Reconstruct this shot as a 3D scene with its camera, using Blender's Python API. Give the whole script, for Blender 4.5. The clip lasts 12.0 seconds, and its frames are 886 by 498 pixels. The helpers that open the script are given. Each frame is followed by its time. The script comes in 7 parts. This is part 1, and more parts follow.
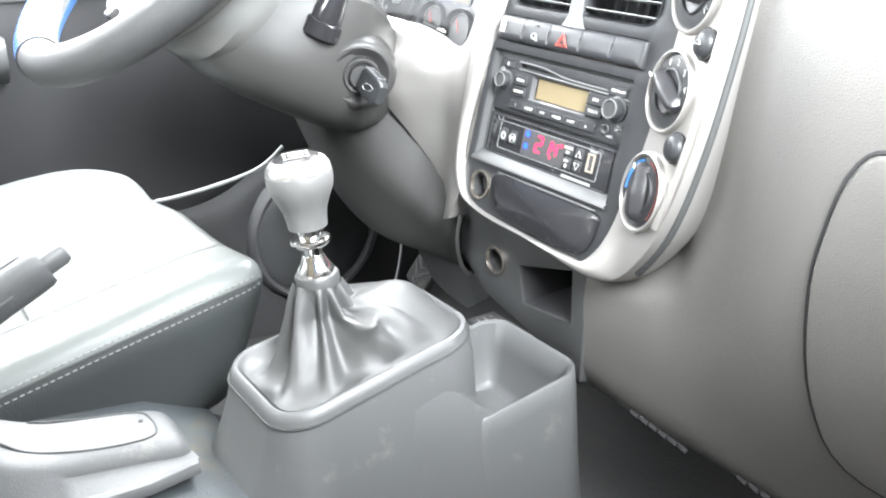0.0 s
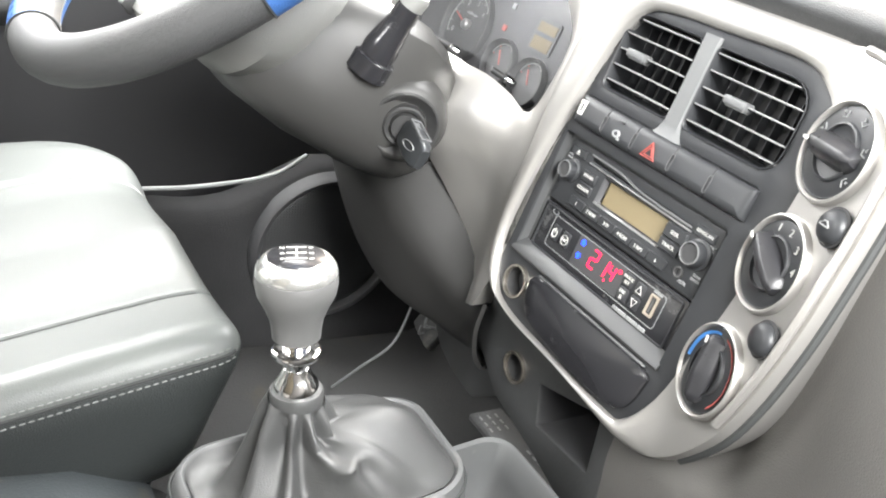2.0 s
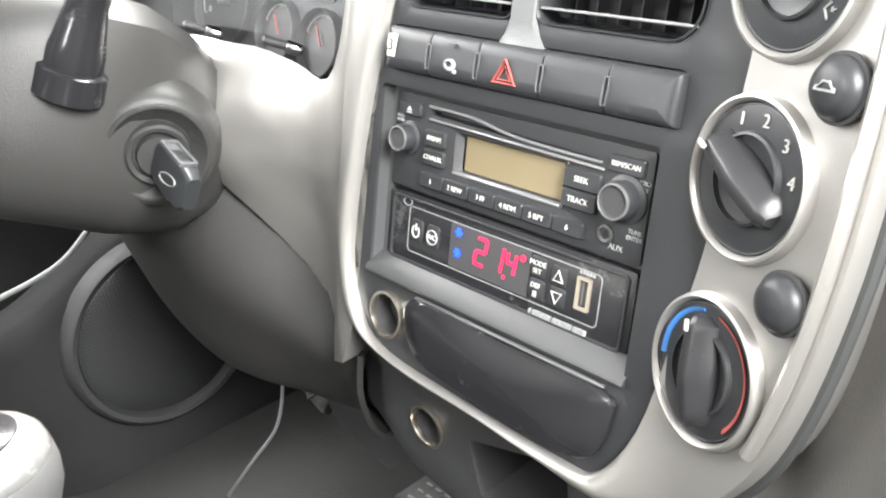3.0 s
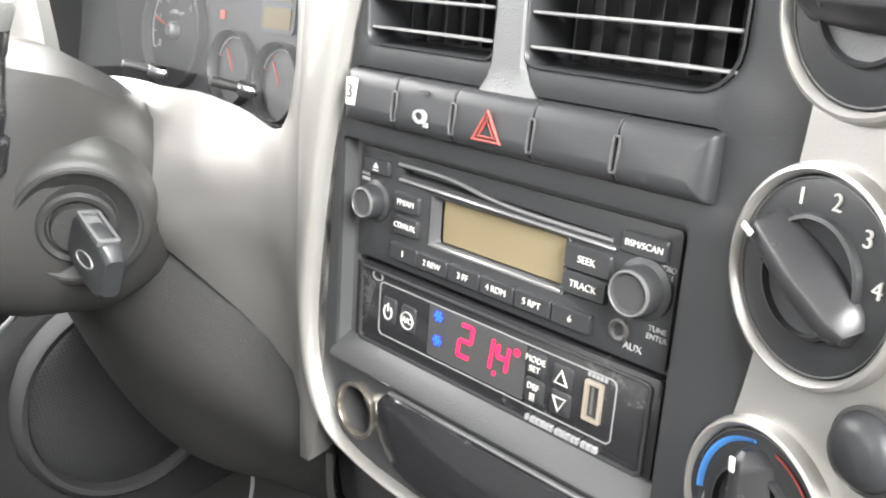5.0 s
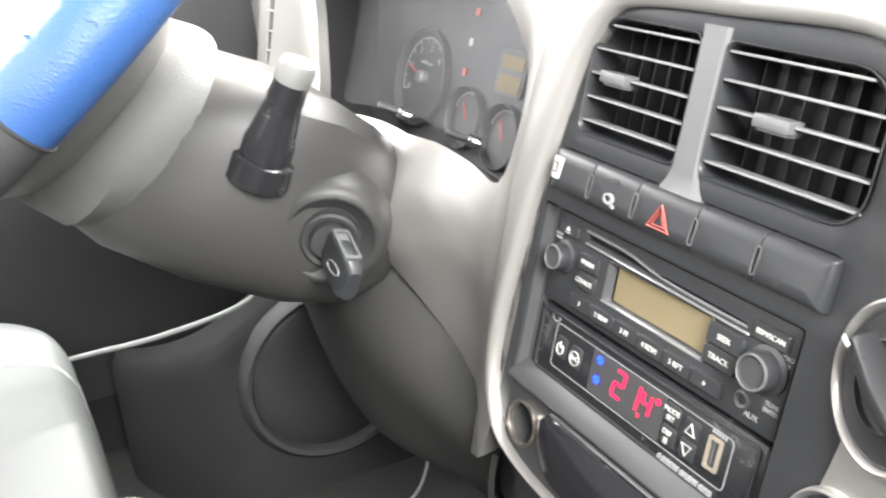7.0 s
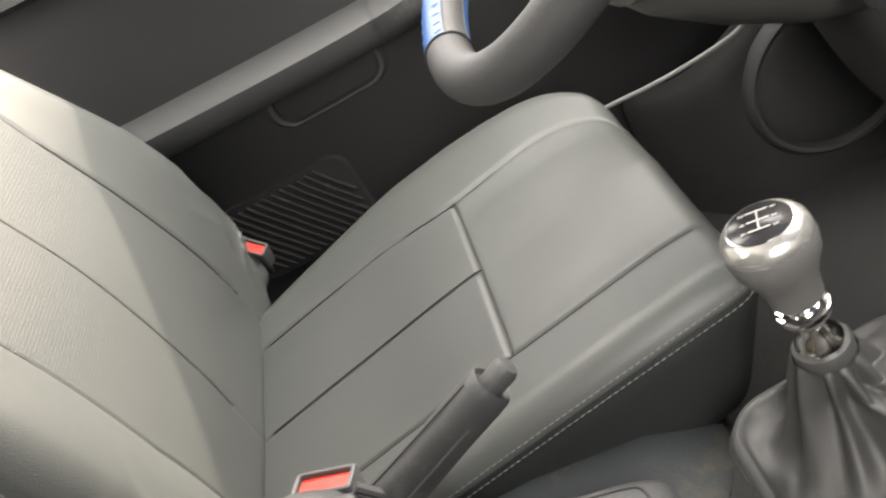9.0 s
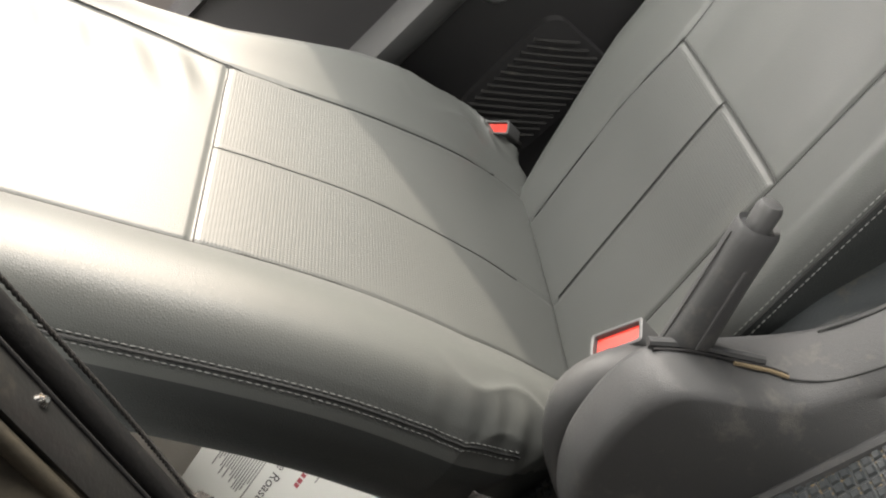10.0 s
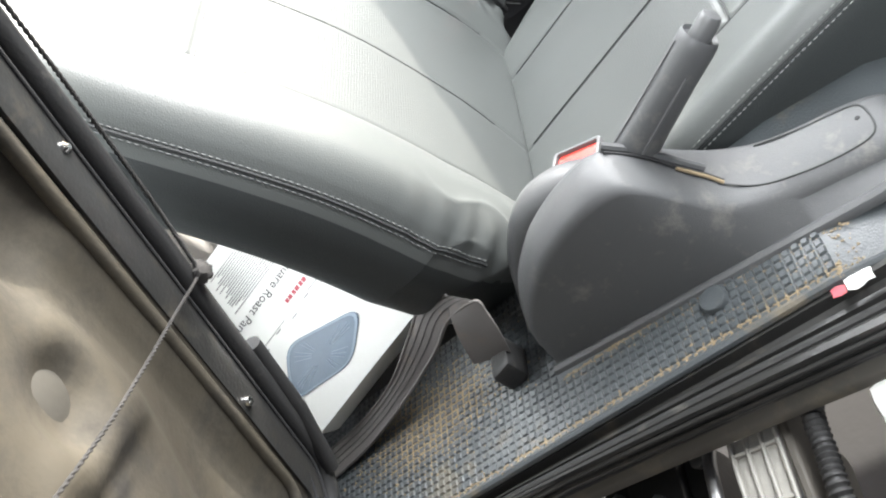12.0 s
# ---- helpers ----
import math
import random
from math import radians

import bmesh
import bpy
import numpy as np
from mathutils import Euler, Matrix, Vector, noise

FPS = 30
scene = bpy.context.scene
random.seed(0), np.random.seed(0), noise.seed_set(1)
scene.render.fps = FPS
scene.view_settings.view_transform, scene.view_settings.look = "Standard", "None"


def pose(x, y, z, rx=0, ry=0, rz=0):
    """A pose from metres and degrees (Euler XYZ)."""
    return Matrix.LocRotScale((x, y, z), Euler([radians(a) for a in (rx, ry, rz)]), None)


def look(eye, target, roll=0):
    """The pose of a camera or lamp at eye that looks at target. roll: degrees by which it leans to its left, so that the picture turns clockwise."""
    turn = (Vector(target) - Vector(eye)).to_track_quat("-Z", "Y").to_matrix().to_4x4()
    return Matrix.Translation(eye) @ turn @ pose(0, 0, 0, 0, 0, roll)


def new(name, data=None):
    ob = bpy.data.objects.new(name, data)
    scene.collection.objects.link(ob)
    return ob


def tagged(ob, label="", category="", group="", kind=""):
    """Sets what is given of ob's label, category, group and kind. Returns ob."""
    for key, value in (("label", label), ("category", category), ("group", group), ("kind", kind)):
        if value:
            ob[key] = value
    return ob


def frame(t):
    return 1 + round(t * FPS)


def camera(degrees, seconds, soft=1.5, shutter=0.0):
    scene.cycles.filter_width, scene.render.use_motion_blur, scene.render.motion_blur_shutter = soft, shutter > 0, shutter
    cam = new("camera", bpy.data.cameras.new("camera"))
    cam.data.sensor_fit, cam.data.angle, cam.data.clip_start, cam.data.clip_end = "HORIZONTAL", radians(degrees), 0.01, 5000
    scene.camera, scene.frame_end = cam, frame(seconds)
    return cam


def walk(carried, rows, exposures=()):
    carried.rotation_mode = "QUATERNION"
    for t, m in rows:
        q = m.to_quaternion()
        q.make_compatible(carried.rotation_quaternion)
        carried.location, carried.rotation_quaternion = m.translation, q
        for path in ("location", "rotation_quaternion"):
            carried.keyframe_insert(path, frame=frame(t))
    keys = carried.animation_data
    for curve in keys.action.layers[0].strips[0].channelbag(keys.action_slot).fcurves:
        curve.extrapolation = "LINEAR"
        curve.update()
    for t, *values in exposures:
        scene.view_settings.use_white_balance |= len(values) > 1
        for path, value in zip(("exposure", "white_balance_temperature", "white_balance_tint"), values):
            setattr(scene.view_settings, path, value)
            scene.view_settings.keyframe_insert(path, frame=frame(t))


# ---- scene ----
cam = camera(52.2, 12.0, soft=2.0, shutter=0.15)
PATH = [
    (0, (0.684, -0.547, 0.214), (-0.828, 0.514, -0.552), 0.1),
    (0.5, (0.609, -0.519, 0.224), (-0.918, 0.536, -0.521), -1.7),
    (1, (0.56, -0.489, 0.244), (-0.956, 0.555, -0.54), -0.1),
    (1.5, (0.559, -0.48, 0.278), (-0.958, 0.534, -0.54), 7.6),
    (2, (0.532, -0.461, 0.272), (-0.963, 0.55, -0.59), 11.5),
    (2.5, (0.455, -0.388, 0.238), (-0.993, 0.659, -0.66), 3.3),
    (2.7, (0.419, -0.346, 0.209), (-0.96, 0.81, -0.663), -3.1),
    (4.3, (0.313, -0.232, 0.174), (-1.035, 0.936, -0.73), -7.4),
    (4.5, (0.313, -0.229, 0.176), (-1.04, 0.942, -0.718), -7.1),
    (5, (0.314, -0.225, 0.185), (-1.056, 0.957, -0.668), -6.3),
    (5.5, (0.314, -0.228, 0.194), (-1.06, 0.959, -0.645), -5.3),
    (6, (0.32, -0.224, 0.211), (-1.063, 0.957, -0.621), -4.9),
    (6.5, (0.339, -0.236, 0.208), (-1.077, 0.928, -0.594), -3.6),
    (7, (0.384, -0.266, 0.24), (-1.249, 0.574, -0.553), -3.0),
    (7.5, (0.404, -0.318, 0.306), (-1.325, 0.267, -0.511), -2.9),
    (7.7, (0.411, -0.346, 0.312), (-1.351, 0.117, -0.513), -2.4),
    (9.3, (0.472, -0.362, 0.359), (-1.167, -0.867, -0.669), -44.2),
    (9.5, (0.475, -0.348, 0.377), (-1.126, -1.047, -0.595), -51.5),
    (10, (0.481, -0.338, 0.381), (-1.064, -1.18, -0.569), -56.3),
    (10.5, (0.477, -0.35, 0.314), (-0.973, -1.245, -0.733), -56.8),
    (11, (0.488, -0.386, 0.285), (-0.875, -1.354, -0.812), -57.4),
    (11.5, (0.508, -0.367, 0.342), (-0.833, -1.391, -0.733), -59.8),
    (12, (0.603, -0.342, 0.361), (-0.827, -1.283, -0.672), -57.1),
]
walk(cam, [(t, look(eye, target, roll)) for t, eye, target, roll in PATH], [(0.0, 3.57, 6350, 9), (1.0, 2.86, 6600, 10), (2.0, 2.91, 6700, 10), (4.5, 3.08, 6750, 10), (5.5, 2.76, 6750, 10), (7.0, 2.8, 6750, 11), (7.5, 2.38, 6750, 12), (9.3, 1.54, 7300, 13), (10.2, 1.41, 7100, 12), (11.0, 2.7, 6600, 11), (12.0, 2.57, 6400, 10)])

# ---------- daylight: hazy sky through the openings, low sun over the window sill, area lamps ----------------
SUN_EL, SUN_AZ = 26.0, -48.0
world = bpy.data.worlds.new("sky")
scene.world = world
world.use_nodes = True
sky = world.node_tree.nodes.new("ShaderNodeTexSky")
sky.sky_type, sky.sun_disc = "NISHITA", False
sky.sun_elevation, sky.sun_rotation = radians(SUN_EL), radians(SUN_AZ)
sky.dust_density, sky.air_density = 8.0, 0.6
back = world.node_tree.nodes["Background"]
back.inputs["Strength"].default_value = 0.05
world.node_tree.links.new(sky.outputs[0], back.inputs[0])
sun = new("sun", bpy.data.lights.new("sun", "SUN"))
sun.data.energy, sun.data.angle, sun.data.color = 1.6, radians(1.5), (1.0, 0.93, 0.83)
sun.matrix_world = look((0, 0, 0), (-math.sin(radians(SUN_AZ)) * math.cos(radians(SUN_EL)), -math.cos(radians(SUN_AZ)) * math.cos(radians(SUN_EL)), -math.sin(radians(SUN_EL))))


def opening(name, eye, target, w, h, watts, spread=180):
    """An area lamp standing in for skylight at one of the cab's openings."""
    a = new(name, bpy.data.lights.new(name, "AREA"))
    a.data.shape, a.data.size, a.data.size_y, a.data.energy, a.data.color = "RECTANGLE", w, h, watts, (0.97, 0.99, 1.0)
    a.data.spread = radians(spread)
    a.matrix_world = look(eye, target)


opening("door_daylight", (0.79, -0.20, 0.53), (0.0, 0.06, -0.05), 0.5, 0.42, 1.3, 70)
opening("windscreen_daylight", (-0.42, 0.85, 1.15), (-0.20, -0.60, 0.02), 1.0, 0.9, 25)
opening("side_window_daylight", (-0.76, -0.34, 0.50), (-0.12, -0.42, -0.35), 0.7, 0.45, 3.6, 140)
# Added lamp at an unseen rear opening; brightens the dashboard and the box.
opening("rear_fill_lamp", (0.0, -1.17, 0.56), (0.0, -0.3, 0.3), 1.05, 0.32, 9)
from mathutils.bvhtree import BVHTree

S13, C13 = math.sin(radians(13)), math.cos(radians(13))
# The centre stack leans 13 degrees: x across, y up along its face, z out of it.
ST = Matrix(((1, 0, 0, 0), (0, S13, -C13, 0), (0, C13, S13, 0), (0, 0, 0, 1)))


# ---------- materials ----------
def mat(name, color, rough=0.5, metal=0.0, grain=0.0, scale=400.0, vary=0.12, large=6.0, coat=0.0, spec=0.5,
        wear=None, wear_amount=0.0, wear_scale=9.0, pattern="noise"):
    m = bpy.data.materials.new(name)
    m.use_nodes = True
    nt = m.node_tree
    n, l = nt.nodes, nt.links
    b = n["Principled BSDF"]
    b.inputs["Roughness"].default_value = rough
    b.inputs["Metallic"].default_value = metal
    b.inputs["Coat Weight"].default_value = coat
    b.inputs["Specular IOR Level"].default_value = spec
    tc = n.new("ShaderNodeTexCoord")
    big = n.new("ShaderNodeTexNoise")
    big.inputs["Scale"].default_value = large
    big.inputs["Detail"].default_value = 5
    l.new(tc.outputs["Object"], big.inputs["Vector"])
    mix = n.new("ShaderNodeMix")
    mix.data_type = "RGBA"
    mix.inputs[6].default_value = (*[c * (1 - vary) for c in color], 1)
    mix.inputs[7].default_value = (*[min(1, c * (1 + vary)) for c in color], 1)
    l.new(big.outputs["Fac"], mix.inputs[0])
    out = mix.outputs[2]
    if wear:
        wn = n.new("ShaderNodeTexNoise")
        wn.inputs["Scale"].default_value = wear_scale
        wn.inputs["Detail"].default_value = 8
        wn.inputs["Roughness"].default_value = 0.7
        l.new(tc.outputs["Object"], wn.inputs["Vector"])
        ramp = n.new("ShaderNodeValToRGB")
        ramp.color_ramp.elements[0].position = 0.62 - 0.3 * wear_amount
        ramp.color_ramp.elements[1].position = 0.78 - 0.2 * wear_amount
        l.new(wn.outputs["Fac"], ramp.inputs[0])
        mix2 = n.new("ShaderNodeMix")
        mix2.data_type = "RGBA"
        l.new(ramp.outputs[0], mix2.inputs[0])
        l.new(out, mix2.inputs[6])
        mix2.inputs[7].default_value = (*wear, 1)
        out = mix2.outputs[2]
        rr = n.new("ShaderNodeMapRange")
        rr.inputs[3].default_value = rough
        rr.inputs[4].default_value = min(1, rough + 0.3)
        l.new(ramp.outputs[0], rr.inputs[0])
        l.new(rr.outputs[0], b.inputs["Roughness"])
    l.new(out, b.inputs["Base Color"])
    if grain:
        if pattern == "leather":
            g = n.new("ShaderNodeTexVoronoi")
            g.feature = "DISTANCE_TO_EDGE"
            h = g.outputs["Distance"]
        elif pattern == "dots":
            g = n.new("ShaderNodeTexVoronoi")
            g.inputs["Randomness"].default_value = 0.0
            h = g.outputs["Distance"]
        else:
            g = n.new("ShaderNodeTexNoise")
            g.inputs["Detail"].default_value = 3
            h = g.outputs["Fac"]
        g.inputs["Scale"].default_value = scale
        l.new(tc.outputs["Object"], g.inputs["Vector"])
        bp = n.new("ShaderNodeBump")
        bp.inputs["Strength"].default_value = grain
        bp.inputs["Distance"].default_value = 0.001
        l.new(h, bp.inputs["Height"])
        l.new(bp.outputs[0], b.inputs["Normal"])
    return m


def perforated(name, plane, color=(0.102, 0.109, 0.105), hole=(0.060, 0.064, 0.062), scale=330.0):
    """A surface with rows of small holes laid out in one plane."""
    m = mat(name, color, 0.40, 0, 0, 1, 0.05, 3, spec=0.55)
    nt = m.node_tree
    n, l = nt.nodes, nt.links
    b = n["Principled BSDF"]
    tc = n.new("ShaderNodeTexCoord")
    sp = n.new("ShaderNodeSeparateXYZ")
    cb = n.new("ShaderNodeCombineXYZ")
    l.new(tc.outputs["Object"], sp.inputs[0])
    l.new(sp.outputs[plane[0]], cb.inputs[0])
    l.new(sp.outputs[plane[1]], cb.inputs[1])
    v = n.new("ShaderNodeTexVoronoi")
    v.voronoi_dimensions = "2D"
    v.inputs["Randomness"].default_value = 0.0
    v.inputs["Scale"].default_value = scale
    l.new(cb.outputs[0], v.inputs["Vector"])
    r = n.new("ShaderNodeMapRange")
    r.inputs[1].default_value, r.inputs[2].default_value = 0.16, 0.30
    l.new(v.outputs["Distance"], r.inputs[0])
    old = b.inputs["Base Color"].links[0].from_socket
    mx = n.new("ShaderNodeMix")
    mx.data_type = "RGBA"
    mx.inputs[6].default_value = (*hole, 1)
    l.new(r.outputs[0], mx.inputs[0])
    l.new(old, mx.inputs[7])
    l.new(mx.outputs[2], b.inputs["Base Color"])
    bp = n.new("ShaderNodeBump")
    bp.inputs["Strength"].default_value, bp.inputs["Distance"].default_value = 0.5, 0.0008
    l.new(r.outputs[0], bp.inputs["Height"])
    l.new(bp.outputs[0], b.inputs["Normal"])
    return m


def glow(name, color, strength):
    m = bpy.data.materials.new(name)
    m.use_nodes = True
    b = m.node_tree.nodes["Principled BSDF"]
    b.inputs["Base Color"].default_value = (*color, 1)
    b.inputs["Emission Color"].default_value = (*color, 1)
    b.inputs["Emission Strength"].default_value = strength
    return m


M_SILVER = mat("silver_paint", (0.40, 0.388, 0.370), 0.38, 0.72, 0.10, 900, 0.05, 5, coat=0.1)
M_LEDGE = mat("ledge_plastic", (0.040, 0.041, 0.042), 0.42, 0, 0.15, 900, 0.1, 9)
M_BLACK = mat("black_trim", (0.024, 0.025, 0.027), 0.40, 0, 0.09, 1500, 0.15, 12, spec=0.32,
              wear=(0.050, 0.050, 0.050), wear_amount=0.0, wear_scale=60)
M_GLOSS = mat("black_gloss", (0.018, 0.018, 0.02), 0.18, 0, 0, 0, 0.1, 8, wear=(0.07, 0.07, 0.07), wear_amount=0.1, wear_scale=40)
M_DASH = mat("dash_grey", (0.112, 0.108, 0.102), 0.42, 0, 0.4, 520, 0.06, 4, pattern="leather")
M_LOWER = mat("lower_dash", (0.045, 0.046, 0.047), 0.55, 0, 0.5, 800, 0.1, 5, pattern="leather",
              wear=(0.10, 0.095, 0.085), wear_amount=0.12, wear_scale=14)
M_SHROUD = mat("column_plastic", (0.040, 0.0395, 0.038), 0.42, 0, 0.2, 900, 0.10, 7, pattern="leather", spec=0.35)
# Column plastic darkened for the bolster: shade below the column is in the colour.
M_SKIRT_SHADE = mat("shaded_column_plastic", (0.018, 0.0177, 0.0172), 0.55, 0, 0.3, 900, 0.12, 6, pattern="leather", spec=0.3)
M_PLAST = mat("grey_plastic", (0.088, 0.090, 0.091), 0.44, 0, 0.2, 800, 0.08, 6, pattern="leather",
              wear=(0.16, 0.157, 0.148), wear_amount=0.10, wear_scale=22)
M_DIRTYP = mat("scuffed_plastic", (0.070, 0.072, 0.074), 0.50, 0, 0.4, 700, 0.1, 6, pattern="leather",
               wear=(0.15, 0.145, 0.135), wear_amount=0.18, wear_scale=30)
M_LEATHER = mat("seat_leather", (0.102, 0.109, 0.105), 0.40, 0, 0.25, 520, 0.08, 5, pattern="leather", spec=0.45)
M_PERF = perforated("perforated_leather", "XY")
M_PERFB = perforated("perforated_back", "XZ")
M_MESH = perforated("speaker_mesh", "YZ", (0.034, 0.035, 0.036), (0.006, 0.006, 0.006), 280.0)
# Seat leather darkened for the flanks: their shade is put into the colour.
M_LEATHER_SHADE = mat("shaded_leather", (0.030, 0.034, 0.034), 0.5, 0, 0.5, 520, 0.08, 4, pattern="leather")
M_BOOT = mat("gaiter_leather", (0.052, 0.053, 0.053), 0.42, 0, 0.35, 800, 0.08, 6, pattern="leather", spec=0.6)
M_SEAM = mat("seam_dark", (0.03, 0.032, 0.032), 0.7)
M_THREAD = mat("thread", (0.17, 0.177, 0.172), 0.8)
M_CHROME = mat("chrome", (0.80, 0.80, 0.79), 0.09, 1.0, 0, 0, 0.04, 30)
M_GEAR = mat("gear_knob_grey", (0.20, 0.20, 0.198), 0.42, 0.55, 0.15, 900, 0.05, 20)
M_CAP = mat("knob_silver", (0.62, 0.62, 0.60), 0.22, 0.8, 0, 0, 0.05, 30)
M_SATIN = mat("satin_metal", (0.42, 0.42, 0.42), 0.33, 0.85, 0.1, 600, 0.05, 20)
M_BLUE = mat("blue_leather", (0.036, 0.105, 0.29), 0.42, 0, 0.5, 500, 0.1, 8, pattern="leather")
M_RING = mat("socket_ring_metal", (0.72, 0.66, 0.58), 0.22, 0.95, 0.1, 400, 0.08, 30)
# Faint grey film: the lens's reflection haze is put into the colour.
M_LENS = mat("hazed_lens", (0.42, 0.43, 0.44), 0.3, 0, 0, 0, 0.3, 14)
M_LENS.node_tree.nodes["Principled BSDF"].inputs["Alpha"].default_value = 0.03
M_EMBOSS = mat("blue_emboss", (0.030, 0.092, 0.27), 0.5)
M_WHEEL = mat("wheel_leather", (0.052, 0.053, 0.054), 0.5, 0, 0.8, 900, 0.08, 8, pattern="leather")
M_HUB = mat("wheel_plastic", (0.16, 0.16, 0.152), 0.5, 0, 0.4, 700, 0.05, 5, pattern="leather")
M_COLLAR = mat("collar_plastic", (0.095, 0.095, 0.090), 0.5, 0, 0.4, 700, 0.06, 6, pattern="leather")
M_RUBBER = mat("rubber", (0.028, 0.028, 0.028), 0.55, 0, 0.4, 300, 0.2, 14, wear=(0.12, 0.115, 0.10), wear_amount=0.15, wear_scale=25)
M_MAT = mat("rubber_mat", (0.052, 0.059, 0.063), 0.34, 0, 0.5, 500, 0.25, 12, wear=(0.14, 0.118, 0.080), wear_amount=0.22, wear_scale=13)
M_CARPET = mat("dark_carpet", (0.018, 0.018, 0.019), 0.95, 0, 1.0, 600, 0.3, 20)
M_FLOOR = mat("footwell_mat", (0.026, 0.026, 0.026), 0.8, 0, 0.7, 400, 0.25, 14, wear=(0.055, 0.048, 0.036), wear_amount=0.15, wear_scale=16)
M_TAN = mat("dusty_steel", (0.078, 0.068, 0.050), 0.66, 0, 0.4, 200, 0.40, 9, wear=(0.036, 0.033, 0.028), wear_amount=0.5, wear_scale=9)
M_MUD = mat("dried_mud", (0.20, 0.155, 0.095), 0.95, 0, 0.8, 300, 0.35, 40)
M_PLUG = mat("dusty_plug", (0.085, 0.080, 0.068), 0.6, 0, 0.3, 200, 0.2, 20)
M_DARKSTEEL = mat("dark_steel", (0.036, 0.036, 0.035), 0.30, 0.2, 0.3, 300, 0.2, 10, wear=(0.10, 0.090, 0.072), wear_amount=0.16, wear_scale=18)
M_STEP = mat("dusty_step", (0.075, 0.069, 0.058), 0.6, 0.1, 0.3, 300, 0.25, 10, wear=(0.15, 0.130, 0.095), wear_amount=0.3, wear_scale=20)
M_CARD = mat("white_card", (0.72, 0.73, 0.70), 0.5, 0, 0.1, 200, 0.04, 8)
M_INK = mat("ink", (0.05, 0.05, 0.055), 0.6)
M_INKRED = mat("ink_red", (0.40, 0.07, 0.09), 0.6)
M_PAN = mat("pan_print", (0.085, 0.13, 0.185), 0.4, 0, 0, 0, 0.3, 25)
M_PANL = mat("pan_line", (0.20, 0.27, 0.34), 0.4)
M_RED = mat("red_plastic", (0.72, 0.045, 0.03), 0.35)
M_BELT = mat("belt_web", (0.105, 0.098, 0.094), 0.55, 0, 0.6, 900, 0.15, 30, wear=(0.17, 0.14, 0.115), wear_amount=0.2, wear_scale=40)
M_WHITE = mat("white_print", (0.42, 0.42, 0.40), 0.55)
M_GREYP = mat("grey_print", (0.22, 0.225, 0.225), 0.55)
M_REDP = mat("red_print", (0.30, 0.065, 0.055), 0.5)
M_BLUEP = mat("blue_print", (0.05, 0.19, 0.48), 0.5)
M_LCD = mat("lcd_glass", (0.150, 0.122, 0.074), 0.22, 0, 0, 0, 0.06, 20)
M_DOOR = mat("door_trim", (0.038, 0.038, 0.040), 0.5, 0, 0.5, 700, 0.08, 4, pattern="leather")
M_ALU = mat("cast_aluminium", (0.34, 0.33, 0.30), 0.65, 0.1, 0.6, 250, 0.15, 14, wear=(0.20, 0.19, 0.17), wear_amount=0.2, wear_scale=20)
M_CORD = mat("cord", (0.040, 0.038, 0.036), 0.9, 0, 0.8, 900, 0.2, 40)
M_CLUST = mat("cluster_face", (0.070, 0.070, 0.074), 0.25, 0, 0, 0, 0.1, 8)
M_HOOD = mat("cluster_hood", (0.040, 0.040, 0.042), 0.5, 0, 0.3, 900, 0.1, 8)
M_ROOF = mat("headlining", (0.48, 0.47, 0.45), 0.9, 0, 0.4, 300, 0.05, 4)
M_KNOB = mat("knob_plastic", (0.018, 0.018, 0.020), 0.40, 0, 0.05, 800, 0.1, 20, wear=(0.07, 0.07, 0.07), wear_amount=0.1, wear_scale=40)
M_SLAT = mat("vent_slat", (0.17, 0.17, 0.17), 0.35, 0, 0.1, 800, 0.08, 20)
M_VENTBACK = mat("vent_back", (0.026, 0.026, 0.027), 0.9)
M_KEY = mat("key_plastic", (0.024, 0.026, 0.028), 0.34, 0, 0, 0, 0.1, 30)
M_REDGLOW = glow("red_led", (1.0, 0.010, 0.055), 0.36)
M_BLUEGLOW = glow("blue_led", (0.005, 0.04, 1.0), 0.9)


# ---------- mesh helpers ----------
def sharpen(bm, deg=38):
    lim = radians(deg)
    for f in bm.faces:
        f.smooth = True
    for e in bm.edges:
        if len(e.link_faces) == 2:
            e.smooth = e.calc_face_angle(0) < lim
    return bm


def part(name, bm, material, parent, label="", m=None, sharp=38):
    if m is not None:
        bm.transform(m)
    bmesh.ops.recalc_face_normals(bm, faces=bm.faces)
    sharpen(bm, sharp)
    me = bpy.data.meshes.new(name)
    bm.to_mesh(me)
    bm.free()
    me.materials.append(material)
    ob = new(name, me)
    if parent is not None:
        ob.parent = parent
        if parent.type == "EMPTY":
            ob.matrix_parent_inverse = Matrix.Translation(-parent.location)
    if label:
        ob["label"] = label
    return ob


def thing(name, loc, label, category, group="", kind=""):
    ob = new(name)
    ob.empty_display_size = 0.05
    ob.location = loc
    return tagged(ob, label, category, group, kind)


def join(*bms):
    out = bms[0]
    for b in bms[1:]:
        me = bpy.data.meshes.new("tmp")
        b.to_mesh(me)
        b.free()
        out.from_mesh(me)
        bpy.data.meshes.remove(me)
    return out


def xf(bm, m):
    bm.transform(m)
    return bm


def box(x0, x1, y0, y1, z0, z1, bevel=0.0, seg=2):
    bm = bmesh.new()
    bmesh.ops.create_cube(bm, size=1)
    bm.transform(Matrix.Translation(((x0 + x1) / 2, (y0 + y1) / 2, (z0 + z1) / 2)) @ Matrix.Diagonal((x1 - x0, y1 - y0, z1 - z0, 1)))
    if bevel:
        bmesh.ops.bevel(bm, geom=bm.edges[:], offset=bevel, segments=seg, profile=0.5, affect="EDGES")
    return bm


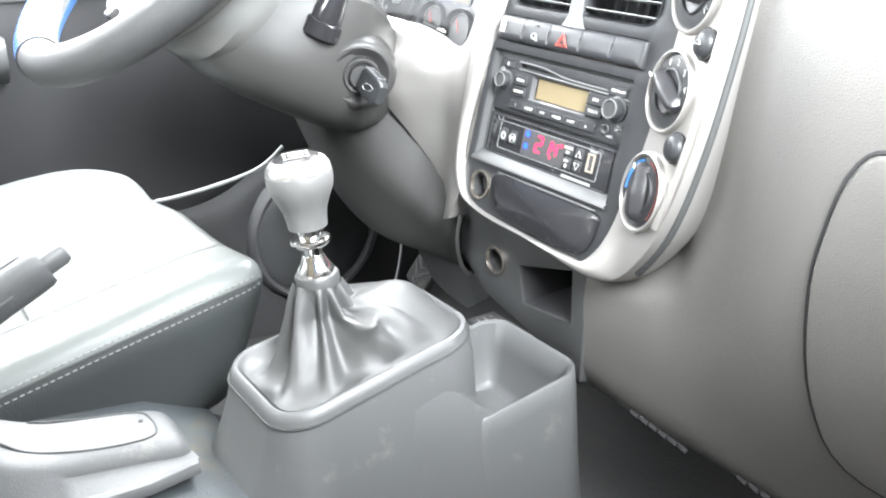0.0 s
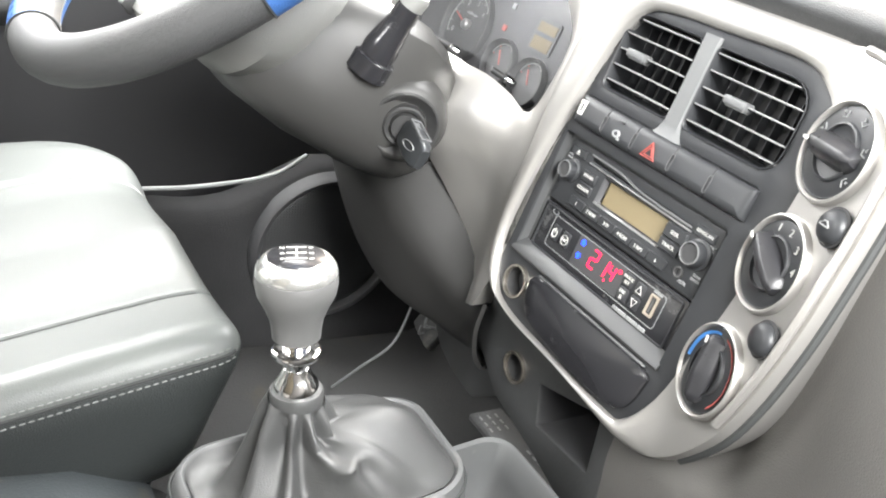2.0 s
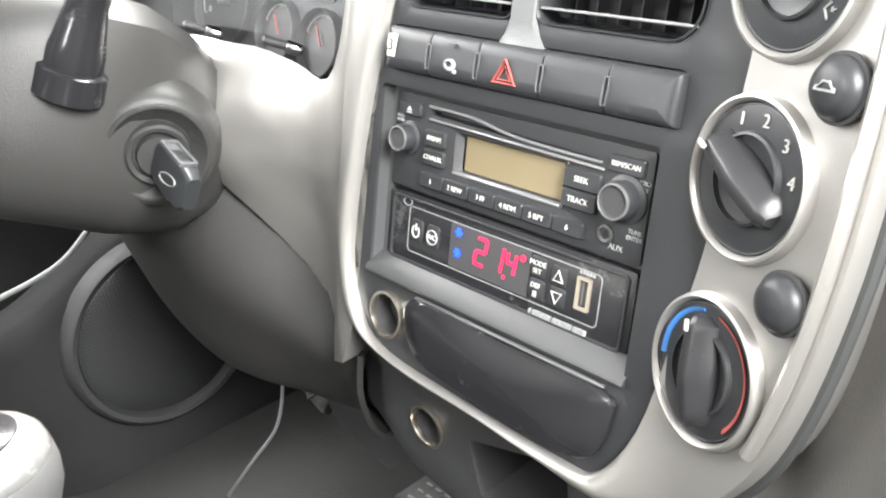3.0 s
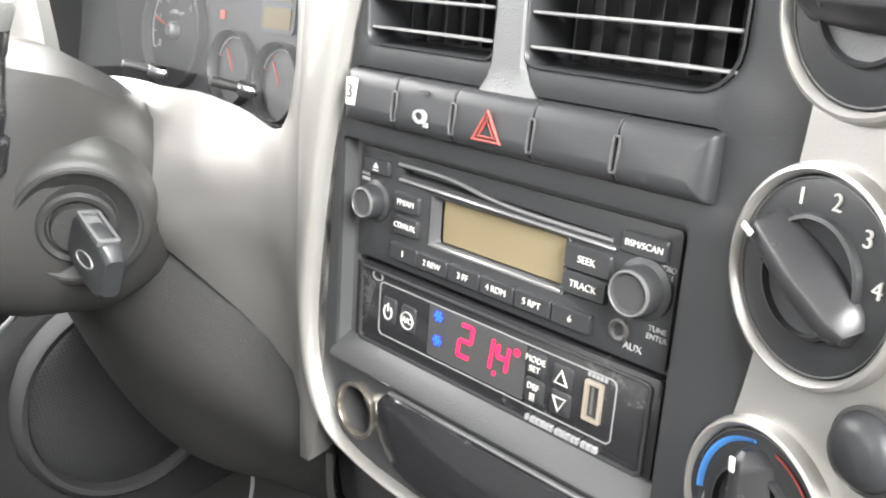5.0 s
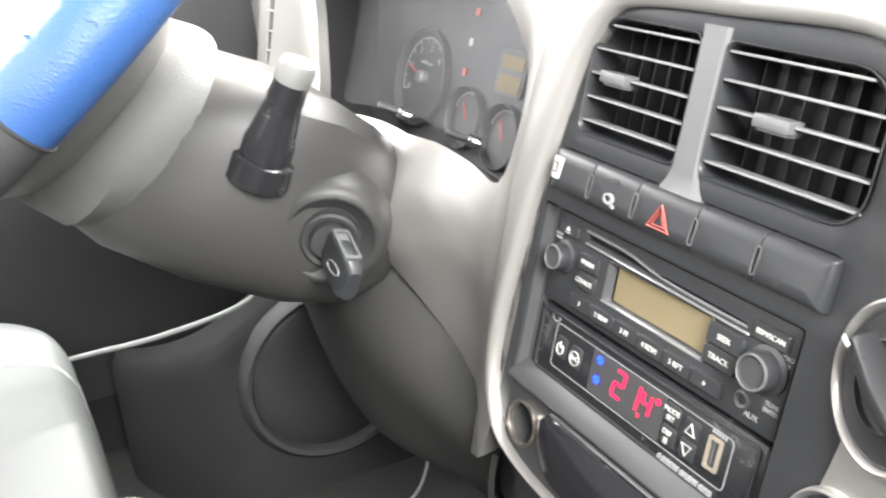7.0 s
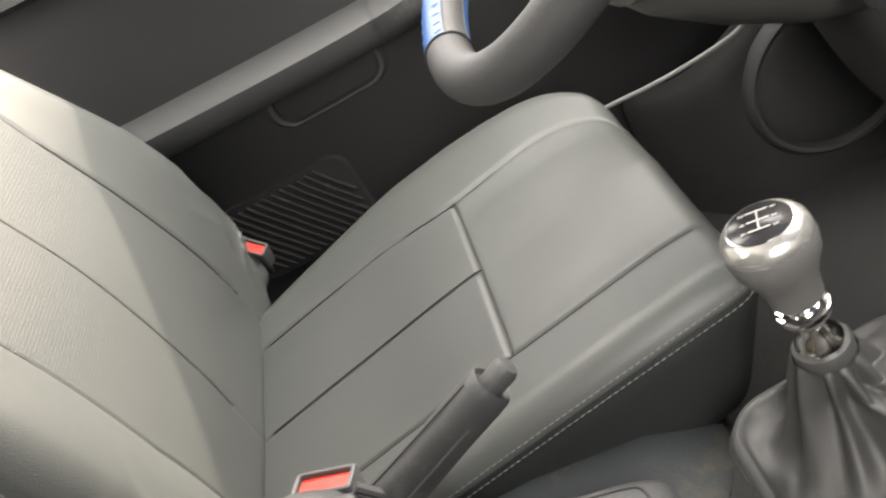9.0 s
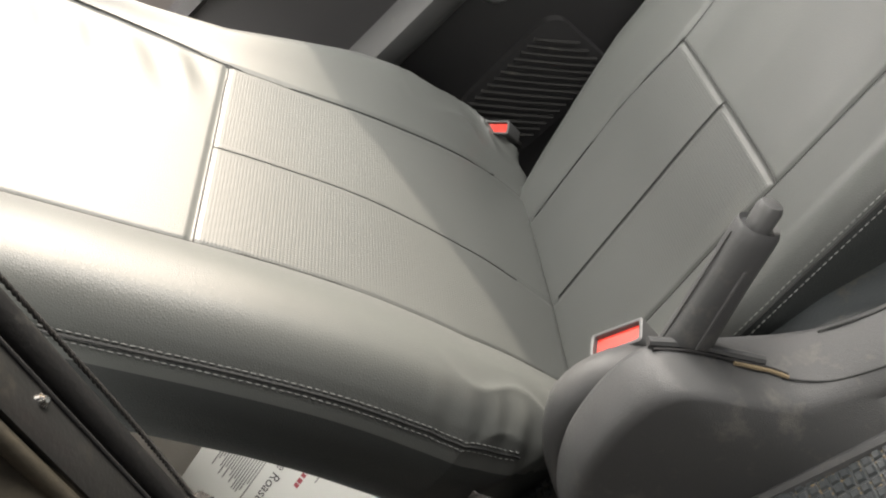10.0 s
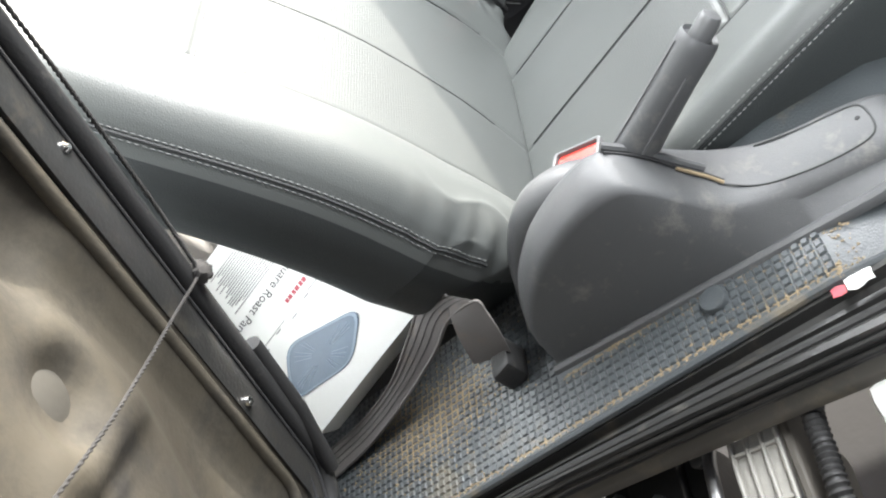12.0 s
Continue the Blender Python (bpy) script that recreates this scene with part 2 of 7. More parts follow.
def loft(rings, closed=True, cap0=True, cap1=True):
    bm = bmesh.new()
    rows = [[bm.verts.new(p) for p in r] for r in rings]
    n = len(rows[0])
    for a, b in zip(rows, rows[1:]):
        for i in range(n if closed else n - 1):
            j = (i + 1) % n
            bm.faces.new((a[i], a[j], b[j], b[i]))
    if closed and cap0:
        bm.faces.new(rows[0][::-1])
    if closed and cap1:
        bm.faces.new(rows[-1])
    return bm


def sheet(rows, thick, axis=None):
    """A grid of points given a thickness along its normals, or along an axis."""
    bm = loft(rows, closed=False)
    bmesh.ops.recalc_face_normals(bm, faces=bm.faces)
    bm.normal_update()
    front = bm.faces[:]
    off = {v: (Vector(axis) if axis else v.normal) * -thick for v in bm.verts}
    ret = bmesh.ops.duplicate(bm, geom=bm.verts[:] + bm.edges[:] + front)
    vm = ret["vert_map"]
    back = [g for g in ret["geom"] if isinstance(g, bmesh.types.BMFace)]
    for v, d in off.items():
        vm[v].co = v.co + d
    for e in [e for f in front for e in f.edges if len(e.link_faces) == 1]:
        a, b = e.verts
        try:
            bm.faces.new((a, b, vm[b], vm[a]))
        except ValueError:
            pass
    return bm


def lathe(profile, n=32, cap=True):
    rings = [[(r * math.cos(2 * math.pi * i / n), r * math.sin(2 * math.pi * i / n), z) for i in range(n)] for r, z in profile]
    return loft(rings, cap0=cap, cap1=cap)


def smooth_path(pts, n, closed=False):
    """Catmull-Rom through the points, n steps a span."""
    p = [Vector(q) for q in pts]
    k = len(p)
    out = []
    for i in range(k if closed else k - 1):
        a, b, c, d = (p[(i - 1) % k] if closed or i else p[0], p[i], p[(i + 1) % k], p[(i + 2) % k] if closed or i + 2 < k else p[-1])
        for s in range(n):
            t = s / n
            out.append(0.5 * (2 * b + (c - a) * t + (2 * a - 5 * b + 4 * c - d) * t * t + (3 * b - a - 3 * c + d) * t ** 3))
    if not closed:
        out.append(p[-1])
    return out


def tube(pts, r, n=8, closed=False, flat=1.0):
    """A round rod along the points; r is one radius, or one a point."""
    p = [Vector(q) for q in pts]
    rings, side = [], None
    for i, q in enumerate(p):
        d = ((p[(i + 1) % len(p)] if closed or i + 1 < len(p) else q) - (p[i - 1] if closed or i else q)).normalized()
        if side is None:
            side = d.orthogonal().normalized()
        side = (side - side.dot(d) * d).normalized()
        other = d.cross(side)
        rad = r[i] if isinstance(r, (list, tuple)) else r
        rings.append([q + rad * (math.cos(2 * math.pi * j / n) * side + flat * math.sin(2 * math.pi * j / n) * other) for j in range(n)])
    if closed:
        rings.append(rings[0])
        bm = loft(rings, cap0=False, cap1=False)
        bmesh.ops.remove_doubles(bm, verts=bm.verts, dist=1e-6)
        return bm
    return loft(rings)


def rrect(cx, cy, w, h, r, n=5):
    pts = []
    for k, (sx, sy) in enumerate(((1, 1), (-1, 1), (-1, -1), (1, -1))):
        for i in range(n + 1):
            a = math.pi / 2 * (k + i / n)
            pts.append((cx + sx * (w / 2 - r) + r * math.cos(a), cy + sy * (h / 2 - r) + r * math.sin(a)))
    return pts


def ell(cx, cy, rx, ry=None, n=32):
    ry = ry or rx
    return [(cx + rx * math.cos(2 * math.pi * i / n), cy + ry * math.sin(2 * math.pi * i / n)) for i in range(n)]


def plate(outer, holes, z0, z1, edge=0.0):
    """A flat plate between z0 and z1 with holes through it and a small rounded edge."""
    bm = bmesh.new()
    loops = []
    for lp in (outer, *holes):
        vs = [bm.verts.new((x, y, z1)) for x, y in lp]
        loops.append([bm.edges.new((vs[i], vs[(i + 1) % len(vs)])) for i in range(len(vs))])
    bmesh.ops.triangle_fill(bm, edges=[e for lp in loops for e in lp], use_beauty=True)
    faces = bm.faces[:]
    rim = [e for e in bm.edges if len(e.link_faces) == 1]
    ret = bmesh.ops.extrude_face_region(bm, geom=faces, use_keep_orig=True)
    bmesh.ops.translate(bm, verts=[g for g in ret["geom"] if isinstance(g, bmesh.types.BMVert)], vec=(0, 0, z0 - z1))
    if edge:
        bmesh.ops.bevel(bm, geom=[e for e in rim if e.is_valid], offset=edge, segments=2, profile=0.5, affect="EDGES", clamp_overlap=True)
    return bm


def rounded(hx, hy, hz, r, nx, ny, nz):
    """A box of half sizes hx, hy, hz about the origin with edges rounded by r and a fine grid on its faces."""
    bm = bmesh.new()
    h = (hx, hy, hz)
    cnt = (nx, ny, nz)
    inner = [max(0.0, a - r) for a in h]
    for ax in range(3):
        u, v = (ax + 1) % 3, (ax + 2) % 3
        for sg in (-1, 1):
            rows = []
            for i in range(cnt[u] + 1):
                row = []
                for j in range(cnt[v] + 1):
                    p = [0, 0, 0]
                    p[ax] = sg * h[ax]
                    p[u] = h[u] * (2 * i / cnt[u] - 1)
                    p[v] = h[v] * (2 * j / cnt[v] - 1)
                    q = [max(-inner[k], min(inner[k], p[k])) for k in range(3)]
                    d = Vector([p[k] - q[k] for k in range(3)])
                    row.append(bm.verts.new(Vector(q) + (d.normalized() * r if d.length > 1e-9 else d)))
                rows.append(row)
            for a, b in zip(rows, rows[1:]):
                for j in range(len(a) - 1):
                    bm.faces.new((a[j], a[j + 1], b[j + 1], b[j]) if sg > 0 else (a[j], b[j], b[j + 1], a[j + 1]))
    bmesh.ops.remove_doubles(bm, verts=bm.verts, dist=1e-6)
    return bm


def bend(bm, fn):
    for v in bm.verts:
        v.co = fn(v.co.copy())
    return bm


def text_bm(body, size, depth=0.0004, align="CENTER"):
    c = bpy.data.curves.new("txt", "FONT")
    c.body, c.size, c.extrude, c.align_x, c.align_y = body, size, depth, align, "CENTER"
    c.offset = -0.010 * size
    ob = bpy.data.objects.new("txt", c)
    me = bpy.data.meshes.new_from_object(ob)
    bm = bmesh.new()
    bm.from_mesh(me)
    bpy.data.objects.remove(ob)
    bpy.data.curves.remove(c)
    bpy.data.meshes.remove(me)
    return bm


def at(x, y, z, rx=0, ry=0, rz=0):
    return pose(x, y, z, rx, ry, rz)


def snapper(ob):
    """A function that moves a point onto the nearest place of ob's mesh, lifted by h."""
    tree = BVHTree.FromPolygons([v.co for v in ob.data.vertices], [p.vertices for p in ob.data.polygons])

    def snap(p, h=0.0):
        co, nor, _, _ = tree.find_nearest(Vector(p))
        return co + nor * h, nor

    return snap


def interp(x, xs, ys):
    return float(np.interp(x, xs, ys))


# ---------- the cab round it ----------
def structure(name, bm, material, label, category, m=None):
    ob = part(name, bm, material, None, "", m)
    return tagged(ob, label, category, "", "structure")


structure("ground", box(-40, 40, -40, 40, -1.15, -1.10), mat("asphalt", (0.10, 0.10, 0.10), 0.9, 0, 0.5, 60), "grey asphalt yard outside the cab", "ground")
structure("ceiling", box(-0.72, 0.72, -1.16, -0.06, 0.86, 0.90, 0.01), M_ROOF, "pale fabric headlining of the cab roof", "ceiling")
# Unseen rear wall closes the cab; its opening is added for a lamp.
structure("wall_rear", plate([(-0.72, -0.42), (0.72, -0.42), (0.72, 0.86), (-0.72, 0.86)], [rrect(0, 0.56, 1.1, 0.34, 0.05)], -0.03, 0.0),
          M_ROOF, "unseen rear wall closing the cab, with an opening added for a lamp", "wall", Matrix.Translation((0, -1.13, 0)) @ pose(0, 0, 0, 90, 0, 0))
structure("wall_front", box(-0.72, 0.72, 0.36, 0.40, -0.75, 0.14), M_CARPET, "dark firewall behind the dashboard", "wall")
structure("pillar_left", tube([(-0.70, 0.38, 0.12), (-0.69, 0.16, 0.52), (-0.67, -0.08, 0.86)], 0.035, 10), M_ROOF, "slanting windscreen pillar in pale trim", "pillar")
structure("pillar_right", tube([(0.72, 0.38, 0.12), (0.71, 0.16, 0.52), (0.69, -0.08, 0.86)], 0.035, 10), M_ROOF, "slanting windscreen pillar in pale trim", "pillar")
# Added unseen wall: blocks skylight from the right, around a made-up opening.
structure("added_wall_right", plate([(-1.16, -0.75), (0.38, -0.75), (0.38, 0.14), (-0.06, 0.86), (-1.16, 0.86)], [rrect(-0.37, 0.53, 0.74, 0.50, 0.05)[::-1]], 0.0, 0.03), M_DOOR,
          "unseen dark wall added on the right to block skylight, with an opening", "wall", Matrix(((0, 0, 1, 0.73), (1, 0, 0, 0), (0, 1, 0, 0), (0, 0, 0, 1))))
structure("wall_left", box(-0.72, -0.66, -1.12, 0.38, -0.75, -0.30), M_CARPET, "dark lower side of the cab under the door", "wall")
# raised engine deck, the step down from it and the footwell floor
deck = [(-1.10, -0.205), (-0.46, -0.205), (-0.36, -0.222), (-0.30, -0.26), (-0.24, -0.33), (-0.18, -0.40), (-0.10, -0.43), (0.18, -0.44), (0.36, -0.32)]


def floor_rows(x0, x1, nx, dz=0.0):
    return [[(x0 + (x1 - x0) * i / nx, y, z + dz) for y, z in deck] for i in range(nx + 1)]


seat_deck = [(-1.10, -0.205), (-0.87, -0.205), (-0.85, -0.22), (-0.835, -0.395), (-0.80, -0.41), (-0.30, -0.42), (-0.10, -0.43), (0.18, -0.44), (0.36, -0.32)]
structure("floor_driver", sheet([[(x, y, z) for y, z in seat_deck] for x in (-0.70, -0.5, -0.25, -0.036)], 0.012, (0, 0, 1)), M_FLOOR, "dark carpeted floor round the driver seat", "floor")
structure("floor", sheet(floor_rows(-0.036, 0.164, 4), 0.012, (0, 0, 1)), M_FLOOR, "worn dark cab floor with dusty rubber covering", "floor")
structure("floor_passenger", sheet([[(x, y, z) for y, z in deck[2:]] for x in (0.164, 0.3, 0.5, 0.72)], 0.012, (0, 0, 1)), M_FLOOR,
          "dark passenger footwell floor", "floor")

# ribbed black sill rail beside the mat: one extruded profile
prof = [(0.164, -0.212), (0.166, -0.202), (0.172, -0.202), (0.175, -0.212), (0.184, -0.214), (0.187, -0.207), (0.193, -0.206), (0.196, -0.214),
        (0.205, -0.216), (0.208, -0.209), (0.216, -0.208), (0.219, -0.222), (0.222, -0.236), (0.214, -0.240), (0.166, -0.225)]
rail = thing("sill_rail", (0.19, -0.7, -0.24), "black ribbed steel rail along the engine opening", "sill rail")


def rail_x(x, y):
    """The rail narrows towards the back."""
    return x + (x - 0.164) / 0.058 * max(-0.036, -0.010 + 0.085 * (y + 0.47))


part("rail", loft([[(rail_x(x, y), y, z) for x, z in prof] for y in (-1.08, -0.9, -0.8, -0.65, -0.5, -0.36)]), M_DARKSTEEL, rail)
for rx_, rz_, rr_ in ((0.2065, -0.2125, 0.0030), (0.2130, -0.2115, 0.0028), (0.2190, -0.2165, 0.0030), (0.2225, -0.2265, 0.0030)):
    part("ridge", tube([(rail_x(rx_, y), y, rz_) for y in (-1.07, -0.9, -0.75, -0.6, -0.5, -0.37)], rr_, 8), M_DARKSTEEL, rail, "worn steel ridge")
part("lower_step", loft([[(rail_x(x, y), y, z) for x, z in ((0.216, -0.234), (0.230, -0.240), (0.234, -0.243), (0.236, -0.250), (0.228, -0.256), (0.212, -0.246))] for y in (-1.08, -0.9, -0.8, -0.65, -0.5, -0.36)]), M_STEP, rail, "dusty lower step of the rail")
part("rubber_lip", tube([(rail_x(0.2, y), y, -0.211) for y in (-1.07, -0.8, -0.6, -0.37)], 0.004, 8), M_RUBBER, rail, "black rubber sealing lip")
# ---------- dashboard ----------
dash = thing("dashboard", (0.0, 0.1, -0.25), "grey and silver plastic truck dashboard with a leaning centre stack", "dashboard")


def fy(x, z):
    """Depth of the silver fascia at a place on it."""
    y = z * S13 / C13
    if x < -0.055:
        t = min(1, (-0.055 - x) / 0.10)
        y += 0.014 * math.sin(math.pi * min(1, (-0.055 - x) / 0.05) / 2) - 0.038 * t * t + 2.6 * t * max(0.0, 0.03 - z) ** 2 - 0.020 * t * math.exp(-((z - 0.012) / 0.034) ** 2)
    return y


hole = smooth_path([(-0.085, 0.048, 0), (-0.072, 0.090, 0), (-0.072, 0.118, 0), (-0.092, 0.140, 0), (-0.118, 0.168, 0), (-0.150, 0.189, 0), (-0.20, 0.197, 0), (-0.29, 0.197, 0),
                    (-0.378, 0.186, 0), (-0.370, 0.150, 0), (-0.352, 0.125, 0), (-0.330, 0.082, 0), (-0.314, 0.059, 0), (-0.267, 0.062, 0), (-0.20, 0.068, 0), (-0.148, 0.067, 0), (-0.115, 0.057, 0)], 4, True)
outer = smooth_path([(-0.045, -0.122, 0), (-0.030, 0.035, 0), (-0.018, 0.10, 0), (-0.006, 0.15, 0), (0.0, 0.184, 0), (-0.06, 0.199, 0), (-0.18, 0.2035, 0), (-0.32, 0.203, 0),
                     (-0.45, 0.193, 0), (-0.457, 0.15, 0), (-0.46, 0.11, 0), (-0.455, 0.05, 0), (-0.44, 0.005, 0), (-0.36, -0.01, 0), (-0.26, -0.006, 0), (-0.18, -0.012, 0), (-0.116, -0.086, 0)], 4, True)


def flank(x):
    """How far a point of the opening belongs to its outboard side."""
    return min(1.0, max(0.0, (-0.27 - x) / 0.05))


def sill(z):
    """How far a point of the opening belongs to its lower edge."""
    return min(1.0, max(0.0, (0.088 - z) / 0.02))


rings = []
for k in range(9):
    t = k / 8
    rings.append([(h.x + (o.x - h.x) * t, 0, h.y + (o.y - h.y) * t) for h, o in zip(hole, outer)])
face = [[(x, fy(x, z) - 0.004 * math.sin(math.pi * min(1, 2.2 * k / 8)), z) for x, _, z in r] for k, r in enumerate(rings)]
lip = [[(x, y + d, z - 0.9 * d * sill(z)) for x, y, z in face[0]] for d in (0.009, 0.006, 0.003)]
edge = [[(x, y + 0.03, z) for x, y, z in face[-1]]]
fascia = part("fascia", loft(lip + face + edge, cap0=False, cap1=False), M_SILVER, dash, "silver-painted instrument surround", sharp=50)
part("cluster_hood", loft([[(-0.235 + (h.x + 0.235) * s - 0.95 * d * flank(h.x), fy(h.x, h.y) + d, 0.115 + (h.y - 0.115) * s - 0.80 * d * sill(h.y)) for h in hole]
                           for d, s in ((0.007, 1.0), (0.05, 0.985), (0.11, 0.96))], cap0=False, cap1=False), M_HOOD, dash, "dark hood tunnel over the instruments")

# upper pad and passenger side, one curved section swept across
psec = [(0.36, 0.175), (0.25, 0.200), (0.12, 0.207), (0.055, 0.203), (0.025, 0.185), (0.008, 0.150), (-0.004, 0.100), (-0.012, 0.04), (-0.016, -0.03),
        (-0.016, -0.09), (-0.008, -0.15), (0.006, -0.205), (0.020, -0.245), (0.05, -0.256), (0.12, -0.25)]
psm = smooth_path([(a, b, 0) for a, b in psec], 4)


def swell(x, y, z):
    """The passenger side swells towards the seat away from the stack."""
    k = max(0.0, min(1.0, (x - 0.235) / 0.14))
    k = k * k * (3 - 2 * k)
    fade = max(0.0, min(1.0, (0.16 - y) / 0.14))
    low = max(0.0, min(1.0, (-z - 0.02) / 0.2))
    tuck = 0.050 * max(0.0, min(1.0, (0.250 - x) / 0.05)) * max(0.0, min(1.0, (z + 0.115) / 0.05)) * (1 if y < 0.1 else 0)
    return y + (0.028 - 0.052 * k) * fade * (1 - low) - low * 0.012 + tuck


xs = [0.140, 0.165, 0.19, 0.215, 0.235, 0.245, 0.258, 0.272, 0.29, 0.31, 0.335, 0.37, 0.42, 0.5, 0.6, 0.72]
part("passenger_panel", sheet([[(x, swell(x, p.x, p.y), p.y) for p in psm] for x in xs], 0.006), M_DASH, dash,
     "grey grained passenger-side panel", sharp=60)
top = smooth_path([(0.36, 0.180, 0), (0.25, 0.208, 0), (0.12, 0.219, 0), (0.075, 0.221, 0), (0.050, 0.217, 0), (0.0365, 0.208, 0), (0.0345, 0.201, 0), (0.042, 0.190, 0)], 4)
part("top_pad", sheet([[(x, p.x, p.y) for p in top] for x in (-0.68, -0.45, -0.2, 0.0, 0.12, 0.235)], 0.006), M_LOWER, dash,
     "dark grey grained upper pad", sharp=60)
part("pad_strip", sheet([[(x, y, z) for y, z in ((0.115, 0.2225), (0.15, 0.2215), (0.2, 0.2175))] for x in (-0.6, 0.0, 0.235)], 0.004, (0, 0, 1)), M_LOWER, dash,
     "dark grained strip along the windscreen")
# glove box lid
gl = smooth_path([(0.397, 0.050, 0), (0.43, 0.063, 0), (0.55, 0.066, 0), (0.66, 0.062, 0), (0.69, 0.02, 0), (0.69, -0.12, 0), (0.66, -0.165, 0), (0.5, -0.17, 0),
                  (0.42, -0.165, 0), (0.392, -0.12, 0), (0.382, -0.05, 0), (0.384, 0.0, 0)], 4, True)


def psurf(z):
    ys = [p.x for p in psm[12:]]
    zs = [p.y for p in psm[12:]]
    return interp(-z, [-q for q in zs], ys)


lid = []
for s, d in ((1.0, 0.004), (0.998, -0.001), (0.98, -0.005), (0.9, -0.006), (0.6, -0.006), (0.2, -0.006)):
    lid.append([(0.525 + (p.x - 0.525) * s, swell(0.525 + (p.x - 0.525) * s, psurf(-0.06 + (p.y + 0.06) * s), -0.06 + (p.y + 0.06) * s) + d, -0.06 + (p.y + 0.06) * s) for p in gl])
part("glove_box_lid", loft(lid, cap0=False), M_DASH, dash, "grey glove box lid")
part("lid_gap", tube([(p.x + (p.x - 0.525) * 0.006, swell(p.x, psurf(p.y), p.y) - 0.0004, p.y + (p.y + 0.06) * 0.006) for p in gl], 0.0019, 6, True), M_VENTBACK, dash, "dark gap round the lid")
# two rows of demister slits in the lower edge
for x, n_ in ((0.205, 6), (0.325, 9)):
    for i in range(n_):
        xx = x + 0.0115 * i
        part("vent_slit", box(-0.0045, 0.0045, -0.0018, 0.0018, -0.0015, 0.0008), M_VENTBACK, dash, m=at(xx, swell(xx, 0.0195, -0.243) - 0.0035, -0.243 - 0.006 * (i / n_), 60, 12, 0))

# lower centre panel with a second socket and an open cubby
low_out = [(-0.045, -0.06), (0.142, -0.09), (0.142, -0.238), (0.13, -0.235), (0.06, -0.215), (-0.01, -0.200), (-0.055, -0.165)]
cub = [(0.046, -0.150), (0.122, -0.128), (0.124, -0.182), (0.054, -0.187)]
LOWM = Matrix(((1, 0, 0, 0), (0, 0, -1, -0.006), (0, 1, 0, 0), (0, 0, 0, 1)))
lower = part("lower_panel", plate(low_out, [cub, ell(0.010, -0.156, 0.0125, n=24)], -0.012, 0.0, 0.002), M_LOWER, dash, "dark lower panel with a cubby", m=LOWM)
part("cubby", loft([[(x, -0.003, z) for x, z in cub], [(0.085 + (x - 0.085) * 0.93, 0.075, -0.162 + (z + 0.162) * 0.93) for x, z in cub]], cap0=False), M_HOOD, lower)
part("socket_ring", lathe([(0.0125, -0.008), (0.0155, 0.0005), (0.0150, 0.0025), (0.0132, 0.0025), (0.0125, 0.0), (0.0121, -0.012)], 32, False), M_RING, lower, "bright metal socket ring",
     m=LOWM @ at(0.010, -0.156, 0.001))
part("socket_well", lathe([(0.0122, 0.0), (0.0115, -0.03), (0.004, -0.031), (0.003, -0.02), (0.0001, -0.02)], 24, False), M_VENTBACK, lower, m=LOWM @ at(0.010, -0.156, 0.0))

foot = part("foot_grille", box(-0.045, 0.125, -0.002, 0.036, -0.256, -0.248, 0.002, 1), M_LOWER, dash, "dark slotted foot grille")
# Pale dashes: light caught on the slot edges is put into the colour.
for i in range(9):
    for j in range(3):
        part("lit_slot_edge", box(0.022 + 0.0095 * i, 0.0275 + 0.0095 * i, 0.004 + 0.009 * j, 0.006 + 0.009 * j, -0.2485, -0.2472), M_SLAT, foot)
for i in range(3):
    for j in range(3):
        part("lit_slot_edge", box(-0.036 + 0.0095 * i, -0.0305 + 0.0095 * i, 0.004 + 0.009 * j, 0.006 + 0.009 * j, -0.2485, -0.2472), M_SLAT, foot)

# knee panel under the silver fascia
kn = []
for x, z0, z1, y0, y1 in ((-0.62, -0.03, -0.22, 0.03, 0.16), (-0.50, -0.02, -0.20, 0.01, 0.15), (-0.40, -0.005, -0.19, 0.0, 0.13), (-0.30, -0.005, -0.21, 0.0, 0.09),
                          (-0.21, 0.010, -0.24, 0.004, 0.045), (-0.16, -0.012, -0.25, 0.004, 0.03), (-0.118, -0.050, -0.25, 0.004, 0.02), (-0.07, -0.084, -0.25, 0.004, 0.016), (-0.03, -0.100, -0.22, 0.006, 0.016)):
    kn.append([(x, y0 + (y1 - y0) * t ** 1.6, z0 + (z1 - z0) * t) for t in (0, 0.15, 0.35, 0.6, 0.85, 1.0)])
part("knee_panel", sheet(kn, 0.006), M_LOWER, dash, "dark knee panel below the instruments", sharp=60)

# driver-side corner vent
vent = part("corner_vent", plate(rrect(0, 0, 0.085, 0.24, 0.03), [rrect(0, -0.03, 0.045, 0.12, 0.012)], -0.01, 0.0, 0.004), M_SILVER, dash, "silver corner air vent",
            m=at(-0.515, 0.028, 0.105, 78, 0, 14))
for i in range(6):
    part("slat", xf(box(-0.024, 0.024, -0.001, 0.001, -0.012, 0.004, 0.0006, 1), at(-0.515, 0.028, 0.105, 78, 0, 14) @ at(0, -0.08 + 0.02 * i, -0.002)), M_SATIN, vent)
part("vent_back", box(-0.03, 0.03, -0.10, 0.04, -0.03, -0.025), M_VENTBACK, vent, m=at(-0.515, 0.028, 0.105, 78, 0, 14))
part("corner_panel", sheet([[(x, y, z) for y, z in ((0.06, 0.20), (0.035, 0.10), (0.04, -0.03))] for x in (-0.66, -0.58, -0.45)], 0.006, (0, -1, 0)), M_SILVER, dash)

